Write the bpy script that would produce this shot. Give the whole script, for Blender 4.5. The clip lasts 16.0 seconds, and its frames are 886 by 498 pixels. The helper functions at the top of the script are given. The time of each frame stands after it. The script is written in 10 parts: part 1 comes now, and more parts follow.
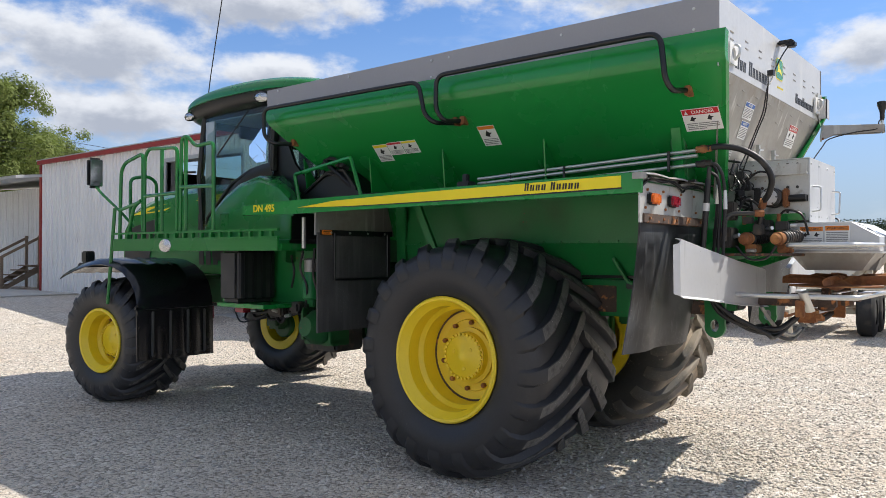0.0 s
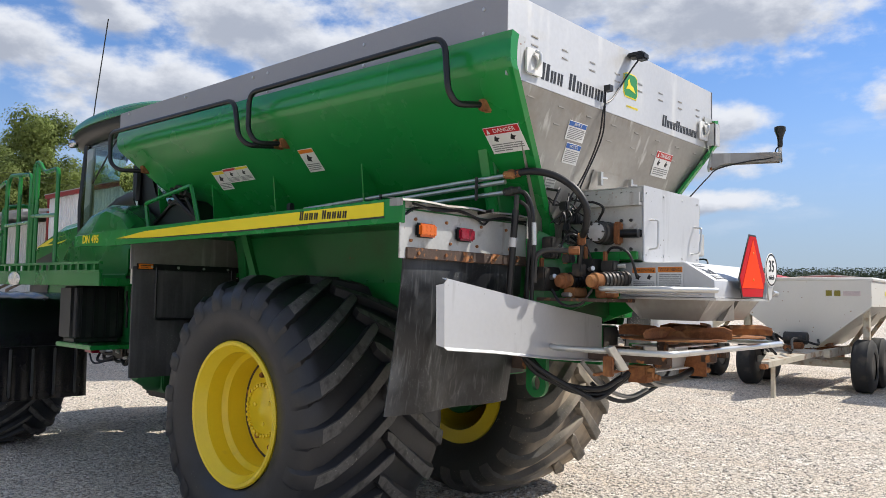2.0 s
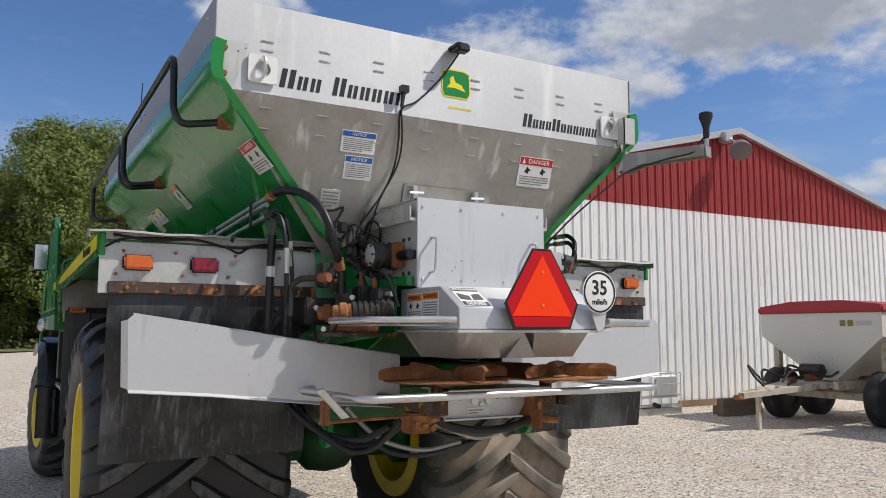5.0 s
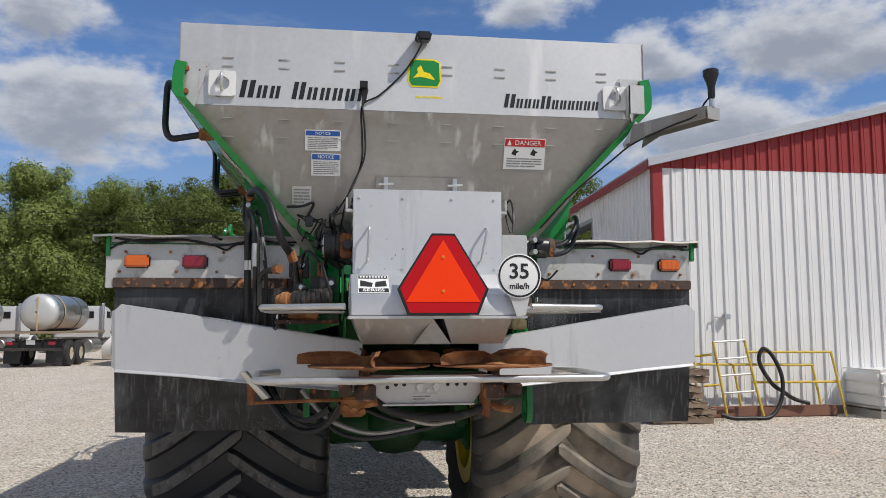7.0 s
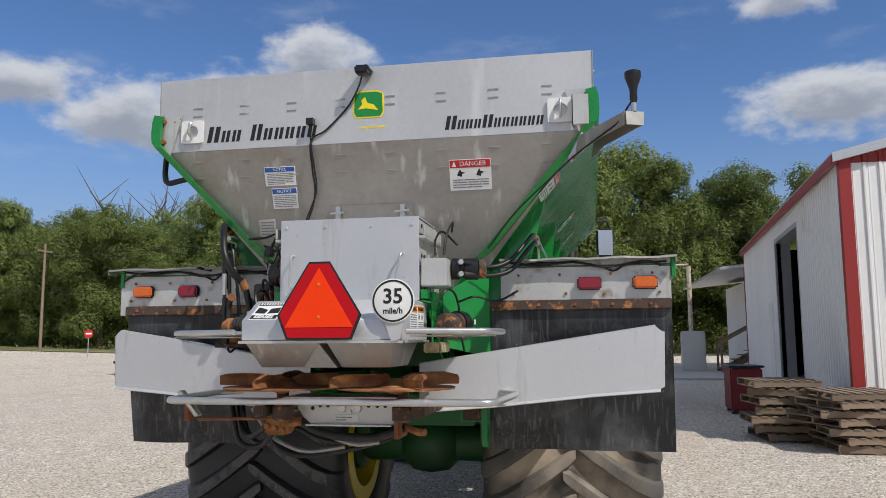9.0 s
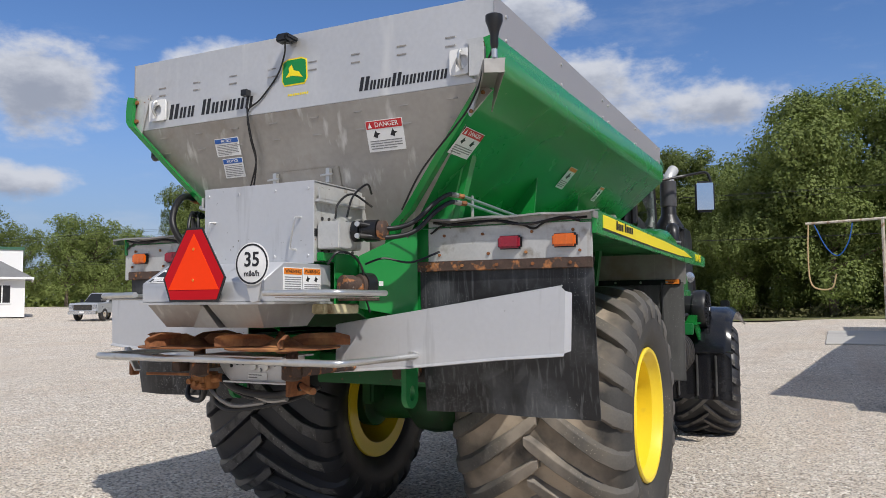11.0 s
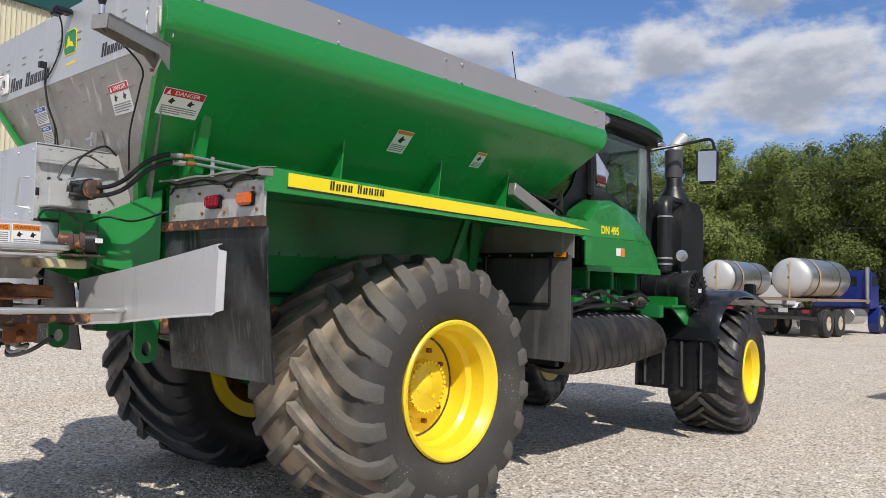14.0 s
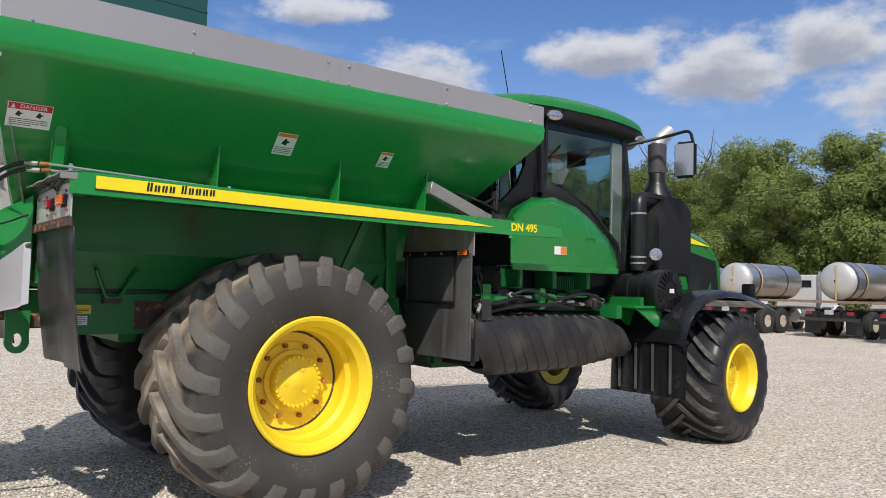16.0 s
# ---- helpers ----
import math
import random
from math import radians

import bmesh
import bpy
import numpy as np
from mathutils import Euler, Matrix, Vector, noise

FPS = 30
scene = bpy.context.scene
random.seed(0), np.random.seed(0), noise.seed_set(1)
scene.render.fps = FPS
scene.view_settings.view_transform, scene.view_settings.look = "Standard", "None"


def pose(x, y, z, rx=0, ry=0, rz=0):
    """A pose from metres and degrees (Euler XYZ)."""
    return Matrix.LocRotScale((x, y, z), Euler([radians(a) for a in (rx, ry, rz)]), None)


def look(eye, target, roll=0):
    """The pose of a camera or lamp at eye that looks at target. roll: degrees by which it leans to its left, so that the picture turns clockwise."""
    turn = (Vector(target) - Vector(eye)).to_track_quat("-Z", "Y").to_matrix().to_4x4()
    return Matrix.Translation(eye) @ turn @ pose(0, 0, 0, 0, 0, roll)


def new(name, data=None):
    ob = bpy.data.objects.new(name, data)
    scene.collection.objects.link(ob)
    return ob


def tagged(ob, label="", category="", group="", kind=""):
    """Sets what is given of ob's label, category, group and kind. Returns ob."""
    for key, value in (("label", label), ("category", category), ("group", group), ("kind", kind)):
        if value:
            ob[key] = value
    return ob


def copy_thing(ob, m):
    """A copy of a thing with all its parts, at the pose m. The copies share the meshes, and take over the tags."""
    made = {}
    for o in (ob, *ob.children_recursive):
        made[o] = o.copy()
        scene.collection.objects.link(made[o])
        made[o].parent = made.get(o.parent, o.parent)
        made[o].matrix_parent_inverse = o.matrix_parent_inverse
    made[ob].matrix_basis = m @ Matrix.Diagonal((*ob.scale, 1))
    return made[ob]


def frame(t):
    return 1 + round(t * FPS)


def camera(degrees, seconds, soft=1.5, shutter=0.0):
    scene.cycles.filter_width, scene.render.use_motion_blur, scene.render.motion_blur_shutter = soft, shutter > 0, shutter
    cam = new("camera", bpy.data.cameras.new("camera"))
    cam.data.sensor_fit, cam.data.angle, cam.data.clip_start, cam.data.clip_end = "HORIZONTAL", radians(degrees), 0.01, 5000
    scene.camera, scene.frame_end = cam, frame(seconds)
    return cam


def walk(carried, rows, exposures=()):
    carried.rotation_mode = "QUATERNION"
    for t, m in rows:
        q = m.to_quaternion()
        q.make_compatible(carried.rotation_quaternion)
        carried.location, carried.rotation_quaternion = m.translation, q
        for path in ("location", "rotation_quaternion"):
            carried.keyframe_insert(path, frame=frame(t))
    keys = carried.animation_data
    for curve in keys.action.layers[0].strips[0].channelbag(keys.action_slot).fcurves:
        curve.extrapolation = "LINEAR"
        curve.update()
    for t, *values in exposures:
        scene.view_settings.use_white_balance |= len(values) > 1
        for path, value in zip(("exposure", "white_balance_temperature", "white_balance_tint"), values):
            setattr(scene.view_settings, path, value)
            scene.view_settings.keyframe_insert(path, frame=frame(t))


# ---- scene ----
cam = camera(59.4, 16.0, soft=0.6)
METRES, EYE, TILT, LEAN, TURN = 13.578, 1.575, 0.0, 0.0, 38.4
ROWS = [
    (0.0, 0.0, 0.0, 0.0, -0.0, 0.37, -0.11),
    (0.5, 0.0284, 0.0106, 0.0004, 1.42, 0.52, -0.58),
    (1.0, 0.0577, 0.0246, -0.0008, 2.55, 1.0, -1.03),
    (1.5, 0.0856, 0.0406, -0.0005, 3.18, 2.01, -1.19),
    (2.0, 0.1137, 0.0546, 0.001, 3.41, 3.34, -1.16),
    (2.5, 0.1451, 0.066, 0.0006, 3.92, 4.73, -0.93),
    (3.0, 0.1716, 0.078, 0.0009, 5.4, 5.74, -0.74),
    (3.5, 0.2012, 0.0902, -0.0008, 8.27, 6.24, -0.69),
    (6.0, 0.337, 0.162, 0.0018, 33.2, 5.7, 0.29),
    (6.5, 0.3655, 0.1777, 0.001, 38.63, 5.59, 0.29),
    (7.0, 0.3857, 0.1968, -0.0012, 43.68, 5.57, 0.16),
    (7.5, 0.4049, 0.2197, 0.0006, 48.38, 5.8, 0.02),
    (8.0, 0.4286, 0.2426, 0.0017, 52.87, 6.28, 0.06),
    (8.5, 0.4457, 0.266, 0.0016, 57.52, 6.75, 0.22),
    (11.0, 0.498, 0.4016, 0.0005, 78.27, 4.03, 0.41),
    (11.5, 0.4966, 0.4321, -0.0001, 79.91, 3.65, -0.12),
    (12.0, 0.5035, 0.4651, -0.0018, 81.0, 3.49, -0.6),
    (12.5, 0.5101, 0.4954, -0.0014, 82.64, 3.32, -0.94),
    (13.0, 0.5087, 0.5279, -0.0022, 85.52, 3.11, -1.05),
    (13.5, 0.5075, 0.5624, -0.0048, 89.48, 2.85, -1.2),
    (14.0, 0.5017, 0.5949, -0.0058, 93.78, 2.67, -1.46),
    (14.5, 0.4968, 0.6275, -0.0055, 97.56, 2.62, -1.76),
    (15.0, 0.4952, 0.6605, -0.0058, 100.33, 2.69, -2.01),
    (15.5, 0.4875, 0.6905, -0.006, 102.3, 2.82, -1.91),
    (16.0, 0.4838, 0.7244, -0.007, 104.15, 2.89, -1.36),
]
EXPOSURES = [(0.0, 0.62, 6380, 10), (1.5, 0.62, 6320, 11), (2.5, 0.45, 6420, 10), (3.5, 0.27, 6450, 10.5), (7.0, 0.07, 6280, 10.5), (8.5, 0.07, 6280, 10.5), (11.0, 0.15, 6200, 12), (12.5, 0.27, 6320, 12), (14.5, 0.25, 6320, 12), (16.0, 0.24, 6320, 12)]
walk(cam, [(t, pose(0, 0, EYE, TILT, LEAN, TURN) @ pose(METRES * x, METRES * y, METRES * z, 90 + pitch, roll, yaw)) for t, x, y, z, yaw, pitch, roll in ROWS], EXPOSURES)

# ---- light ----
SUN = Vector((0.54, 0.74, 1.0)).normalized()          # towards the sun
sun = new("sun", bpy.data.lights.new("sun", "SUN"))
sun.data.energy, sun.data.angle, sun.data.color = 3.4, radians(0.55), (1.0, 0.935, 0.83)
sun.matrix_world = look(SUN * 60, (0, 0, 0))

world = bpy.data.worlds.new("world")
scene.world = world
world.use_nodes = True
wn, wl = world.node_tree.nodes, world.node_tree.links
wn.clear()


def wnode(kind, **inputs):
    n = wn.new(kind)
    for k, v in inputs.items():
        n.inputs[k.replace("_", " ")].default_value = v
    return n


sky = wn.new("ShaderNodeTexSky")
sky.sky_type, sky.sun_disc = "NISHITA", False
sky.sun_elevation, sky.sun_rotation = math.asin(SUN.z), math.atan2(SUN.x, SUN.y)
sky.air_density, sky.dust_density, sky.ozone_density = 0.8, 0.1, 3.6
SKY_DEPTH, LOW_HAZE = (0.56, 0.65, 0.74, 1), (1.75, 2.08, 2.5, 1)
CLOUD_TOP, CLOUD_BASE = (3.7, 3.8, 4.0, 1), (1.95, 2.12, 2.5, 1)
coords = wn.new("ShaderNodeTexCoord")


def join(a, b):
    wl.new(a, b)


def sum_of(op, a, b=None, c=None):
    """A maths node of the sky; inputs are numbers or sockets."""
    k = wn.new("ShaderNodeMath"); k.operation = op
    for i, v in enumerate((a, b, c)):
        if v is None:
            continue
        if isinstance(v, (int, float)):
            k.inputs[i].default_value = v
        else:
            join(v, k.inputs[i])
    return k.outputs[0]


def ramped(f, lo, hi, a=0.0, b=1.0):
    k = wn.new("ShaderNodeMapRange"); k.interpolation_type = "SMOOTHSTEP"
    for key, v in (("From Min", lo), ("From Max", hi), ("To Min", a), ("To Max", b)):
        k.inputs[key].default_value = v
    join(f, k.inputs["Value"])
    return k.outputs[0]


def mingled(f, a, b, mode="MIX"):
    k = wn.new("ShaderNodeMix"); k.data_type = "RGBA"; k.blend_type = mode
    for i, v in ((0, f), (6, a), (7, b)):
        if isinstance(v, (int, float, tuple)):
            k.inputs[i].default_value = v
        else:
            join(v, k.inputs[i])
    return k.outputs[2]


apart = wn.new("ShaderNodeSeparateXYZ")
join(coords.outputs["Generated"], apart.inputs[0])
DEG = 180 / math.pi
bearing = sum_of("MULTIPLY", sum_of("ARCTAN2", sum_of("MULTIPLY", apart.outputs[0], -1.0), apart.outputs[1]), DEG)
height = sum_of("MULTIPLY", sum_of("ARCSINE", apart.outputs[2]), DEG)
place = wn.new("ShaderNodeCombineXYZ")
join(bearing, place.inputs[0]); join(height, place.inputs[1])


def ragged(scale, detail, rough, stretch=1.6, lift=0.0):
    """Noise over bearing and height, drawn out sideways."""
    mp_ = wn.new("ShaderNodeMapping")
    mp_.inputs["Scale"].default_value, mp_.inputs["Location"].default_value = (1.0, stretch, 1.0), (3.7, lift * stretch, 0.0)
    join(place.outputs[0], mp_.inputs[0])
    k = wnode("ShaderNodeTexNoise", Scale=scale, Detail=detail, Roughness=rough)
    join(mp_.outputs[0], k.inputs["Vector"])
    return k.outputs["Fac"]


# cumulus clouds: bearing, height, half width and half height in degrees
CUMULUS = ((63, 13.4, 9.0, 2.9), (61, 9.6, 8.0, 2.0), (52, 17.4, 10, 1.9), (50, 13, 5.4, 1.3), (37, 21.8, 15, 4.4), (23, 19.9, 12, 4.0), (10, 13.2, 3.6, 1.8), (24, 12, 5.4, 1.7),
           (26, 9.7, 8, 1.6), (22, 6.8, 5, 0.9), (73, 15.6, 6.5, 2.3), (67, 19.6, 2.6, 1.7), (110, 20.4, 4.0, 2.6), (108, 14.2, 8.6, 4.0), (75.6, 22.8, 4.6, 1.6), (57, 19.0, 7.6, 3.2),
           (65.5, 17.9, 3.0, 1.5), (144.6, 14.4, 5.0, 3.4), (145.6, 8.2, 3.4, 1.3), (97, 13.6, 4.6, 1.9), (123, 15.4, 5.6, 2.6), (116, 16.6, 4.4, 2.8), (131, 17, 5.4, 1.8), (152, 19.6, 4.6, 1.2))


def heaps(lift):
    """How deep inside a cloud a place lies, looked up a little higher by lift."""
    edge = sum_of("MULTIPLY_ADD", ragged(0.30, 9.0, 0.58, 1.7, lift), 1.75, -0.83)
    deep = None
    for b_, h_, wide, tall in CUMULUS:
        x_ = sum_of("MULTIPLY", sum_of("SUBTRACT", bearing, b_), 1 / wide)
        y_ = sum_of("MULTIPLY_ADD", height, 1 / tall, (lift - h_) / tall)
        in_ = sum_of("SUBTRACT", 1.0, sum_of("SQRT", sum_of("MULTIPLY_ADD", x_, x_, sum_of("MULTIPLY", y_, y_))))
        deep = in_ if deep is None else sum_of("SMOOTH_MAX", deep, in_, 0.25)
    deep = sum_of("MAXIMUM", deep, -1.0)
    # clouds added outside the view, their cover raised for more fill light
    beyond = sum_of("MAXIMUM", ramped(height, 24.0, 32.0), sum_of("MAXIMUM", ramped(bearing, 4.0, -12.0), ramped(bearing, 158.0, 170.0)))
    far_ = sum_of("MULTIPLY_ADD", sum_of("SUBTRACT", ragged(0.045, 4.0, 0.5, 1.4, lift), 0.50), 5.0, 0.25)
    other = sum_of("SUBTRACT", far_, sum_of("MULTIPLY", sum_of("SUBTRACT", 1.0, beyond), 3.0))
    return sum_of("ADD", sum_of("MAXIMUM", deep, other), edge)


here, above = heaps(0.0), heaps(0.9)
veil = sum_of("MULTIPLY", ramped(ragged(0.09, 6.0, 0.6, 3.0), 0.52, 0.75), 0.22)
cover = sum_of("MAXIMUM", ramped(here, -0.12, 0.55), veil)
under = ramped(above, 0.0, 0.95)
tone = mingled(under, CLOUD_TOP, CLOUD_BASE)
low = ramped(height, 22.0, 0.0)
clear = mingled(sum_of("MULTIPLY", sum_of("POWER", low, 1.7), 0.92), mingled(1.0, sky.outputs[0], SKY_DEPTH, "MULTIPLY"), LOW_HAZE)
back = wnode("ShaderNodeBackground", Strength=0.152)
join(mingled(cover, clear, tone), back.inputs["Color"])
wout = wn.new("ShaderNodeOutputWorld")
join(back.outputs[0], wout.inputs["Surface"])


# ---- materials ----
def mat(name, col, rough=0.5, metal=0.0, var=0.12, vs=2.0, grain=0.06, gs=70.0, bump=0.08, bs=150.0, dist=0.002, dirt=None, streak=None, coat=0.0, rvar=0.15, rand=0.0, island=0.0, speck=None, crown=None):
    """Painted, metal or rubber surface: two scales of tone, wear (dirt), runs (streak) and fine relief."""
    m = bpy.data.materials.new(name)
    m.use_nodes = True
    n, l = m.node_tree.nodes, m.node_tree.links
    b = n["Principled BSDF"]
    tc = n.new("ShaderNodeTexCoord")

    def noise_at(scale, detail=4.0, stretch=None):
        t = n.new("ShaderNodeTexNoise")
        t.inputs["Scale"].default_value, t.inputs["Detail"].default_value = scale, detail
        if stretch:
            mp = n.new("ShaderNodeMapping"); mp.inputs["Scale"].default_value = stretch
            l.new(tc.outputs["Object"], mp.inputs[0]); l.new(mp.outputs[0], t.inputs["Vector"])
        else:
            l.new(tc.outputs["Object"], t.inputs["Vector"])
        return t.outputs["Fac"]

    def maths(op, a, c):
        k = n.new("ShaderNodeMath"); k.operation = op
        for i, v in enumerate((a, c)):
            if isinstance(v, (int, float)):
                k.inputs[i].default_value = v
            else:
                l.new(v, k.inputs[i])
        return k.outputs[0]

    def ramp(f, lo, hi):
        k = n.new("ShaderNodeMapRange")
        k.inputs["From Min"].default_value, k.inputs["From Max"].default_value = lo, hi
        l.new(f, k.inputs["Value"])
        return k.outputs[0]

    def mix(f, a, c):
        k = n.new("ShaderNodeMix"); k.data_type = "RGBA"
        l.new(f, k.inputs[0])
        for i, v in ((6, a), (7, c)):
            if isinstance(v, tuple):
                k.inputs[i].default_value = (*v, 1)
            else:
                l.new(v, k.inputs[i])
        return k.outputs[2]

    big, fine = noise_at(vs, 5), noise_at(gs, 3)
    value = maths("ADD", maths("ADD", maths("MULTIPLY", big, 2 * var), maths("MULTIPLY", fine, 2 * grain)), 1 - var - grain)
    if rand:
        oi = n.new("ShaderNodeObjectInfo")
        value = maths("ADD", value, maths("MULTIPLY", maths("SUBTRACT", oi.outputs["Random"], 0.5), rand))
    if island:
        ge = n.new("ShaderNodeNewGeometry")
        value = maths("ADD", value, maths("MULTIPLY", maths("SUBTRACT", ge.outputs["Random Per Island"], 0.5), island))
    hsv = n.new("ShaderNodeHueSaturation")
    hsv.inputs["Color"].default_value = (*col, 1)
    l.new(value, hsv.inputs["Value"])
    colour = hsv.outputs[0]
    roughness = maths("ADD", maths("MULTIPLY", big, rvar), rough - rvar / 2)
    if dirt:
        dcol, lo, hi, ds = dirt
        f = ramp(noise_at(ds, 8), lo, hi)
        colour = mix(f, colour, dcol)
        roughness = maths("ADD", roughness, maths("MULTIPLY", f, 0.3))
        if metal:
            l.new(maths("MULTIPLY", maths("SUBTRACT", 1.0, f), metal), b.inputs["Metallic"])
    elif metal:
        b.inputs["Metallic"].default_value = metal
    if streak:
        scol, lo, hi, sx, sz = streak
        f = ramp(noise_at(1.0, 5, (sx, sx, sz)), lo, hi)
        colour = mix(maths("MULTIPLY", f, 0.75), colour, scol)
        roughness = maths("ADD", roughness, maths("MULTIPLY", f, 0.15))
    if crown:                                            # dust on the running face of a tyre, about its middle
        ccol, y0, y1, lo, hi, cs = crown
        sep = n.new("ShaderNodeSeparateXYZ"); l.new(tc.outputs["Object"], sep.inputs[0])
        band = maths("SUBTRACT", 1.0, ramp(maths("ABSOLUTE", sep.outputs[1], 0.0), y0, y1))
        colour = mix(maths("MULTIPLY", band, ramp(noise_at(cs, 7), lo, hi)), colour, ccol)
    if speck:                                            # spattered grains and scuffs
        pcol, ps, size, lo, hi = speck
        vo = n.new("ShaderNodeTexVoronoi"); vo.inputs["Scale"].default_value = ps
        l.new(tc.outputs["Object"], vo.inputs["Vector"])
        dots = maths("LESS_THAN", vo.outputs["Distance"], size)
        colour = mix(maths("MULTIPLY", dots, ramp(noise_at(3.0, 6), lo, hi)), colour, pcol)
    l.new(colour, b.inputs["Base Color"])
    l.new(roughness, b.inputs["Roughness"])
    if coat:
        b.inputs["Coat Weight"].default_value, b.inputs["Coat Roughness"].default_value = coat, 0.08
    if bump:
        bp = n.new("ShaderNodeBump")
        bp.inputs["Strength"].default_value, bp.inputs["Distance"].default_value = bump, dist
        l.new(noise_at(bs, 4), bp.inputs["Height"])
        l.new(bp.outputs[0], b.inputs["Normal"])
    return m


DUST = (0.33, 0.29, 0.23)
GREEN = mat("green_paint", (0.012, 0.235, 0.042), 0.27, var=0.08, grain=0.03, bump=0.015, coat=0.28, rvar=0.08, dirt=((0.022, 0.16, 0.04), 0.62, 0.95, 1.6))
GREEN_DULL = mat("dusty_green_paint", (0.014, 0.185, 0.045), 0.36, var=0.22, grain=0.1, bump=0.1, dirt=((0.055, 0.085, 0.045), 0.52, 0.85, 2.0), speck=((0.16, 0.06, 0.03), 14.0, 0.13, 0.55, 0.66))
# darker copy of GREEN_DULL: underside shade put into the paint, plus oily dirt
GREEN_SHADED = mat("shaded_grimy_green_paint", (0.010, 0.105, 0.024), 0.45, var=0.3, grain=0.15, bump=0.15, dirt=((0.040, 0.050, 0.032), 0.45, 0.75, 2.4), speck=((0.12, 0.07, 0.04), 16.0, 0.13, 0.5, 0.62))
HOOD = mat("hood_green_paint", (0.013, 0.185, 0.033), 0.28, var=0.06, grain=0.02, bump=0.01, coat=0.25)
YELLOW = mat("yellow_paint", (0.86, 0.64, 0.022), 0.38, var=0.08, grain=0.04, bump=0.03, coat=0.2, dirt=((0.45, 0.32, 0.10), 0.66, 0.9, 5.0))
DECAL_YELLOW = mat("yellow_film", (0.86, 0.70, 0.01), 0.35, var=0.03, grain=0.02, bump=0)
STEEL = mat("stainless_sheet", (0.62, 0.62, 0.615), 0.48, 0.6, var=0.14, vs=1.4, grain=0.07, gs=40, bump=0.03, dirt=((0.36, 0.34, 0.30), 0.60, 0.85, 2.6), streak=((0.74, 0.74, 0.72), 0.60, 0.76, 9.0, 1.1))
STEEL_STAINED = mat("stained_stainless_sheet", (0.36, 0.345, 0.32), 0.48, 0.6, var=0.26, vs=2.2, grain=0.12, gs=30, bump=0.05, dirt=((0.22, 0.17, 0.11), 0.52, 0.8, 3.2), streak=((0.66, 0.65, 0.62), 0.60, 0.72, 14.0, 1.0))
WING = mat("grey_coated_sheet", (0.63, 0.635, 0.645), 0.50, 0.65, var=0.06, vs=1.2, grain=0.04, gs=40, bump=0.02, streak=((0.36, 0.36, 0.36), 0.62, 0.80, 10.0, 1.2), speck=((0.20, 0.19, 0.17), 24.0, 0.10, 0.55, 0.7))
EXTENSION = mat("grey_galvanised_sheet", (0.34, 0.335, 0.345), 0.5, 0.3, var=0.07, vs=0.8, grain=0.04, bump=0.02, streak=((0.36, 0.36, 0.37), 0.60, 0.8, 5.0, 1.0))
PANEL_WHITE = mat("weathered_aluminium_panel", (0.56, 0.56, 0.54), 0.42, 0.35, var=0.2, vs=6, grain=0.10, bump=0.06, dirt=((0.20, 0.17, 0.13), 0.60, 0.78, 10.0), streak=((0.30, 0.24, 0.18), 0.62, 0.75, 16.0, 2.0), speck=((0.25, 0.10, 0.03), 30.0, 0.16, 0.50, 0.62))
GALV = mat("bright_tube", (0.62, 0.62, 0.60), 0.32, 0.85, var=0.12, vs=8, grain=0.06, bump=0.03, dirt=((0.40, 0.36, 0.30), 0.6, 0.85, 14.0))
RUST = mat("rusty_steel", (0.23, 0.088, 0.032), 0.85, 0.0, var=0.5, vs=14, grain=0.4, gs=90, bump=0.8, bs=80, dirt=((0.50, 0.24, 0.09), 0.50, 0.70, 9.0), speck=((0.07, 0.04, 0.03), 45.0, 0.14, 0.52, 0.64))
RUST_STRIP = mat("rust_flaked_bar", (0.075, 0.048, 0.036), 0.8, 0.0, var=0.5, vs=20, grain=0.4, gs=120, bump=0.6, bs=80, dirt=((0.45, 0.19, 0.07), 0.56, 0.66, 18.0), speck=((0.42, 0.36, 0.30), 40.0, 0.2, 0.5, 0.62))
TYRE = mat("tyre_rubber", (0.023, 0.0235, 0.027), 0.42, var=0.3, vs=3, grain=0.25, gs=60, bump=0.25, bs=70, dirt=((0.030, 0.029, 0.028), 0.50, 0.85, 4.0), speck=((0.16, 0.15, 0.14), 30.0, 0.11, 0.60, 0.72))
TYRE_DUSTY = mat("brown_dusted_tyre_rubber", (0.044, 0.042, 0.039), 0.75, var=0.3, vs=3, grain=0.25, gs=60, bump=0.25, bs=70, dirt=((0.075, 0.069, 0.060), 0.46, 0.74, 3.0), crown=((0.42, 0.345, 0.26), 0.36, 0.53, 0.32, 0.60, 3.2), speck=((0.34, 0.30, 0.24), 45.0, 0.16, 0.52, 0.62))
LUG_DUSTY = mat("dusted_tread_rubber", (0.095, 0.089, 0.080), 0.72, var=0.3, vs=4, grain=0.3, gs=70, bump=0.4, bs=60, dirt=((0.13, 0.115, 0.095), 0.45, 0.70, 6.0), crown=((0.33, 0.285, 0.23), 0.12, 0.50, 0.40, 0.66, 4.0), speck=((0.30, 0.27, 0.22), 50.0, 0.16, 0.50, 0.62))
TREAD = mat("scuffed_tread_face", (0.125, 0.118, 0.108), 0.82, var=0.4, vs=7, grain=0.4, gs=80, bump=0.6, bs=60, dirt=((0.060, 0.057, 0.052), 0.50, 0.66, 14.0), speck=((0.36, 0.34, 0.31), 40.0, 0.15, 0.5, 0.6))
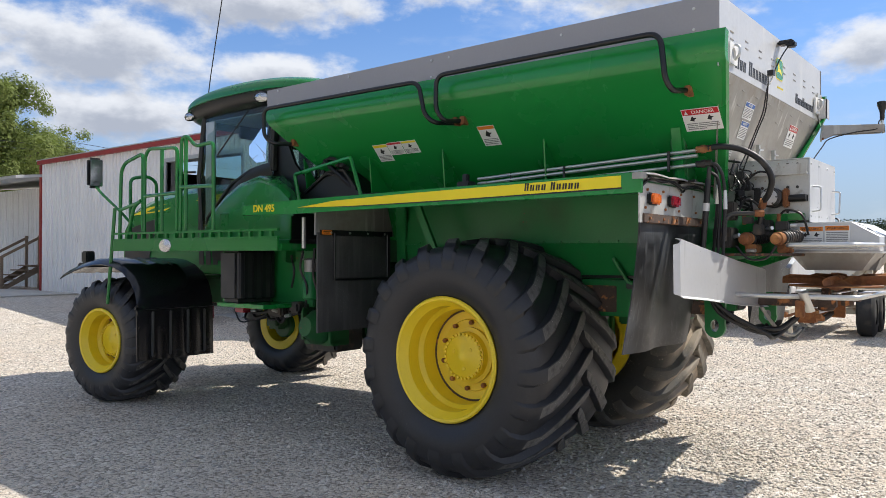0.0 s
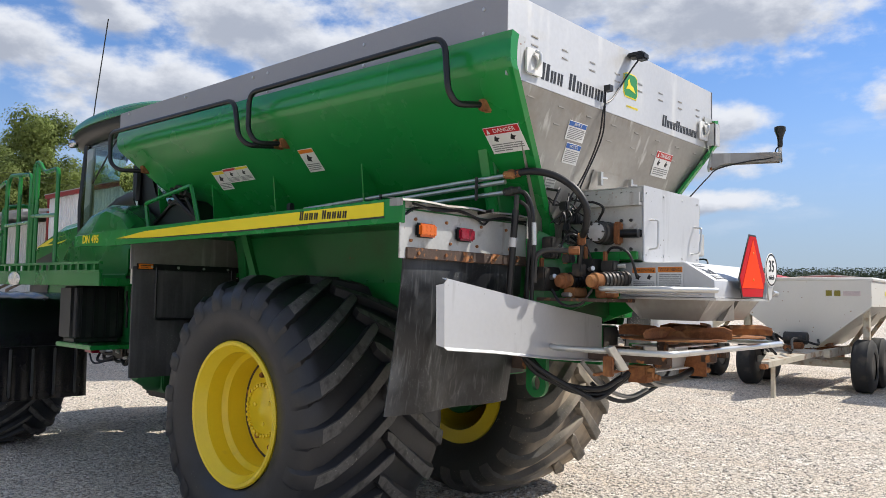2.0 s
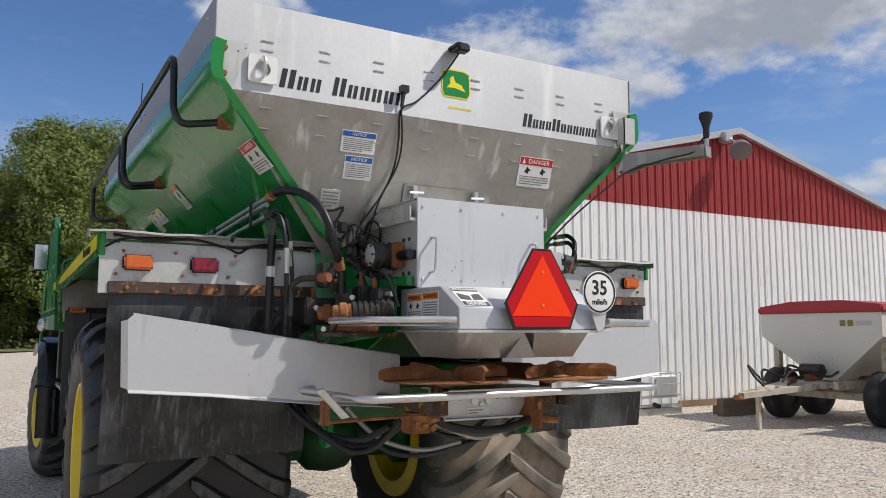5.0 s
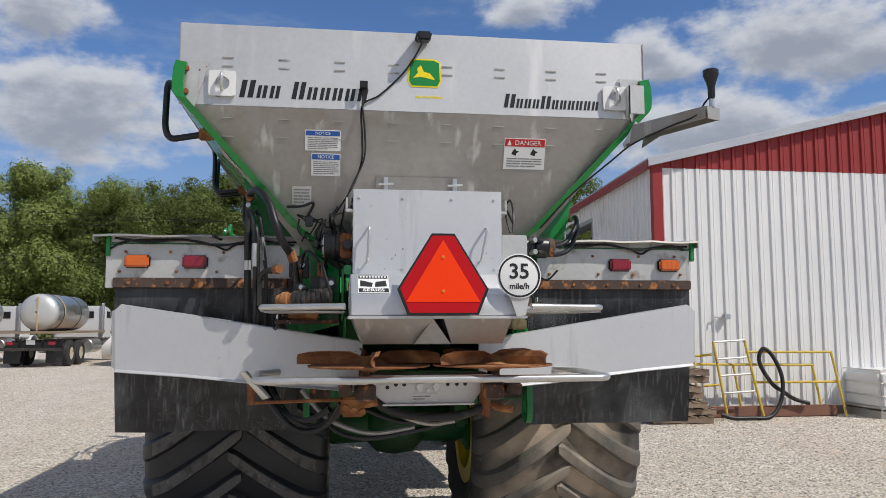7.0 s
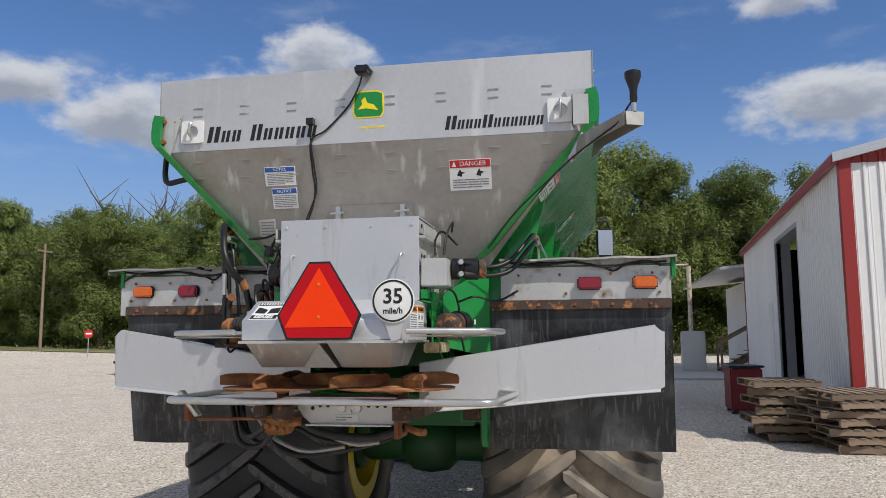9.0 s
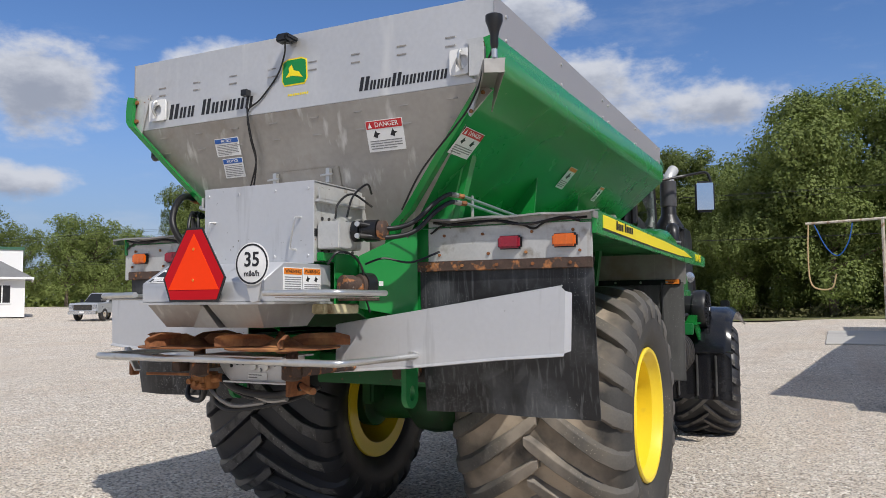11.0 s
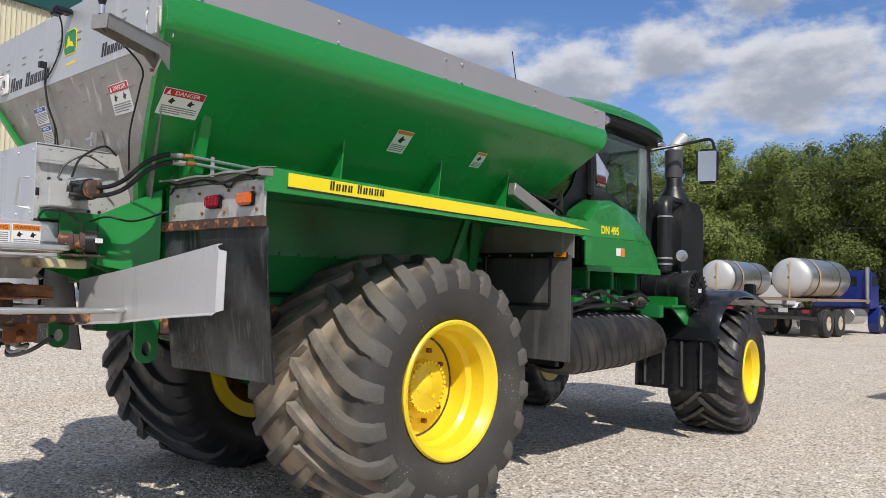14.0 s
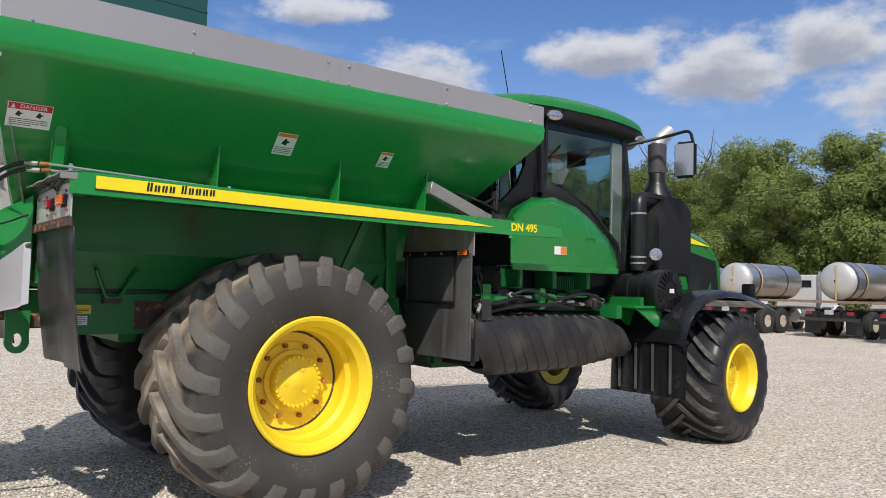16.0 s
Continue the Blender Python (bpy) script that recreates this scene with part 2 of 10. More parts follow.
FLAP = mat("scuffed_black_rubber_sheet", (0.010, 0.011, 0.013), 0.40, var=0.35, vs=4, grain=0.25, gs=60, bump=0.12, rvar=0.25, streak=((0.18, 0.185, 0.19), 0.55, 0.86, 60.0, 2.2), dirt=((0.115, 0.122, 0.13), 0.48, 0.82, 3.6), speck=((0.48, 0.475, 0.46), 105.0, 0.17, 0.46, 0.62))
GLOSS = mat("glossy_black_moulding", (0.012, 0.0125, 0.015), 0.20, var=0.25, vs=4, grain=0.1, bump=0.05, dirt=((0.035, 0.034, 0.032), 0.60, 0.85, 3.0))
CLAD = mat("worn_grey_rubber_cladding", (0.062, 0.061, 0.060), 0.55, var=0.3, vs=3, grain=0.25, gs=60, bump=0.15, streak=((0.13, 0.13, 0.125), 0.50, 0.80, 20.0, 1.4), dirt=((0.10, 0.10, 0.095), 0.46, 0.76, 3.0), speck=((0.30, 0.30, 0.29), 70.0, 0.16, 0.52, 0.68))
BLACK = mat("black_plastic", (0.010, 0.0105, 0.0115), 0.38, var=0.25, vs=4, grain=0.12, bump=0.08, dirt=((0.045, 0.044, 0.041), 0.56, 0.85, 3.0))
POLY = mat("dusty_black_polyethylene", (0.022, 0.022, 0.024), 0.42, var=0.25, vs=3, grain=0.15, bump=0.1, dirt=((0.075, 0.070, 0.062), 0.52, 0.8, 4.0))
BLACK_PAINT = mat("black_paint", (0.008, 0.008, 0.009), 0.32, var=0.2, grain=0.1, bump=0.04, dirt=((0.05, 0.045, 0.04), 0.62, 0.85, 6.0))
HOSE = mat("hose_rubber", (0.007, 0.007, 0.008), 0.45, var=0.3, vs=12, grain=0.2, bump=0.2, bs=200, dirt=((0.07, 0.062, 0.05), 0.58, 0.76, 9.0))
DARKMETAL = mat("oily_dark_metal", (0.06, 0.058, 0.055), 0.5, 0.6, var=0.3, vs=10, grain=0.2, bump=0.2, dirt=((0.14, 0.10, 0.07), 0.55, 0.75, 12.0))
CHROME = mat("chrome", (0.7, 0.7, 0.7), 0.12, 1.0, var=0.05, grain=0.02, bump=0)
WHITE = mat("white_film", (0.78, 0.78, 0.76), 0.45, var=0.05, vs=8, grain=0.04, bump=0)
RED_FILM = mat("red_film", (0.50, 0.015, 0.02), 0.4, var=0.05, grain=0.03, bump=0)
ORANGE_FILM = mat("orange_film", (0.75, 0.22, 0.02), 0.4, var=0.05, grain=0.03, bump=0)
BLUE_FILM = mat("blue_film", (0.015, 0.10, 0.38), 0.4, var=0.05, grain=0.03, bump=0)
INK = mat("black_ink", (0.012, 0.012, 0.014), 0.45, var=0.1, grain=0.04, bump=0)
INK_GREY = mat("grey_ink", (0.22, 0.22, 0.22), 0.5, var=0.1, grain=0.04, bump=0)
SMV_ORANGE = mat("fluorescent_orange_film", (0.95, 0.048, 0.002), 0.75, var=0.06, grain=0.03, bump=0)
SMV_RED = mat("red_reflective_film", (0.50, 0.004, 0.010), 0.65, var=0.06, grain=0.03, bump=0)
LAMP_AMBER = mat("amber_lens", (0.66, 0.135, 0.010), 0.2, var=0.12, vs=30, grain=0.1, bump=0.1, coat=0.5)
LAMP_RED = mat("red_lens", (0.27, 0.005, 0.020), 0.2, var=0.12, vs=30, grain=0.1, bump=0.1, coat=0.5)
LAMP_CLEAR = mat("clear_lamp_lens", (0.50, 0.51, 0.53), 0.16, 0.85, var=0.4, vs=60, grain=0.3, gs=120, bump=0.3, bs=120)
SEAT = mat("dark_cloth", (0.05, 0.05, 0.052), 0.8, var=0.2, grain=0.15, bump=0.2)


def glass(name, tint, rough=0.0):
    m = bpy.data.materials.new(name)
    m.use_nodes = True
    b = m.node_tree.nodes["Principled BSDF"]
    b.inputs["Base Color"].default_value = (*tint, 1)
    b.inputs["Roughness"].default_value, b.inputs["IOR"].default_value, b.inputs["Transmission Weight"].default_value = rough, 1.3, 1.0
    b.inputs["Specular IOR Level"].default_value = 1.0
    return m


SMV_ORANGE.node_tree.nodes["Principled BSDF"].inputs["Specular IOR Level"].default_value = 0.2
SMV_RED.node_tree.nodes["Principled BSDF"].inputs["Specular IOR Level"].default_value = 0.2
GLASS = glass("tinted_cab_glass", (0.52, 0.66, 0.64))


# ---- mesh helpers ----
def box(bm, a, b, rot=None, about=None):
    lo, hi = [min(p, q) for p, q in zip(a, b)], [max(p, q) for p, q in zip(a, b)]
    vs = [bm.verts.new(((lo, hi)[i][0], (lo, hi)[j][1], (lo, hi)[k][2])) for i in (0, 1) for j in (0, 1) for k in (0, 1)]
    for f in ((0, 1, 3, 2), (4, 6, 7, 5), (0, 4, 5, 1), (2, 3, 7, 6), (0, 2, 6, 4), (1, 5, 7, 3)):
        bm.faces.new([vs[i] for i in f])
    if rot is not None:
        c = Vector(about) if about is not None else (Vector(a) + Vector(b)) / 2
        for v in vs:
            v.co = rot @ (v.co - c) + c
    return bm


def prism(bm, pts, d):
    """A polygon pushed along d, closed."""
    d = Vector(d)
    a = [bm.verts.new(p) for p in pts]
    b = [bm.verts.new(Vector(p) + d) for p in pts]
    n = len(a)
    bm.faces.new(a[::-1]); bm.faces.new(b)
    for i in range(n):
        bm.faces.new((a[i], a[(i + 1) % n], b[(i + 1) % n], b[i]))
    return bm


def slab(bm, pts, thick):
    """A flat sheet with its thickness to the side away from its normal."""
    p = [Vector(q) for q in pts]
    nrm = (p[1] - p[0]).cross(p[2] - p[0]).normalized()
    return prism(bm, p, -nrm * thick)


def sheet(bm, rows, thick):
    """A bent sheet from rows of points, with thickness along z-free normals."""
    rows = [[Vector(p) for p in r] for r in rows]
    nr, nc = len(rows), len(rows[0])
    top, bot = [], []
    for i in range(nr):
        tr, br = [], []
        for j in range(nc):
            du = rows[min(i + 1, nr - 1)][j] - rows[max(i - 1, 0)][j]
            dv = rows[i][min(j + 1, nc - 1)] - rows[i][max(j - 1, 0)]
            nn = du.cross(dv).normalized() * thick
            tr.append(bm.verts.new(rows[i][j])); br.append(bm.verts.new(rows[i][j] - nn))
        top.append(tr); bot.append(br)
    for i in range(nr - 1):
        for j in range(nc - 1):
            bm.faces.new((top[i][j], top[i + 1][j], top[i + 1][j + 1], top[i][j + 1]))
            bm.faces.new((bot[i][j], bot[i][j + 1], bot[i + 1][j + 1], bot[i + 1][j]))
    for i in range(nr - 1):
        bm.faces.new((top[i][0], bot[i][0], bot[i + 1][0], top[i + 1][0]))
        bm.faces.new((top[i][-1], top[i + 1][-1], bot[i + 1][-1], bot[i][-1]))
    for j in range(nc - 1):
        bm.faces.new((top[0][j], top[0][j + 1], bot[0][j + 1], bot[0][j]))
        bm.faces.new((top[-1][j], bot[-1][j], bot[-1][j + 1], top[-1][j + 1]))
    return bm


def loft(bm, rings, thick):
    """Closed rings joined into one walled shell, open at both ends."""
    rings = [[Vector(p) for p in r] for r in rings]
    out, inn = [], []
    for r in rings:
        c = sum(r, Vector()) / len(r)
        out.append([bm.verts.new(p) for p in r])
        inn.append([bm.verts.new(p + Vector(((c - p).x, (c - p).y, 0)).normalized() * thick) for p in r])
    n = len(rings[0])
    for s, flip in ((out, False), (inn, True)):
        for p, q in zip(s, s[1:]):
            for k in range(n):
                f = [p[k], p[(k + 1) % n], q[(k + 1) % n], q[k]]
                bm.faces.new(f[::-1] if flip else f)
    for o, i in ((out[0], inn[0]), (out[-1], inn[-1])):
        for k in range(n):
            bm.faces.new((o[k], o[(k + 1) % n], i[(k + 1) % n], i[k]))
    return bm


def fillet(pts, rad, k=5):
    """Rounds the corners of a line of points."""
    pts = [Vector(p) for p in pts]
    out = [pts[0]]
    for a, b, c in zip(pts, pts[1:], pts[2:]):
        r = min(rad, (a - b).length * 0.48, (c - b).length * 0.48)
        p, q = b + (a - b).normalized() * r, b + (c - b).normalized() * r
        for i in range(k + 1):
            t = i / k
            out.append(p * (1 - t) ** 2 + b * 2 * t * (1 - t) + q * t * t)
    return out + [pts[-1]]


def curve_pts(pts, k=6):
    """A smooth line through points."""
    p = [Vector(q) for q in pts]
    p = [p[0] * 2 - p[1]] + p + [p[-1] * 2 - p[-2]]
    out = []
    for i in range(1, len(p) - 2):
        for j in range(k):
            t = j / k
            out.append(0.5 * (2 * p[i] + (p[i + 1] - p[i - 1]) * t + (2 * p[i - 1] - 5 * p[i] + 4 * p[i + 1] - p[i + 2]) * t * t + (3 * p[i] - p[i - 1] - 3 * p[i + 1] + p[i + 2]) * t ** 3))
    return out + [p[-2]]


def tube(bm, pts, r, n=8, taper=None):
    """A round bar along a line; taper gives the radius at its far end."""
    pts = [Vector(p) for p in pts]
    ref = None
    rings = []
    for i, p in enumerate(pts):
        d = (pts[min(i + 1, len(pts) - 1)] - pts[max(i - 1, 0)]).normalized()
        if ref is None:
            ref = d.orthogonal().normalized()
        ref = (ref - d * ref.dot(d)).normalized()
        o = d.cross(ref)
        rr = r if taper is None else r + (taper - r) * i / (len(pts) - 1)
        rings.append([bm.verts.new(p + (ref * math.cos(2 * math.pi * j / n) + o * math.sin(2 * math.pi * j / n)) * rr) for j in range(n)])
    for a, b in zip(rings, rings[1:]):
        for j in range(n):
            bm.faces.new((a[j], a[(j + 1) % n], b[(j + 1) % n], b[j]))
    bm.faces.new(rings[0][::-1]); bm.faces.new(rings[-1])
    return bm


def lathe(bm, prof, centre, axis, n=24, cap=True):
    """A profile of (radius, distance along the axis) turned round the axis."""
    axis = Vector(axis).normalized(); c = Vector(centre)
    u = axis.orthogonal().normalized(); w = axis.cross(u)
    rings = [[bm.verts.new(c + axis * a + (u * math.cos(2 * math.pi * j / n) + w * math.sin(2 * math.pi * j / n)) * max(r, 1e-4)) for j in range(n)] for r, a in prof]
    for p, q in zip(rings, rings[1:]):
        for j in range(n):
            bm.faces.new((p[j], p[(j + 1) % n], q[(j + 1) % n], q[j]))
    if cap:
        bm.faces.new(rings[0][::-1]); bm.faces.new(rings[-1])
    return bm


def cyl(bm, a, b, r, n=16, ch=0.0):
    a, b = Vector(a), Vector(b)
    h = (b - a).length
    ch = ch or min(r, h) * 0.08
    return lathe(bm, [(r - ch, 0), (r, ch), (r, h - ch), (r - ch, h)], a, b - a, n)


def bevelled(bm, w, seg=2):
    bmesh.ops.bevel(bm, geom=bm.edges[:], offset=w, segments=seg, affect="EDGES", clamp_overlap=True)
    return bm


def mesh_of(bm, name, material, sharp=38):
    bmesh.ops.recalc_face_normals(bm, faces=bm.faces[:])
    for f in bm.faces:
        f.smooth = True
    me = bpy.data.meshes.new(name)
    bm.to_mesh(me); bm.free()
    me.set_sharp_from_angle(angle=radians(sharp))
    me.materials.append(material)
    return me


def part(name, bm, material, parent, label="", m=None):
    """ONE mesh object, under a thing or part if one is given."""
    me = bm if isinstance(bm, bpy.types.Mesh) else mesh_of(bm, name, material)
    ob = new(name, me)
    ob.parent = parent
    if m is not None:
        ob.matrix_basis = m
    return tagged(ob, label)


def thing(name, loc, label, category, group="", kind="", turn=0.0):
    ob = new(name)
    ob.empty_display_size = 0.2
    ob.matrix_basis = pose(*loc, 0, 0, turn)
    return tagged(ob, label, category, group, kind)


def solid(name, bm, material, label, category, kind="", group=""):
    ob = new(name, mesh_of(bm, name, material))
    return tagged(ob, label, category, group, kind)


def text_mesh(body, size, material, depth=0.0015, shear=0.0, align="LEFT", bold=0.0):
    cu = bpy.data.curves.new("lettering", "FONT")
    cu.body, cu.size, cu.extrude, cu.shear, cu.align_x, cu.resolution_u = body, size, depth, shear, align, 3
    cu.offset = bold
    tmp = new("lettering", cu)
    bpy.context.view_layer.update()
    me = bpy.data.meshes.new_from_object(tmp.evaluated_get(bpy.context.evaluated_depsgraph_get()))
    bpy.data.objects.remove(tmp)
    me.materials.clear(); me.materials.append(material)
    return me


def face(o, u, w):
    """The frame of a flat surface: origin, rightwards, upwards; z points out."""
    u = Vector(u).normalized(); w = Vector(w); w = (w - u * w.dot(u)).normalized(); n = u.cross(w)
    return Matrix(((u.x, w.x, n.x, o[0]), (u.y, w.y, n.y, o[1]), (u.z, w.z, n.z, o[2]), (0, 0, 0, 1)))


# ---- ground ----
def ground_z(x, y):
    """Level yard that rises a little towards the far end of the barn."""
    a = min(max((-x - 13) / 9, 0), 1); b = min(max((y - 3) / 6, 0), 1)
    return 0.26 * a * a * (3 - 2 * a) * b * b * (3 - 2 * b) + min(max(-y - 12, 0) * 0.026, 1.5) * min(max((-x - 10) / 20, 0), 1)


def gravel_material():
    m = bpy.data.materials.new("crushed_limestone_gravel")
    m.use_nodes = True
    n, l = m.node_tree.nodes, m.node_tree.links
    b = n["Principled BSDF"]
    tc = n.new("ShaderNodeTexCoord")

    def tex(kind, scale, **kw):
        t = n.new(kind); t.inputs["Scale"].default_value = scale
        for k, v in kw.items():
            t.inputs[k].default_value = v
        l.new(tc.outputs["Object"], t.inputs["Vector"])
        return t

    def mapped(f, lo, hi):
        k = n.new("ShaderNodeMapRange"); k.inputs["From Min"].default_value, k.inputs["From Max"].default_value = lo, hi
        l.new(f, k.inputs["Value"]); return k.outputs[0]

    def mix(f, a, c, mode="MIX"):
        k = n.new("ShaderNodeMix"); k.data_type = "RGBA"; k.blend_type = mode
        if isinstance(f, float):
            k.inputs[0].default_value = f
        else:
            l.new(f, k.inputs[0])
        for i, v in ((6, a), (7, c)):
            if isinstance(v, tuple):
                k.inputs[i].default_value = (*v, 1)
            else:
                l.new(v, k.inputs[i])
        return k.outputs[2]

    v1, v2, v3 = tex("ShaderNodeTexVoronoi", 36.0), tex("ShaderNodeTexVoronoi", 95.0), tex("ShaderNodeTexVoronoi", 19.0)
    big, mid = tex("ShaderNodeTexNoise", 0.22, Detail=6.0), tex("ShaderNodeTexNoise", 1.6, Detail=6.0)
    bw = n.new("ShaderNodeRGBToBW"); l.new(v1.outputs["Color"], bw.inputs[0])
    stone = mix(bw.outputs[0], (0.52, 0.45, 0.37), (1.0, 0.92, 0.81))
    bw2 = n.new("ShaderNodeRGBToBW"); l.new(v2.outputs["Color"], bw2.inputs[0])
    fine = mix(bw2.outputs[0], (0.52, 0.44, 0.35), (0.98, 0.88, 0.75))
    mixed = mix(mapped(mid.outputs["Fac"], 0.40, 0.60), stone, fine)
    bw3 = n.new("ShaderNodeRGBToBW"); l.new(v3.outputs["Color"], bw3.inputs[0])
    mixed = mix(mapped(bw3.outputs[0], 0.72, 0.78), mixed, (1.0, 0.93, 0.83))
    # packed dusty lanes where wheels have run, and brown damp-looking patches
    lane = n.new("ShaderNodeMapping"); lane.inputs["Scale"].default_value, lane.inputs["Rotation"].default_value = (0.16, 1.1, 1.0), (0, 0, 0.5)
    l.new(tc.outputs["Object"], lane.inputs[0])
    lanes = n.new("ShaderNodeTexNoise"); lanes.inputs["Scale"].default_value, lanes.inputs["Detail"].default_value = 0.9, 6.0
    l.new(lane.outputs[0], lanes.inputs["Vector"])
    dusty = mix(mapped(big.outputs["Fac"], 0.45, 0.68), mixed, (0.80, 0.70, 0.57))
    dusty = mix(mapped(lanes.outputs["Fac"], 0.50, 0.64), dusty, (0.74, 0.61, 0.48))
    worn = tex("ShaderNodeTexNoise", 0.55, Detail=7.0, Roughness=0.6)
    dusty = mix(mapped(worn.outputs["Fac"], 0.54, 0.72), dusty, (0.58, 0.47, 0.36))
    mixed = mix(0.58, mixed, dusty)
    # darker fines between stones, with the gaps' shade painted into the colour
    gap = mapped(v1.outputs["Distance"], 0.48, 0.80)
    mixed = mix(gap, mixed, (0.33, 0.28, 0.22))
    l.new(mixed, b.inputs["Base Color"])
    b.inputs["Roughness"].default_value = 0.9
    hgt = n.new("ShaderNodeMath"); hgt.operation = "ADD"
    rel = n.new("ShaderNodeMath"); rel.operation = "ADD"
    l.new(v1.outputs["Distance"], rel.inputs[0]); l.new(v3.outputs["Distance"], rel.inputs[1])
    l.new(rel.outputs[0], hgt.inputs[0]); l.new(v2.outputs["Distance"], hgt.inputs[1])
    bp = n.new("ShaderNodeBump"); bp.invert = True
    bp.inputs["Strength"].default_value, bp.inputs["Distance"].default_value = 0.85, 0.014
    l.new(hgt.outputs[0], bp.inputs["Height"]); l.new(bp.outputs[0], b.inputs["Normal"])
    return m


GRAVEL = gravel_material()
STONE = mat("limestone_chip", (0.60, 0.55, 0.48), 0.95, var=0.1, vs=8, grain=0.2, gs=60, bump=0.2, bs=120, island=0.75)
xs = np.concatenate([[-1500, -700, -300, -180, -120, -80, -60, -45, -35, -28], np.arange(-24, 8.1, 0.4), [12, 20, 40, 90, 250, 700, 1500]])
ys = np.concatenate([[-1500, -700, -300, -180, -140, -110, -80, -65, -50, -40, -30, -24, -18, -14, -10], np.arange(-6, 20.1, 0.4), [24, 32, 45, 70, 120, 250, 700, 1500]])
verts, faces = [], []
for yy in ys:
    for xx in xs:
        near = max(0.0, 1 - max(abs(xx + 8) / 18, abs(yy - 7) / 15))
        verts.append((xx, yy, ground_z(xx, yy) + near * 0.03 * noise.noise((xx * 0.35, yy * 0.35, 0))))
nx = len(xs)
for j in range(len(ys) - 1):
    for i in range(nx - 1):
        faces.append((j * nx + i, j * nx + i + 1, (j + 1) * nx + i + 1, (j + 1) * nx + i))
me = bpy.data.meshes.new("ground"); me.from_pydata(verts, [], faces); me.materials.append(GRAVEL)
me.polygons.foreach_set("use_smooth", [True] * len(faces))
tagged(new("ground", me), "pale crushed-limestone gravel yard with dusty patches", "ground", kind="structure")

# loose stones
rng = np.random.default_rng(5)
N = 130000
rad, way = 15.0 * rng.random(N) ** 0.72, rng.uniform(0, 6.2832, N)
px, py = -2.2 + rad * np.cos(way), 6.2 + rad * np.sin(way)
size = 0.007 + 0.019 * rng.random(N) ** 3.0
base = np.array([(1, 0, 0), (0, 1, 0), (-1, 0, 0), (0, -1, 0), (0, 0, 0.55), (0, 0, -0.6)], float)
tri = np.array([(0, 1, 4), (1, 2, 4), (2, 3, 4), (3, 0, 4), (1, 0, 5), (2, 1, 5), (3, 2, 5), (0, 3, 5)])
co = np.empty((N, 6, 3))
ang = rng.uniform(0, 6.28, N); ca, sa = np.cos(ang), np.sin(ang)
jit = rng.uniform(0.6, 1.3, (N, 6, 3))
p = base[None] * jit * size[:, None, None]
tilt = rng.uniform(-0.5, 0.5, (N, 1))
p[:, :, 2] += p[:, :, 0] * tilt
co[:, :, 0] = p[:, :, 0] * ca[:, None] - p[:, :, 1] * sa[:, None] + px[:, None]
co[:, :, 1] = p[:, :, 0] * sa[:, None] + p[:, :, 1] * ca[:, None] + py[:, None]
gz = np.array([ground_z(a, b) + max(0.0, 1 - max(abs(a + 8) / 18, abs(b - 7) / 15)) * 0.03 * noise.noise((a * 0.35, b * 0.35, 0)) for a, b in zip(px, py)])
co[:, :, 2] = p[:, :, 2] + gz[:, None] + 0.002
fc = (tri[None] + (np.arange(N) * 6)[:, None, None]).reshape(-1, 3)


def big_mesh(name, co, fc, material, smooth=False):
    """A mesh from arrays of points and equal-sided faces."""
    me = bpy.data.meshes.new(name)
    k = fc.shape[1]
    me.vertices.add(len(co)); me.vertices.foreach_set("co", co.ravel())
    me.loops.add(fc.size); me.loops.foreach_set("vertex_index", fc.ravel().astype(np.int32))
    me.polygons.add(len(fc)); me.polygons.foreach_set("loop_start", np.arange(len(fc), dtype=np.int32) * k)
    me.polygons.foreach_set("loop_total", np.full(len(fc), k, dtype=np.int32))
    me.update(calc_edges=True); me.validate()
    me.materials.append(material)
    return me


tagged(new("gravel", big_mesh("gravel", co.reshape(-1, 3), fc, STONE)), "loose pale limestone chips over the yard", "gravel", kind="stuff")

GRASS = mat("dry_grass", (0.14, 0.16, 0.05), 0.9, var=0.3, vs=0.3, grain=0.3, gs=12, bump=0.8, bs=20, dist=0.05, dirt=((0.26, 0.23, 0.12), 0.45, 0.65, 0.6))
bm = bmesh.new()
sheet(bm, [[(x, y, ground_z(x, y) + 0.05) for y in range(-90, 31, 6)] for x in (-62, -75, -95, -130)], 0.03)
solid("grass_verge", bm, GRASS, "rough green and dry grass verge before the trees", "grass", "structure")
bm = bmesh.new()
for k in range(1):
    rows = [[(x, y, 0.05 + hh + 2.0 * math.sin(x * 0.004)) for x in np.linspace(-600, 900, 20)] for y, hh in ((60, -2.0), (140, 1.0), (300, 9.5), (600, 12.0), (900, 13.0))]
    sheet(bm, rows, 0.05)
solid("far_field", bm, GRASS, "low green field rising to the horizon", "field", "structure")
CONCRETE = mat("pale_concrete", (0.50, 0.48, 0.44), 0.85, var=0.12, vs=0.8, grain=0.08, gs=30, bump=0.15)
solid("concrete_apron", sheet(bmesh.new(), [[(x, y, ground_z(x, y) + 0.015) for x in np.linspace(-36, -24.5, 14)] for y in np.linspace(8.2, 12.2, 6)], 0.03), CONCRETE, "pale concrete apron along the barn", "pavement", "structure")

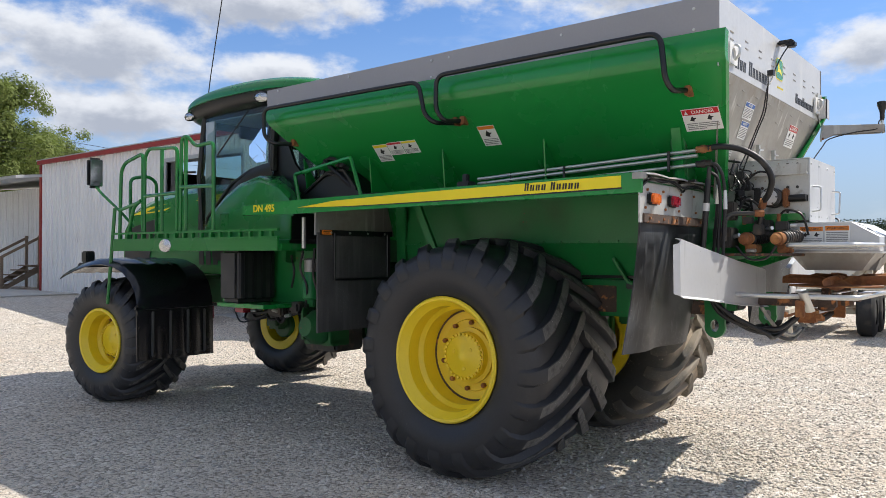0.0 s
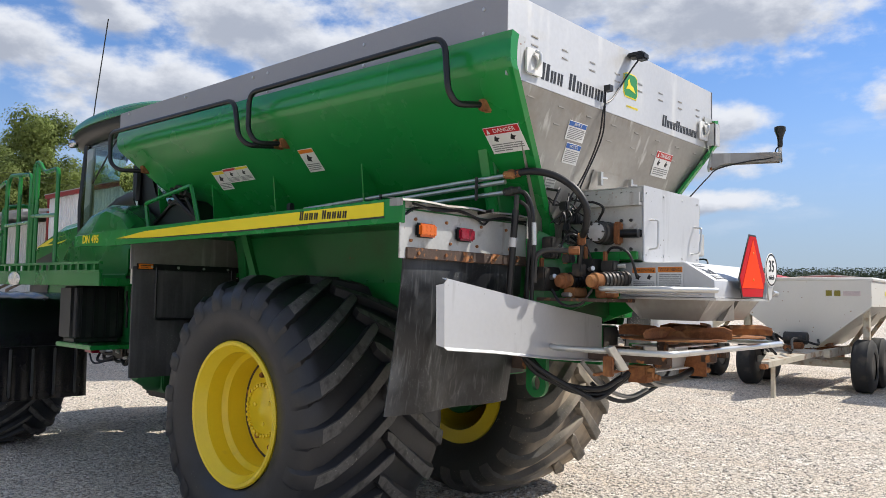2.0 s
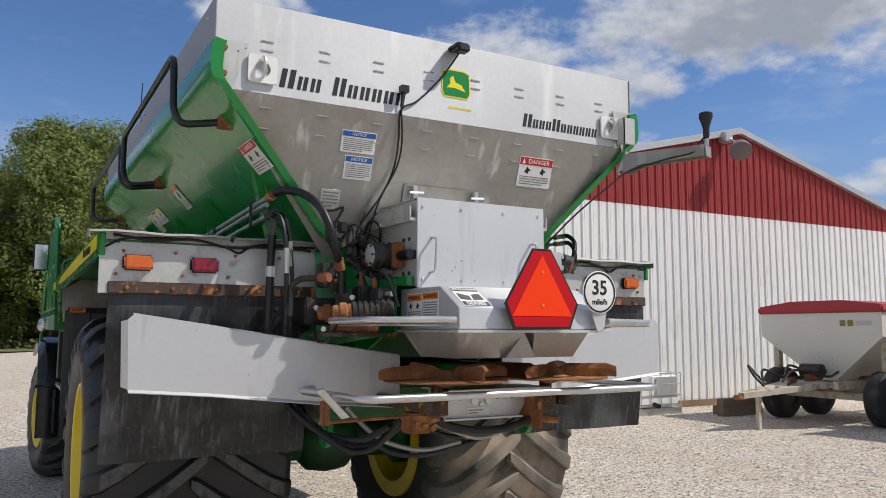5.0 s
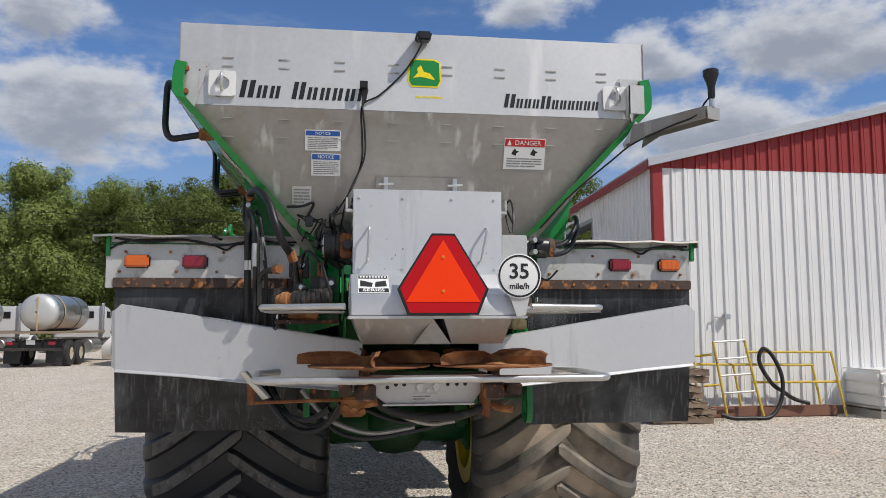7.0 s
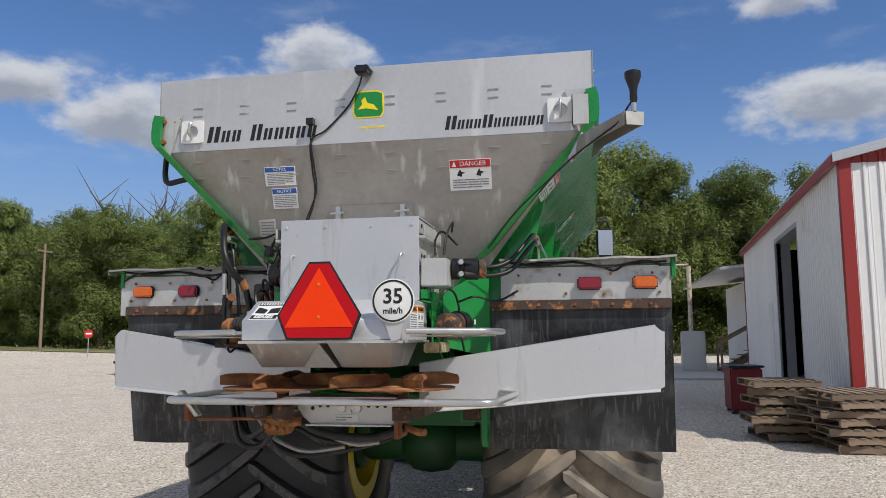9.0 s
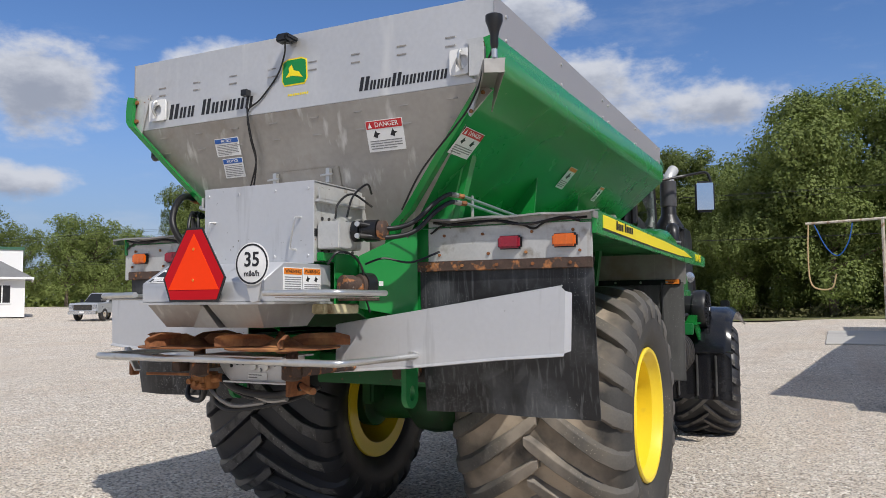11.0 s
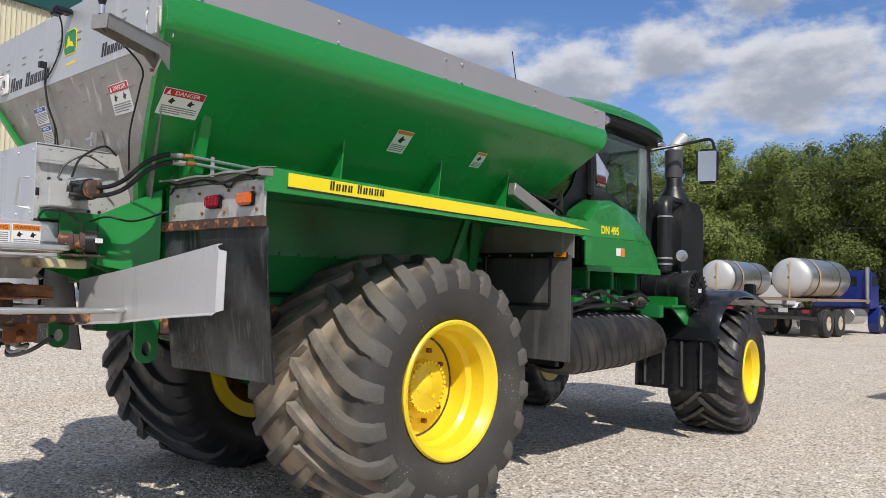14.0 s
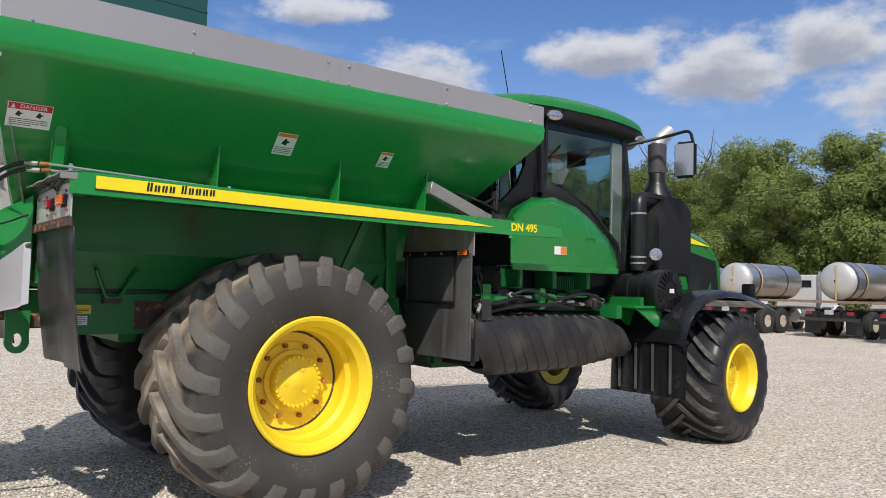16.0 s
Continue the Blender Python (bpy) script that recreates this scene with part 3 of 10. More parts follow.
# ---- barn ----
SIDING = mat("white_ribbed_siding", (0.80, 0.80, 0.79), 0.42, var=0.05, vs=0.6, grain=0.03, gs=30, bump=0.03, rand=0.05, dirt=((0.52, 0.49, 0.43), 0.64, 0.9, 0.9))
BARN_RED = mat("red_ribbed_siding", (0.30, 0.025, 0.022), 0.45, var=0.08, vs=0.8, grain=0.04, bump=0.03, rand=0.06)
BARN_ROOF = mat("galvanised_roof", (0.55, 0.56, 0.57), 0.4, 0.6, var=0.1, grain=0.05, bump=0.03)
# near-black walls: the darkness of the unlit inside is put into the colour
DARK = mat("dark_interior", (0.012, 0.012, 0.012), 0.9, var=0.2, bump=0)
X0, X1, Y0, Y1, EAVE, PEAK, BAND = -10.3, -28.16, 10.85, 26.4, 4.42, 6.32, 4.28
barn = thing("barn", (X0 - 7, (Y0 + Y1) / 2, 0), "white ribbed-metal barn with a red gable band and red trim", "barn")
BI = Matrix.Translation((7 - X0, -(Y0 + Y1) / 2, 0))


def bpart(name, bm, material, parent=None, label=""):
    for v in bm.verts:
        v.co.y += max(0.0, X0 - v.co.x) * 0.103         # the long wall runs a little askew
        if v.co.z > 1.0:
            v.co.z *= 1 + 0.0053 * max(0.0, X0 - v.co.x)  # the eave rises a little towards the far end
        v.co = BI @ v.co
    return part(name, bm, material, parent or barn, label)


def roof_at(y):
    mid = (Y0 + Y1) / 2
    return EAVE + (PEAK - EAVE) * (1 - abs(y - mid) / (mid - Y0))


def ribbed(bm, along, n, width, zlo, zhi, depth=0.028):
    """One siding panel: flat pans with raised ribs. along(d, out) gives the place."""
    prof = []
    for k in range(4):
        d = k * width / 4
        prof += [(d, 0), (d + 0.07, 0), (d + 0.083, depth), (d + 0.113, depth), (d + 0.126, 0), (d + 0.155, 0.0), (d + 0.16, 0.006), (d + 0.175, 0.006), (d + 0.18, 0)]
    prof.append((width, 0))
    a = [bm.verts.new((*along(d, o), zlo(d))) for d, o in prof]
    b = [bm.verts.new((*along(d, o), zhi(d))) for d, o in prof]
    for i in range(len(prof) - 1):
        bm.faces.new((a[i], a[i + 1], b[i + 1], b[i]))
    return bm


def B_lamp():
    """A tilted bowl-shaped lamp head."""
    return lathe(bmesh.new(), [(0.05, 0.0), (0.12, 0.02), (0.20, 0.12), (0.24, 0.24), (0.245, 0.30), (0.20, 0.31), (0.05, 0.33)], (X0 + 0.42, 18.2, 5.85), (0.55, -0.55, -0.75), 22)


W = 0.9147
for i in range(17):
    y = Y0 + i * W
    bpart("siding_panel", ribbed(bmesh.new(), lambda d, o: (X0 + o, y + d), 4, W, lambda d: 0.12, lambda d: min(BAND, roof_at(y + d) - 0.02)), SIDING)
    bpart("gable_panel", ribbed(bmesh.new(), lambda d, o: (X0 + 0.004 + o, y + d), 4, W, lambda d: BAND, lambda d: max(BAND + 0.01, roof_at(y + d) - 0.02)), BARN_RED)
DOORS = ((X0 - 5 * 0.94, X0 - 9 * 0.94, 3.95),)      # big opening in the long wall
for i in range(19):
    x = X0 - i * 0.94
    top = [z for a, b, z in DOORS if a + 0.1 > x and x - 0.94 > b - 0.1]
    lo = (lambda d: top[0]) if top else (lambda d: 0.12)
    bpart("siding_panel", ribbed(bmesh.new(), lambda d, o: (x - d, Y0 - o), 4, 0.94, lo, lambda d: EAVE - 0.02), SIDING)
bm = bmesh.new()
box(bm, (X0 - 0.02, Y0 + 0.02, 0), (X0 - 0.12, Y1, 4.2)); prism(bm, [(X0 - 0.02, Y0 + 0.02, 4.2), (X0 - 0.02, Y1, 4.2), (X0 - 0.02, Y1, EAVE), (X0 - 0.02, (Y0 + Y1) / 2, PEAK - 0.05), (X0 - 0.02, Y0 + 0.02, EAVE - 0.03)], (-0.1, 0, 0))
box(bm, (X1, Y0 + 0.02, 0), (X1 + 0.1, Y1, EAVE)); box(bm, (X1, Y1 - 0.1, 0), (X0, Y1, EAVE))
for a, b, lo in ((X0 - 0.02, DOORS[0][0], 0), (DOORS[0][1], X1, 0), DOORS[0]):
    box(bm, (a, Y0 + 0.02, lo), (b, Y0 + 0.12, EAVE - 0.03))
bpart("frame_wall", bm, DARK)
bpart("barn_floor", box(bmesh.new(), (X0, Y0, -0.05), (X1, Y1, 0.08)), CONCRETE)
for a, b, nm in ((Y0 - 0.15, (Y0 + Y1) / 2, "roof"), ((Y0 + Y1) / 2, Y1 + 0.15, "roof")):
    bm = prism(bmesh.new(), [(X0 + 0.12, a, roof_at(a)), (X0 + 0.12, b, roof_at(b)), (X0 + 0.12, b, roof_at(b) + 0.05), (X0 + 0.12, a, roof_at(a) + 0.05)], (X1 - X0 - 0.24, 0, 0))
    bpart(nm, bm, BARN_ROOF, label="galvanised metal roof")
    bm = prism(bmesh.new(), [(X0 + 0.03, a, roof_at(a) - 0.10), (X0 + 0.03, b, roof_at(b) - 0.10), (X0 + 0.03, b, roof_at(b) - 0.004), (X0 + 0.03, a, roof_at(a) - 0.004)], (0.11, 0, 0))
    bpart("rake_trim", bm, BARN_ROOF)
bpart("eave_trim", box(bmesh.new(), (X0 + 0.10, Y0 - 0.16, EAVE - 0.14), (X1, Y0 - 0.06, EAVE - 0.02)), BARN_RED)
for x, y, sx in ((X0, Y0, 1), (X1, Y0, 1), (X0, Y1, 1)):
    bpart("corner_trim", box(bmesh.new(), (x - 0.11, y - 0.045, 0.1), (x + 0.045, y + 0.13, EAVE - 0.03)), BARN_RED)
bpart("sill", box(bmesh.new(), (X0 + 0.01, Y0, 0.0), (X0 + 0.09, Y1, 0.14)), mat("weathered_timber", (0.22, 0.15, 0.10), 0.85, var=0.3, vs=3, grain=0.2, bump=0.3))
for dx0, dx1, dz in DOORS:
    for a, b in (((dx0, Y0 - 0.03, 0.1), (dx0 + 0.10, Y0 + 0.35, dz)), ((dx1 - 0.10, Y0 - 0.03, 0.1), (dx1, Y0 + 0.35, dz)), ((dx1, Y0 - 0.03, dz - 0.1), (dx0, Y0 + 0.35, dz))):
        bpart("door_frame", box(bmesh.new(), a, b), BARN_ROOF)
wk = bpart("walk_door", box(bmesh.new(), (-19.9, Y0 - 0.035, 0.3), (-20.8, Y0 + 0.02, 2.42)), SIDING, label="white walk-in door")
bpart("door_frame", box(bmesh.new(), (-19.8, Y0 - 0.03, 0.2), (-19.88, Y0 + 0.05, 2.5)), BARN_ROOF)

lamp_ = bpart("yard_lamp", B_lamp(), mat("grey_lamp_housing", (0.16, 0.16, 0.16), 0.5, var=0.15), label="grey round yard lamp on the gable")
bpart("lamp_arm", tube(bmesh.new(), curve_pts([(X0 + 0.02, 18.05, 6.0), (X0 + 0.25, 18.1, 5.98), (X0 + 0.45, 18.2, 5.80)]), 0.03, 8), BARN_ROOF, lamp_)
bpart("lamp_box", bevelled(box(bmesh.new(), (X0 + 0.03, 17.93, 5.93), (X0 + 0.25, 18.20, 6.16)), 0.02), BARN_ROOF, lamp_)

# lean-to with porch and wooden steps at the far end
WOOD = mat("weathered_grey_wood", (0.225, 0.165, 0.115), 0.85, var=0.25, vs=5, grain=0.25, gs=50, bump=0.3, bs=60, rand=0.35)
lean = thing("lean_to", (-31.3, 15.2, 0.25), "low white lean-to with a porch roof and door", "building")
LI = Matrix.Translation((27.5, -13.3, -0.45))


def lpart(name, bm, material, label="", parent=None):
    for v in bm.verts:
        if v.co.z > 3.5:
            v.co.z += 0.62
        v.co = LI @ v.co
    return part(name, bm, material, parent or lean, label)


for i in range(13):
    x = -24.45 - i * 0.9
    lpart("siding_panel", ribbed(bmesh.new(), lambda d, o: (x - d, 12.0 - o), 4, 0.9, lambda d: 0.45, lambda d: 3.7), SIDING)
lpart("wall", box(bmesh.new(), (-24.45, 12.03, 0.4), (-36.15, 17, 3.7)), DARK)
lpart("porch_roof", prism(bmesh.new(), [(-24.3, 9.9, 3.75), (-24.3, 17, 4.5), (-24.3, 17, 4.58), (-24.3, 9.9, 3.85)], (-12.2, 0, 0)), BARN_ROOF)
dr = lpart("door", box(bmesh.new(), (-26.2, 11.93, 1.35), (-27.1, 11.98, 3.4)), mat("grey_door", (0.35, 0.34, 0.33), 0.5), "plain grey door")
lpart("door_knob", cyl(bmesh.new(), (-26.3, 11.93, 2.3), (-26.3, 11.87, 2.3), 0.04, 10), GALV, parent=dr)
steps = thing("wooden_steps", (-30.1, 12.8, 0.28), "weathered wooden steps and landing with a hand rail", "steps")
for i in range(5):
    part("tread", box(bmesh.new(), (-0.55, -0.9 + i * 0.26, 0.14 + 0.17 * i), (0.55, -0.62 + i * 0.26, 0.18 + 0.17 * i)), WOOD, steps)
for x in (-0.55, 0.5):
    part("stringer", prism(bmesh.new(), [(x, -0.95, 0), (x, 0.45, 0.86), (x, 0.45, 0.6), (x, -0.7, 0)], (0.05, 0, 0)), WOOD, steps)
    part("rail_post", box(bmesh.new(), (x, -0.9, 0), (x + 0.08, -0.82, 1.15)), WOOD, steps)
    part("rail_post", box(bmesh.new(), (x, 0.4, 0), (x + 0.08, 0.48, 1.95)), WOOD, steps)
    part("rail", prism(bmesh.new(), [(x, -0.92, 1.08), (x, 0.5, 1.85), (x, 0.5, 1.95), (x, -0.92, 1.18)], (0.07, 0, 0)), WOOD, steps)
part("landing", box(bmesh.new(), (-0.8, 0.45, 0.78), (0.8, 1.05, 0.85)), WOOD, steps)

# ---- yard things by the barn ----
def pallet(m, first=[]):
    lab = "weathered wooden pallet in a stack by the barn"
    if first:
        return copy_thing(first[0], m)
    p = thing("pallet", (0, 0, 0), lab, "pallet", "stacked pallets")
    brd = mesh_of(box(bmesh.new(), (-0.6, -0.045, -0.009), (0.6, 0.045, 0.009)), "board", WOOD)
    for i in range(7):
        part("deck_board", brd, WOOD, p, m=Matrix.Translation((0, -0.45 + i * 0.15, 0.131)))
    for i in range(3):
        part("base_board", brd, WOOD, p, m=Matrix.Translation((0, -0.45 + i * 0.45, 0.009)))
    st_ = mesh_of(box(bmesh.new(), (-0.019, -0.5, 0), (0.019, 0.5, 0.104)), "stringer", WOOD)
    for x in (-0.57, 0, 0.57):
        part("stringer", st_, WOOD, p, m=Matrix.Translation((x, 0, 0.018)))
    p.matrix_basis = m
    first.append(p)
    return p


rnd = random.Random(8)
for cx, cy, n, tw, thick in ((-9.75, 10.62, 7, 12, 0.86), (-10.95, 9.95, 7, -6, 0.96)):
    for i in range(n):
        pallet(pose(cx + rnd.uniform(-0.09, 0.09), cy + rnd.uniform(-0.12, 0.12), ground_z(cx, cy) + 0.012 + i * 0.142 * thick, rnd.uniform(-1, 1), rnd.uniform(-1, 1), tw + rnd.uniform(-12, 12)) @ Matrix.Diagonal((1, 1, thick, 1)))

YPIPE = mat("worn_yellow_pipe", (0.62, 0.44, 0.06), 0.6, var=0.2, vs=6, grain=0.15, dirt=((0.35, 0.22, 0.10), 0.55, 0.75, 9.0))
stand = thing("pipe_rack", (-9.85, 12.9, 0), "worn yellow pipe guard frame leaning by the barn wall", "rail")
for pts in ([(0.0, -0.72, 1.09), (0.0, 0.84, 1.08)], [(-0.1, -1.65, 0.89), (-0.1, 0.56, 0.86)], [(0.02, -0.64, 0.59), (0.02, 0.95, 0.58)], [(0.0, 0.82, 1.09), (0.12, 0.97, 0.02)], [(-0.1, 0.53, 0.86), (-0.04, 0.63, 0.16)], [(-0.1, -0.9, 0.86), (-0.05, -0.81, 0.16)], [(-0.1, -1.62, 1.02), (-0.06, -1.3, 1.05)], [(-0.06, -1.62, 1.02), (0.0, -1.58, 0.12)], [(-0.08, -1.46, 0.53), (-0.06, -1.2, 0.55)]):
    part("pipe", tube(bmesh.new(), pts, 0.021, 8), YPIPE, stand)
ladder = thing("pipe_ladder", (-9.75, 12.0, 0), "short yellow and grey pipe ladder leaning on the guard frame", "ladder")
for pts in ([(-0.05, -0.42, 1.26), (0.1, -0.29, 0.02)], [(-0.05, 0.13, 1.29), (0.16, 0.31, 0.02)]):
    part("rail", tube(bmesh.new(), pts, 0.022, 8), YPIPE, ladder)
for a, b, z, dx in ((-0.42, 0.13, 1.26, -0.05), (-0.385, 0.17, 0.98, -0.015), (-0.35, 0.21, 0.71, 0.025), (-0.325, 0.25, 0.43, 0.07)):
    part("rung", tube(bmesh.new(), [(dx, a, z), (dx, b, z + 0.03)], 0.018, 8), GALV, ladder)
solid("long_timber", bevelled(box(bmesh.new(), (-10.0, 11.55, 0.01), (-9.86, 13.8, 0.19)), 0.012), mat("red_brown_timber", (0.20, 0.10, 0.07), 0.85, var=0.3, vs=3, grain=0.25, bump=0.3), "long red-brown timber lying along the barn wall", "timber")
bm = tube(bmesh.new(), curve_pts([(-9.55, 11.55, 0.10), (-9.5, 11.72, 0.05), (-9.5, 12.03, 0.045), (-9.52, 12.39, 0.06), (-9.6, 12.63, 0.32), (-9.66, 12.70, 0.63), (-9.72, 12.66, 0.88), (-9.78, 12.56, 1.09), (-9.82, 12.46, 1.14), (-9.8, 12.38, 0.98), (-9.76, 12.42, 0.79), (-9.74, 12.58, 0.55), (-9.76, 12.74, 0.45), (-9.8, 12.98, 0.31), (-9.8, 13.25, 0.23)]), 0.034, 10)
solid("suction_hose", bm, HOSE, "thick black suction hose looped over the yellow frame", "hose")
box_ = thing("outlet_box", (-10.24, 12.05, 1.68), "small grey outlet box on the barn wall with a conduit", "outlet")
part("casing", bevelled(box(bmesh.new(), (-0.03, -0.06, -0.04), (0.07, 0.06, 0.05)), 0.01), BARN_ROOF, box_)
part("conduit", tube(bmesh.new(), [(0.0, -0.05, 0.0), (0.0, -0.22, 0.0), (0.0, -0.25, -0.12)], 0.012, 6), BARN_ROOF, box_)
TOTE = mat("milky_plastic", (0.75, 0.76, 0.76), 0.5, var=0.08, grain=0.03, bump=0.02)
tote = thing("liquid_tote", (-9.88, 14.92, 0), "white plastic liquid tote in a wire cage", "tote")
part("tank", bevelled(box(bmesh.new(), (-0.48, -0.65, 0.14), (0.48, 0.65, 0.78)), 0.06, 3), TOTE, tote)
part("base", box(bmesh.new(), (-0.5, -0.68, 0.0), (0.5, 0.68, 0.12)), GALV, tote)
part("lid", cyl(bmesh.new(), (0, 0, 0.78), (0, 0, 0.82), 0.12, 18), RED_FILM, tote)
part("tap", tube(bmesh.new(), [(0.48, -0.05, 0.2), (0.62, -0.05, 0.17)], 0.045, 10), BLACK, tote)
part("label_plate", box(bmesh.new(), (0.50, 0.0, 0.36), (0.505, 0.55, 0.72)), STEEL, tote)
for z in (0.16, 0.37, 0.58, 0.79):
    part("cage_wire", tube(bmesh.new(), [(0.5, -0.67, z), (0.5, 0.67, z), (-0.5, 0.67, z), (-0.5, -0.67, z), (0.5, -0.67, z)], 0.011, 6), GALV, tote)
for y in (-0.66, -0.4, -0.13, 0.13, 0.4, 0.66):
    part("cage_wire", tube(bmesh.new(), [(0.5, y, 0.1), (0.5, y, 0.8)], 0.010, 6), GALV, tote)
part("cage_wire", tube(bmesh.new(), [(-0.5, -0.67, 0.1), (-0.5, -0.67, 0.8)], 0.010, 6), GALV, tote)
skip = thing("dumpster", (-15.2, 10.12, 0), "dark red steel dumpster against the barn", "dumpster")
part("bin", bevelled(prism(bmesh.new(), [(-0.42, -0.32, 0.10), (0.42, -0.32, 0.10), (0.42, 0.32, 0.10), (-0.42, 0.32, 0.10)], (0, 0, 0.88)), 0.03), mat("dark_red_paint", (0.16, 0.012, 0.012), 0.6, var=0.2), skip)
part("lid", bevelled(box(bmesh.new(), (-0.46, -0.36, 0.985), (0.46, 0.36, 1.03)), 0.015), BLACK, skip)
for x in (-0.3, 0.3):
    part("caster", cyl(bmesh.new(), (x, -0.3, 0.07), (x, -0.22, 0.07), 0.07, 12), BLACK, skip)
logs = [(-8.6, 16.4, 0.08), (-8.9, 16.6, 0.09), (-8.7, 16.5, 0.24)]
for k, (x, y, z) in enumerate(logs):
    ob = solid("timber", bevelled(box(bmesh.new(), (x - 0.08, y - 0.6, z - 0.08), (x + 0.08, y + 0.5, z + 0.08)), 0.012), WOOD, "rough old timber lying by the barn wall", "timber", group="old timbers")

# ---- tender trailers ----
CREAM = mat("chalky_white_paint", (0.74, 0.72, 0.66), 0.5, var=0.06, vs=1.5, grain=0.05, bump=0.05, dirt=((0.46, 0.38, 0.27), 0.64, 0.85, 1.2), speck=((0.30, 0.17, 0.08), 9.0, 0.10, 0.52, 0.60))
FRAME_TAN = mat("rust_streaked_cream_paint", (0.55, 0.50, 0.40), 0.6, var=0.2, vs=4, grain=0.15, dirt=((0.28, 0.15, 0.07), 0.5, 0.7, 6.0))
TARP = mat("red_tarp", (0.42, 0.05, 0.06), 0.7, var=0.15, vs=3, grain=0.1, bump=0.3, bs=20)
IMPL = mat("implement_tyre_rubber", (0.028, 0.028, 0.028), 0.75, var=0.2, vs=5, grain=0.15, bump=0.2, dirt=((0.12, 0.10, 0.08), 0.55, 0.8, 4.0))


def small_wheel(r, w, rim=None):
    t = mesh_of(lathe(bmesh.new(), [(r * 0.5, -w / 2), (r * 0.62, -w * 0.55), (r * 0.9, -w * 0.5), (r, -w * 0.36), (r * 0.985, -w * 0.2), (r, -w * 0.14), (r, w * 0.14), (r * 0.985, w * 0.2), (r, w * 0.36), (r * 0.9, w * 0.5), (r * 0.62, w * 0.55), (r * 0.5, w / 2)], (0, 0, 0), (0, 1, 0), 30, cap=False), "tyre", IMPL)
    rm = mesh_of(lathe(bmesh.new(), [(r * 0.52, -w * 0.45), (r * 0.5, -w * 0.3), (r * 0.2, -w * 0.18), (0.02, -w * 0.25), (0.02, w * 0.25), (r * 0.2, w * 0.18), (r * 0.5, w * 0.3), (r * 0.52, w * 0.45)], (0, 0, 0), (0, 1, 0), 24), "rim", rim or FRAME_TAN)
    return t, rm


RIM_BLACK = mat("black_wheel_paint", (0.018, 0.018, 0.019), 0.5, var=0.2, grain=0.1, dirt=((0.10, 0.07, 0.05), 0.58, 0.8, 9.0))
WT, WR = small_wheel(0.47, 0.30, RIM_BLACK)


LABEL_OLIVE = mat("faded_yellow_black_label", (0.26, 0.22, 0.03), 0.5, var=0.4, vs=40, grain=0.3, gs=90)
LABEL_PALE = mat("faded_pink_label", (0.62, 0.52, 0.50), 0.5, var=0.2, vs=20, grain=0.2, gs=90)


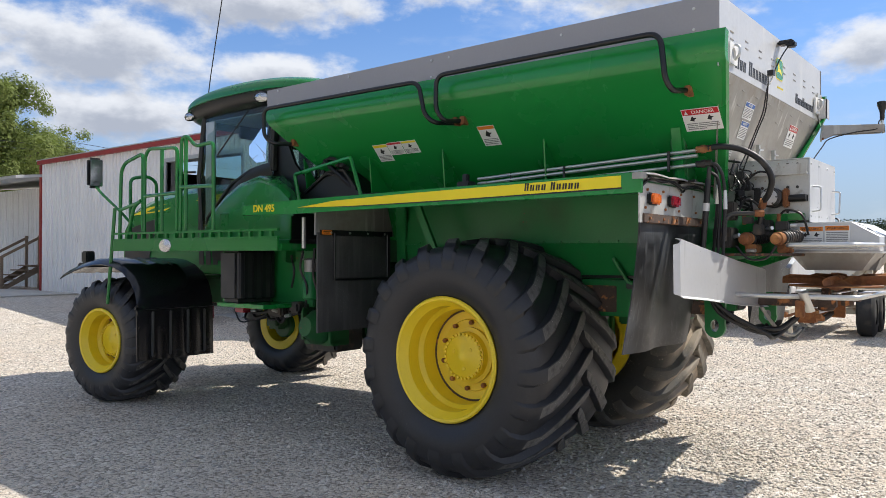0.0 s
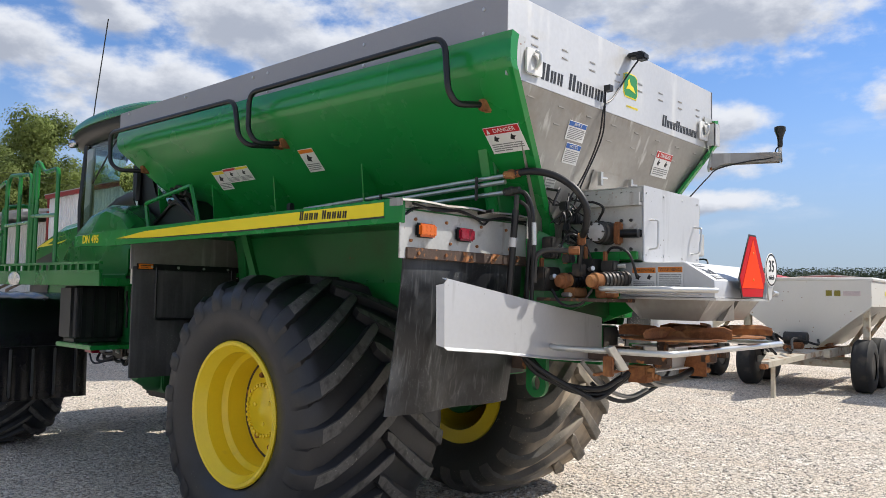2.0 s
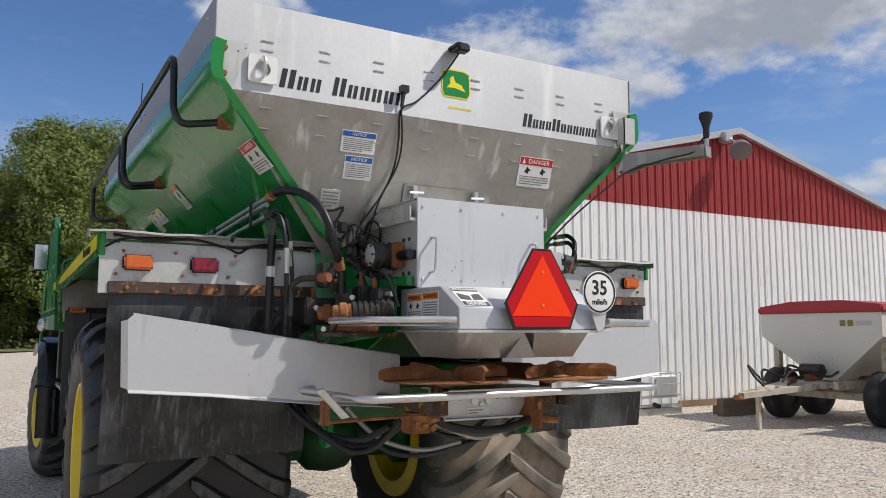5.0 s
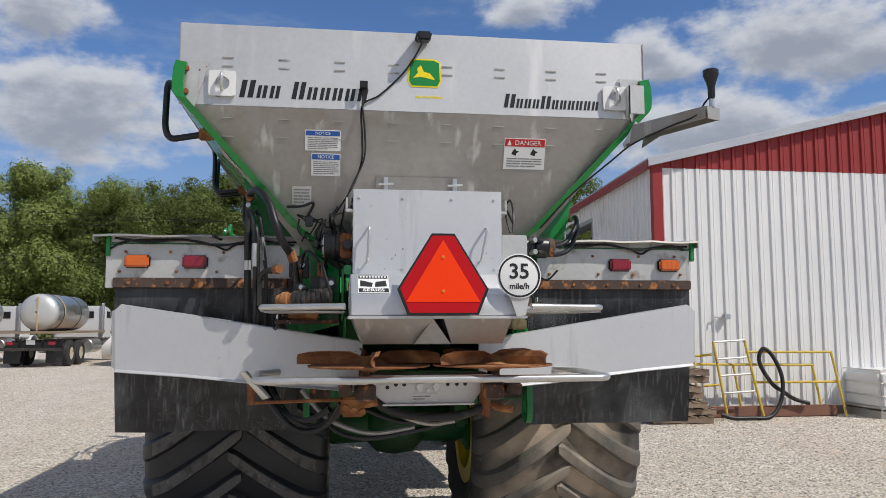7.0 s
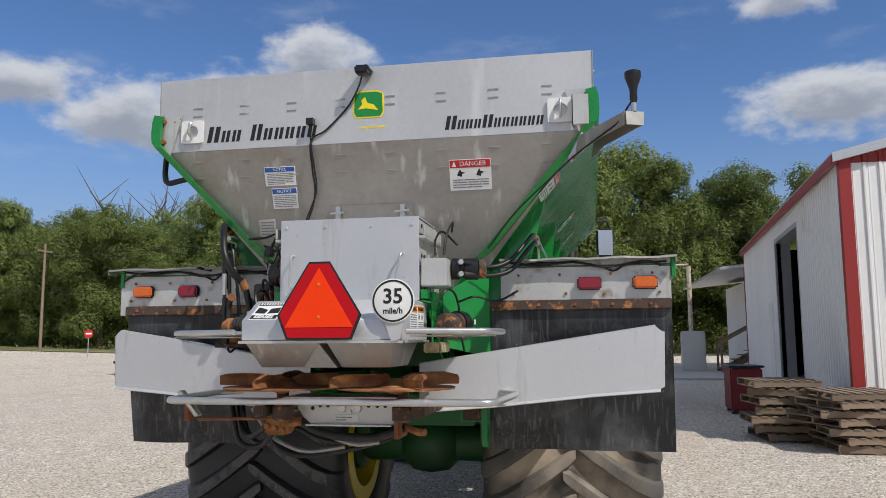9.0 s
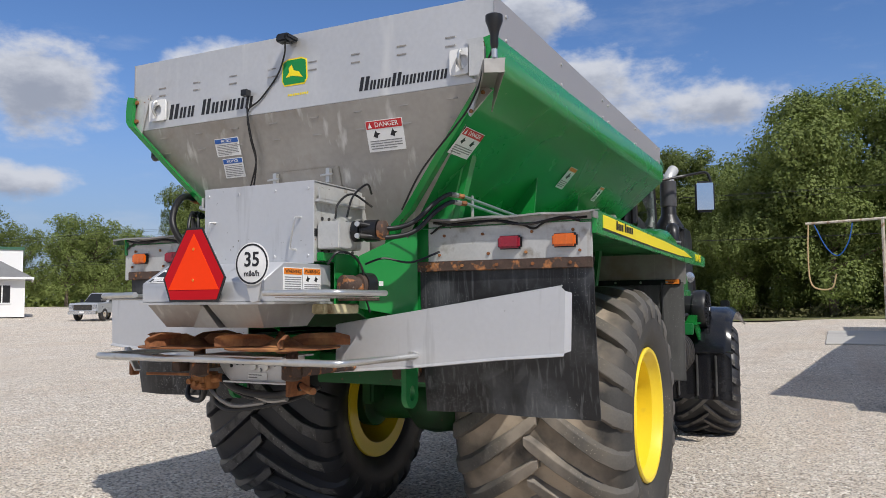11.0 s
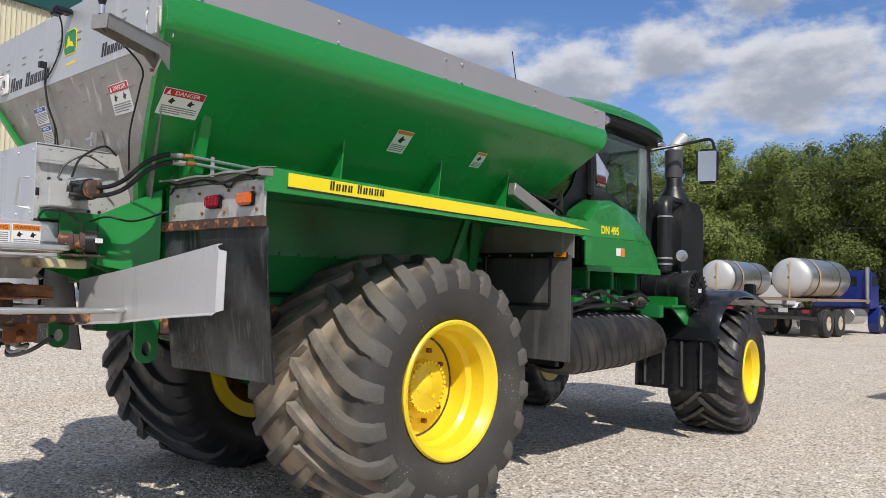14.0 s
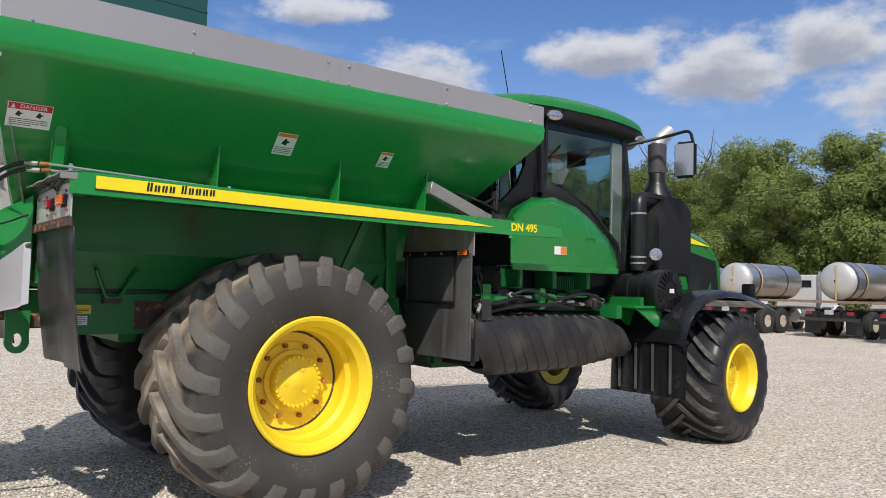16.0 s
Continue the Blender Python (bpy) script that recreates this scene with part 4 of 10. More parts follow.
def tender(m, tarp, first={}):
    if tarp in first:
        t = copy_thing(first[tarp], m)
        return t
    t = thing("tender_trailer", (0, 0, 0), "chalky white hopper-bottom tender trailer under a red tarp" if tarp else "chalky white hopper-bottom tender trailer with its tarp rolled up", "trailer", "tender trailers")
    rim_ = [(-1.75, -1.15), (1.75, -1.15), (1.75, 1.15), (-1.75, 1.15)]
    foot = [(-0.9, -0.16), (1.55, -0.16), (1.55, 0.16), (-0.9, 0.16)]
    part("hopper", loft(bmesh.new(), [[(*p, 1.98) for p in rim_], [(*p, 1.52) for p in rim_], [(*p, 0.74) for p in foot]], 0.02), CREAM, t)
    part("rim_rail", tube(bmesh.new(), [(*p, 2.0) for p in rim_ + rim_[:1]], 0.035, 6), CREAM, t)
    if tarp:
        part("cover", bevelled(prism(bmesh.new(), [(-1.80, -1.20, 1.93), (-1.80, 1.20, 1.93), (-1.80, 1.19, 2.06), (-1.80, 0.5, 2.15), (-1.80, -0.5, 2.15), (-1.80, -1.19, 2.06)], (3.60, 0, 0)), 0.03), TARP, t)
    else:
        part("cover", prism(bmesh.new(), [(-1.72, -1.12, 1.98), (-1.72, 1.12, 1.98), (-1.72, 0.6, 2.03), (-1.72, -0.6, 2.03)], (3.44, 0, 0)), TARP, t)
        part("tarp_roll", tube(bmesh.new(), curve_pts([(-1.78, -1.16, 2.06), (-0.6, -1.17, 2.09), (0.7, -1.15, 2.07), (1.80, -1.16, 2.05)]), 0.085, 12), TARP, t, "rolled faded red tarp")
        part("tarp_end", tube(bmesh.new(), curve_pts([(1.79, -1.16, 2.04), (1.84, -1.17, 1.88), (1.80, -1.16, 1.66)]), 0.055, 8, taper=0.015), TARP, t)
        part("tarp_bow", tube(bmesh.new(), curve_pts([(-0.2, -1.15, 2.02), (-0.25, 0.0, 2.12), (-0.2, 1.15, 2.02)]), 0.02, 6), FRAME_TAN, t)
    part("warning_label", box(bmesh.new(), (1.750, 0.42, 1.70), (1.757, 0.52, 1.80)), LABEL_OLIVE, t)
    part("warning_label", box(bmesh.new(), (1.750, 0.56, 1.70), (1.757, 0.66, 1.80)), LABEL_OLIVE, t)
    part("notice_label", box(bmesh.new(), (1.750, 0.70, 1.71), (1.757, 0.98, 1.79)), LABEL_PALE, t)
    for s in (-1, 1):
        part("frame_rail", box(bmesh.new(), (-2.1, s * 0.5 - 0.05, 0.62), (2.1, s * 0.5 + 0.05, 0.76)), FRAME_TAN, t)
        for x in (-1.45, 1.45):
            part("leg", box(bmesh.new(), (x - 0.06, s * 1.02 - 0.05, 0.62), (x + 0.06, s * 1.02 + 0.05, 1.6)), FRAME_TAN, t)
            wh = part("wheel", WR, RIM_BLACK, t, m=Matrix.Translation((max(x, 0.36), s * 0.98, 0.47)))
            part("tyre", WT, IMPL, wh)
        for x in (-1.0, 0.3):
            part("side_brace", tube(bmesh.new(), [(x, s * 1.05, 1.55), (x + 0.1, s * 0.55, 0.76)], 0.04, 6), FRAME_TAN, t)
    for x in (0.36, 1.45):
        part("axle", box(bmesh.new(), (x - 0.06, -0.95, 0.42), (x + 0.06, 0.95, 0.54)), FRAME_TAN, t)
    part("drawbar", prism(bmesh.new(), [(2.05, -0.45, 0.66), (2.05, 0.45, 0.66), (3.9, 0.06, 0.52), (3.9, -0.06, 0.52)], (0, 0, 0.09)), FRAME_TAN, t)
    for k, pts in enumerate(([(1.6, -0.3, 0.85), (2.0, -0.42, 1.0), (2.5, -0.2, 0.82), (2.9, -0.3, 0.95), (3.2, -0.1, 0.74)], [(1.6, 0.25, 0.9), (2.1, 0.35, 0.84), (2.6, 0.1, 0.95), (3.1, 0.2, 0.78)], [(3.0, -0.2, 0.72), (3.1, -0.38, 0.95), (3.3, -0.30, 1.02), (3.4, -0.1, 0.85), (3.3, 0.0, 0.7)])):
        part("hose", tube(bmesh.new(), curve_pts(pts), 0.022, 6), HOSE, t)
    for lo_, hi_ in (((1.72, -0.20, 0.76), (1.90, 0.06, 0.94)), ((2.0, -0.06, 0.75), (2.16, 0.12, 0.86)), ((2.45, -0.10, 0.73), (2.56, 0.04, 0.82))):
        part("pump", bevelled(box(bmesh.new(), lo_, hi_), 0.02), RUST, t)
    part("engine", cyl(bmesh.new(), (1.9, -0.25, 0.93), (1.9, 0.15, 0.93), 0.11, 14), DARKMETAL, t)
    part("hitch", bevelled(box(bmesh.new(), (3.85, -0.05, 0.50), (4.05, 0.05, 0.58)), 0.015), RUST, t)
    part("jack", box(bmesh.new(), (3.45, -0.03, 0.0), (3.51, 0.03, 0.66)), FRAME_TAN, t)
    part("valve", B2(((-0.3, -0.3, 0.5), (0.3, 0.3, 0.72)), ((0.4, -0.25, 0.76), (0.9, 0.25, 0.95))), RUST, t)
    part("hoses", tube(bmesh.new(), curve_pts([(0.7, 0.1, 0.9), (1.2, -0.2, 1.05), (1.8, 0.1, 0.85), (2.3, -0.1, 0.8), (2.8, 0.1, 0.72)]), 0.025, 6), HOSE, t)
    for s in (-1, 1):
        pl_ = part("label_plate", box(bmesh.new(), (-0.9, s * 1.152 - 0.004, 1.70), (-0.2, s * 1.152 + 0.004, 1.80)), INK_GREY, t)
        part("mark", box(bmesh.new(), (0.3, s * 1.152 - 0.004, 1.72), (0.5, s * 1.152 + 0.004, 1.80)), DECAL_YELLOW, t)
    t.matrix_basis = m
    first[tarp] = t
    return t


def B2(*boxes):
    out = bmesh.new()
    for a, b in boxes:
        box(out, a, b)
    return out


for x, y, a in ((-3.95, 18.25, -87), (-7.0, 18.2, -88), (-0.7, 18.4, -86)):
    t = tender(pose(x, y, 0, 0, 0, a), x != -3.95)

# ---- tank trucks along the far side of the yard ----
TANK = mat("brushed_tank_steel", (0.62, 0.62, 0.62), 0.3, 0.9, var=0.1, vs=1, grain=0.05, bump=0.02)
TANK_END = mat("dull_tank_end", (0.56, 0.56, 0.54), 0.42, 0.4, var=0.08, grain=0.04)
BLUE = mat("blue_truck_paint", (0.015, 0.03, 0.20), 0.3, var=0.08, coat=0.4)
TRUCKWHITE = mat("white_truck_paint", (0.70, 0.70, 0.70), 0.35, var=0.06, coat=0.3)
FT, FR = small_wheel(0.50, 0.30)
STRAP = mat("tan_strap", (0.5, 0.36, 0.18), 0.7)


def tank_truck(m, paint, colour, top=2.85):
    """Flatbed truck with a strapped tank; it faces +x of its own frame, rear at the origin."""
    t = thing("tank_truck", (0, 0, 0), "%s flatbed truck carrying a strapped steel tank" % colour, "truck", "tank trucks")
    prof = [(0.05, 0), (0.38, 0.04), (0.60, 0.11), (0.70, 0.22), (0.72, 0.32), (0.72, 4.0), (0.70, 4.1), (0.60, 4.2), (0.38, 4.28), (0.05, 4.32)]
    part("tank", lathe(bmesh.new(), prof[3:7], (0.4, 0, 2.08), (1, 0, 0), 36, cap=False), TANK, t)
    part("tank_end", lathe(bmesh.new(), prof[:5], (0.4, 0, 2.08), (1, 0, 0), 36, cap=False), TANK_END, t)
    part("tank_end", lathe(bmesh.new(), prof[6:], (0.4, 0, 2.08), (1, 0, 0), 36, cap=False), TANK_END, t)
    for x, m_ in ((0.85, DARKMETAL), (0.97, STRAP), (2.9, DARKMETAL)):
        part("strap", lathe(bmesh.new(), [(0.722, 0), (0.732, 0.005), (0.732, 0.075), (0.722, 0.08)], (0.4 + x, 0, 2.08), (1, 0, 0), 30, cap=False), m_, t)
    part("strap", B2(((0.40, -0.05, 1.36), (0.43, 0.0, 2.66))), STRAP, t)
    part("manhole", cyl(bmesh.new(), (2.2, 0, 2.70), (2.2, 0, 2.80), 0.2, 18), TANK, t)
    part("bed", box(bmesh.new(), (0, -1.15, 1.27), (5.3, 1.15, 1.355)), WOOD, t)
    part("frame", B2(((0, -0.45, 0.75), (7.6, -0.35, 1.0)), ((0, 0.35, 0.75), (7.6, 0.45, 1.0)), ((0, -0.9, 0.7), (0.15, 0.9, 0.95))), BLACK_PAINT, t)
    part("rear_bumper", box(bmesh.new(), (-0.06, -1.1, 0.62), (0.04, 1.1, 0.74)), DARKMETAL, t)
    for y in (-0.75, 0.75):
        part("tail_lamp", box(bmesh.new(), (-0.04, y - 0.12, 0.85), (0.0, y + 0.12, 0.97)), LAMP_RED, t)
        part("mud_flap", box(bmesh.new(), (0.25, y - 0.3, 0.15), (0.27, y + 0.3, 0.8)), BLACK, t)
    part("number_plate", box(bmesh.new(), (-0.07, -0.16, 0.86), (-0.05, 0.16, 1.02)), TANK_END, t)
    for x in (1.15, 2.3, 6.9):
        for s in (-1, 1):
            wh = part("wheel", FR, CREAM, t, m=Matrix.Translation((x, s * 0.95, 0.5)))
            part("tyre", FT, IMPL, wh)
    for s in (-1, 1):
        part("fender", lathe(bmesh.new(), [(0.60, -0.2), (0.62, -0.2), (0.62, 0.2), (0.60, 0.2)], (6.9, s * 0.95, 0.52), (0, 1, 0), 24, cap=False), paint, t)
        part("fuel_tank", cyl(bmesh.new(), (3.6, s * 0.85, 0.72), (5.0, s * 0.85, 0.72), 0.30, 18), GALV, t)
        part("exhaust_pipe", tube(bmesh.new(), [(5.45, s * 1.0, 1.2), (5.45, s * 1.0, top + 0.12)], 0.07, 10), GALV, t)
        part("mirror", box(bmesh.new(), (6.55, s * 1.4, 2.1), (6.62, s * 1.25, 2.6)), BLACK, t)
        part("mirror_arm", tube(bmesh.new(), [(6.5, s * 1.1, 2.5), (6.58, s * 1.35, 2.5)], 0.02, 6), BLACK, t)
        part("side_window", slab(bmesh.new(), [(5.75, s * 1.085, 1.9), (6.40, s * 1.085, 1.9), (6.28, s * 1.085, top - 0.25), (5.75, s * 1.085, top - 0.25)][::-s], 0.02), BLACK, t)
    part("cab", bevelled(prism(bmesh.new(), [(5.5, -1.08, 1.0), (6.6, -1.08, 1.0), (6.6, -1.08, 1.9), (6.3, -1.08, top - 0.1), (5.5, -1.08, top)], (0, 2.16, 0)), 0.06, 2), paint, t)
    part("rear_window", box(bmesh.new(), (5.485, -0.6, 1.9), (5.50, 0.6, top - 0.25)), BLACK, t)
    part("engine_hood", bevelled(prism(bmesh.new(), [(6.55, -0.7, 1.0), (7.9, -0.6, 1.0), (7.9, -0.6, 1.6), (6.55, -0.7, 1.85)], (0, 1.35, 0)), 0.07, 2), paint, t)
    t.matrix_basis = m
    return t


blue_truck = tank_truck(pose(0, 0, 0), BLUE, "blue", 2.5)
white_truck = tank_truck(pose(0, 0, 0), TRUCKWHITE, "white", 2.45)
blue_truck.matrix_basis = pose(-27.8, 1.15, 0, 0, 0, 176.5)
white_truck.matrix_basis = pose(-29.3, -2.1, 0, 0, 0, 180)
for x, y, a in ((-28.7, -5.9, 180), (-29.5, -9.7, 180), (-30.7, -13.9, 180)):
    copy_thing(white_truck, pose(x, y, 0, 0, 0, a))

# stop sign by the road
sz = ground_z(-50, -32)
stop = thing("stop_sign", (-50, -30, sz), "red octagonal road sign on a thin steel post", "road sign", turn=36)
part("post", box(bmesh.new(), (-0.03, -0.03, 0), (0.03, 0.03, 1.9)), GALV, stop)
part("sign_plate", prism(bmesh.new(), [(0.035, 0.33 * math.cos(a), 1.75 + 0.33 * math.sin(a)) for a in [math.pi / 8 + math.pi / 4 * k for k in range(8)]], (0.01, 0, 0)), RED_FILM, stop)
part("white_bar", box(bmesh.new(), (0.046, -0.2, 1.70), (0.050, 0.2, 1.82)), WHITE, stop)

# pipe gantry at the yard's edge
gan = thing("pipe_gantry", (-31, 8.6, 0), "light pipe loading gantry with a hanging hose", "gantry")
for pts, r in (([(0, 1.6, 0.4), (0, 1.6, 4.6)], 0.06), ([(0, -1.0, 4.55), (0, 2.4, 4.65)], 0.05), ([(0, 2.4, 0.4), (0, 2.4, 4.6)], 0.09)):
    part("pipe", tube(bmesh.new(), pts, r, 8), FRAME_TAN, gan)
part("hook_hose", tube(bmesh.new(), curve_pts([(0, -0.7, 4.5), (0, -0.3, 3.6), (0, 0.1, 3.3), (0, 0.45, 3.8), (0, 0.6, 4.5)]), 0.022, 6), BLUE_FILM, gan)
part("pump_box", bevelled(box(bmesh.new(), (-0.4, 2.0, 0.3), (0.4, 2.9, 1.9)), 0.04), TANK_END, gan)
part("hose", tube(bmesh.new(), curve_pts([(0, -0.9, 4.5), (0, -0.95, 3.4), (0, -0.85, 2.2), (0, -0.2, 2.05), (0, 0.0, 2.6)]), 0.03, 6), STRAP, gan)

# ---- trees ----
LEAF = mat("green_leaves", (0.184, 0.226, 0.068), 0.6, var=0.50, vs=0.45, grain=0.15, gs=3, bump=0, island=0.45, rand=0.6)
LEAF.node_tree.nodes["Principled BSDF"].inputs["Specular IOR Level"].default_value = 0.2
lt = LEAF.node_tree
thin = lt.nodes.new("ShaderNodeBsdfTranslucent"); thin.inputs["Color"].default_value = (0.21, 0.28, 0.07, 1)
both = lt.nodes.new("ShaderNodeMixShader"); both.inputs[0].default_value = 0.34
lt.links.new(lt.nodes["Principled BSDF"].outputs[0], both.inputs[1]); lt.links.new(thin.outputs[0], both.inputs[2])
lt.links.new(both.outputs[0], lt.nodes["Material Output"].inputs["Surface"])
BARK = mat("grey_bark", (0.14, 0.11, 0.08), 0.9, var=0.3, vs=3, grain=0.3, gs=30, bump=0.5, bs=20, dist=0.02)


def tree_meshes(seed, h, spread, leaves, bare=False):
    r = random.Random(seed); g = np.random.default_rng(seed)
    bm = bmesh.new()
    top = h * 0.62
    trunk = [(r.uniform(-0.3, 0.3) * i / 4, r.uniform(-0.3, 0.3) * i / 4, top * i / 4) for i in range(5)]
    tube(bm, curve_pts(trunk, 3), h * 0.020, 8, taper=h * 0.007)
    centres = []
    for i in range(15):
        a = i * 2.4 + r.uniform(-0.4, 0.4)
        z0 = h * r.uniform(0.16, 0.58)
        ln = spread * r.uniform(0.45, 0.95)
        z1 = z0 + ln * r.uniform(0.35, 0.95)
        e = (math.cos(a) * ln, math.sin(a) * ln, min(z1, h * 0.94))
        md = (e[0] * 0.5 + r.uniform(-0.3, 0.3), e[1] * 0.5 + r.uniform(-0.3, 0.3), z0 + (e[2] - z0) * 0.4)
        tube(bm, curve_pts([(0, 0, z0), md, e], 4), h * 0.0105, 6, taper=h * 0.0022)
        centres.append((*e, spread * r.uniform(0.26, 0.42)))
        centres.append((*md, spread * r.uniform(0.2, 0.3)))
        if bare:
            for k in range(5):
                q = Vector(md).lerp(Vector(e), r.random())
                tube(bm, [q, q + Vector((r.uniform(-1, 1), r.uniform(-1, 1), r.uniform(0.3, 1.6))) * spread * 0.35], h * 0.003, 4, taper=h * 0.0008)
    for k in range(14):
        a, rr = r.uniform(0, 6.28), spread * r.uniform(0, 0.55)
        centres.append((math.cos(a) * rr, math.sin(a) * rr, h * r.uniform(0.6, 0.93), spread * r.uniform(0.22, 0.38)))
    for k in range(8):
        a, rr = r.uniform(0, 6.28), spread * r.uniform(0.4, 0.85)
        centres.append((math.cos(a) * rr, math.sin(a) * rr, h * r.uniform(0.14, 0.4), spread * r.uniform(0.2, 0.34)))
    for k in range(20):                                    # small clumps that break up the outline
        a, up = r.uniform(0, 6.28), r.uniform(-0.45, 1.0)
        out = spread * math.sqrt(max(0.0, 1 - up * up * 0.9)) * r.uniform(0.72, 1.0)
        centres.append((math.cos(a) * out, math.sin(a) * out, h * (0.55 + 0.41 * up), spread * r.uniform(0.10, 0.20)))
    tm = mesh_of(bm, "trunk", BARK)
    if bare:
        return tm, None
    cs = np.array(centres)
    pick = g.choice(len(cs), leaves, p=cs[:, 3] ** 2 / (cs[:, 3] ** 2).sum())
    d = g.normal(size=(leaves, 3)); d /= np.linalg.norm(d, axis=1)[:, None]
    rad = cs[pick, 3] * (1.06 - 0.42 * g.random(leaves) ** 1.6) * (1 + 0.25 * np.sin(d[:, 0] * 5 + d[:, 1] * 7 + pick))
    pos = cs[pick, :3] + d * rad[:, None] * np.array([1, 1, 0.8])
    u = g.normal(size=(leaves, 3)); u /= np.linalg.norm(u, axis=1)[:, None]
    nrm = d * 0.95 + u * 0.55 + np.array([0, 0, 0.35])
    nrm /= np.linalg.norm(nrm, axis=1)[:, None]
    t1 = np.cross(nrm, g.normal(size=(leaves, 3))); t1 /= np.linalg.norm(t1, axis=1)[:, None]
    t2 = np.cross(nrm, t1)
    s = (h / 17 * g.uniform(0.065, 0.125, leaves) * (40000 / leaves) ** 0.25 * 1.32)[:, None]
    co = np.stack([pos - t1 * s, pos + t1 * s * 0.7 - t2 * s * 0.85, pos + t1 * s * 0.6 + t2 * s * 0.9], 1).reshape(-1, 3)
    return tm, big_mesh("crown", co, np.arange(leaves * 3).reshape(-1, 3), LEAF)


def tree(seed, h, spread, leaves=7000, bare=False):
    t = thing("tree", (0, 0, 0), "bare grey-limbed tree among the leafy trees" if bare else "tall leafy green tree at the yard's edge", "tree", "tree line")
    tm, cm = tree_meshes(seed, h, spread, leaves, bare)
    part("trunk", tm, BARK, t)
    if cm:
        part("crown", cm, LEAF, t)
    return t


kinds = [tree(21, 17, 6.0, 62000), tree(22, 19, 6.6, 64000), tree(23, 15, 5.6, 58000), tree(24, 18, 5.4, 60000), tree(25, 17, 6.0, 15000), tree(26, 18, 6.2, 15000)]
rnd = random.Random(4)
spots = []
for i in range(22):
    y = 27 - i * 4.6
    spots.append((-78 + rnd.uniform(-3, 3), y, rnd.uniform(0.78, 1.0) if y < 12 else rnd.uniform(0.95, 1.12)))
for i in range(11):
    spots.append((-89 + rnd.uniform(-3, 3), 26 - i * 9, rnd.uniform(0.95, 1.1)))
spots += [(-72, 8.5, 1.05), (-72, 1.0, 0.86), (-62, 24.6, 0.84), (-66, 31.0, 0.72)]
for i in range(15):
    spots.append((-66 - i * 5 + rnd.uniform(-3, 3), -128 + i * 2.0 + rnd.uniform(-4, 4), rnd.uniform(0.8, 1.05)))
for i, (x, y, k) in enumerate(spots):
    src = kinds[i % 4] if i < 22 or 33 <= i < 37 else kinds[4 + i % 2]
    m = pose(x, y, ground_z(x, y) + 0.02, 0, 0, rnd.uniform(0, 360)) @ Matrix.Scale(k, 4)
    if i < 4 or i in (22, 23):
        src.matrix_basis = m
    else:
        t = copy_thing(src, pose(0, 0, 0)); t.matrix_basis = m
dead = tree(31, 17, 5.5, bare=True); dead.matrix_basis = pose(-99.5, -58, 0.3) @ Matrix.Scale(1.75, 4)
copy_thing(dead, pose(0, 0, 0)).matrix_basis = pose(-97, -68, 0.3, 0, 0, 130) @ Matrix.Scale(1.4, 4)
# undergrowth and the far wood on the horizon
g = np.random.default_rng(9)


def thicket(name, lo, hi, height, n, s, label, material=None, foot=0.0):
    pos = np.stack([g.uniform(lo[0], hi[0], n), g.uniform(lo[1], hi[1], n), height * g.random(n) ** 1.3], 1)
    pos[:, 2] *= 0.6 + 0.5 * np.sin(pos[:, 1] * 0.5 + pos[:, 0] * 0.3) ** 2
    pos[:, 2] += foot
    nrm = g.normal(size=(n, 3)) + np.array([0.4, 0, 0.5]); nrm /= np.linalg.norm(nrm, axis=1)[:, None]
    t1 = np.cross(nrm, g.normal(size=(n, 3))); t1 /= np.linalg.norm(t1, axis=1)[:, None]; t2 = np.cross(nrm, t1)
    ss = (s * g.uniform(0.6, 1.3, n))[:, None]
    co = np.stack([pos - t1 * ss, pos + t1 * ss * 0.7 - t2 * ss * 0.85, pos + t1 * ss * 0.6 + t2 * ss * 0.9], 1).reshape(-1, 3)
    tagged(new(name, big_mesh(name, co, np.arange(n * 3).reshape(-1, 3), material or LEAF)), label, "bushes", kind="stuff")


FAR_LEAF = mat("hazy_dark_foliage", (0.055, 0.080, 0.040), 0.9, var=0.3, vs=0.05, grain=0.2, gs=1, bump=0)
thicket("undergrowth", (-84, -85), (-74, 32), 4.4, 120000, 0.12, "dense bushes and saplings under the trees")
thicket("far_wood", (-250, 300), (300, 315), 4.2, 90000, 0.33, "distant line of trees on the rise", FAR_LEAF, foot=9.6)
thicket("back_wood", (-100, -90), (-92, 34), 8.0, 40000, 0.33, "dark saplings and brush behind the tree line")
thicket("far_wood", (-200, -150), (-60, -135), 9, 16000, 0.7, "distant green wood beyond the road")

WEED = mat("dry_weeds", (0.13, 0.13, 0.05), 0.9, var=0.3, vs=0.3, grain=0.2, gs=4, bump=0, island=0.6)
thicket("tall_weeds", (-74, -80), (-70.5, 30), 1.3, 14000, 0.16, "tall dry weeds along the foot of the trees", WEED)

# overhead wires
for z, x in ((10.6, -64), (7.0, -64)):
    solid("overhead_wire", tube(bmesh.new(), [(x, y, z + 0.0012 * (((y + 20) % 50) - 25) ** 2 - 0.5) for y in range(-120, 61, 5)], 0.022, 4), BLACK, "thin overhead wire along the road", "wire", group="overhead wires")
for y in (-95, -45, 55):
    pole = thing("utility_pole", (-64, y, 0), "wooden utility pole with a crossarm", "pole", "utility poles")
    part("post", tube(bmesh.new(), [(0, 0, 0), (0, 0, 11.2)], 0.16, 10, taper=0.11), WOOD, pole)
    part("crossarm", box(bmesh.new(), (-1.0, -0.06, 10.4), (1.0, 0.06, 10.55)), WOOD, pole)

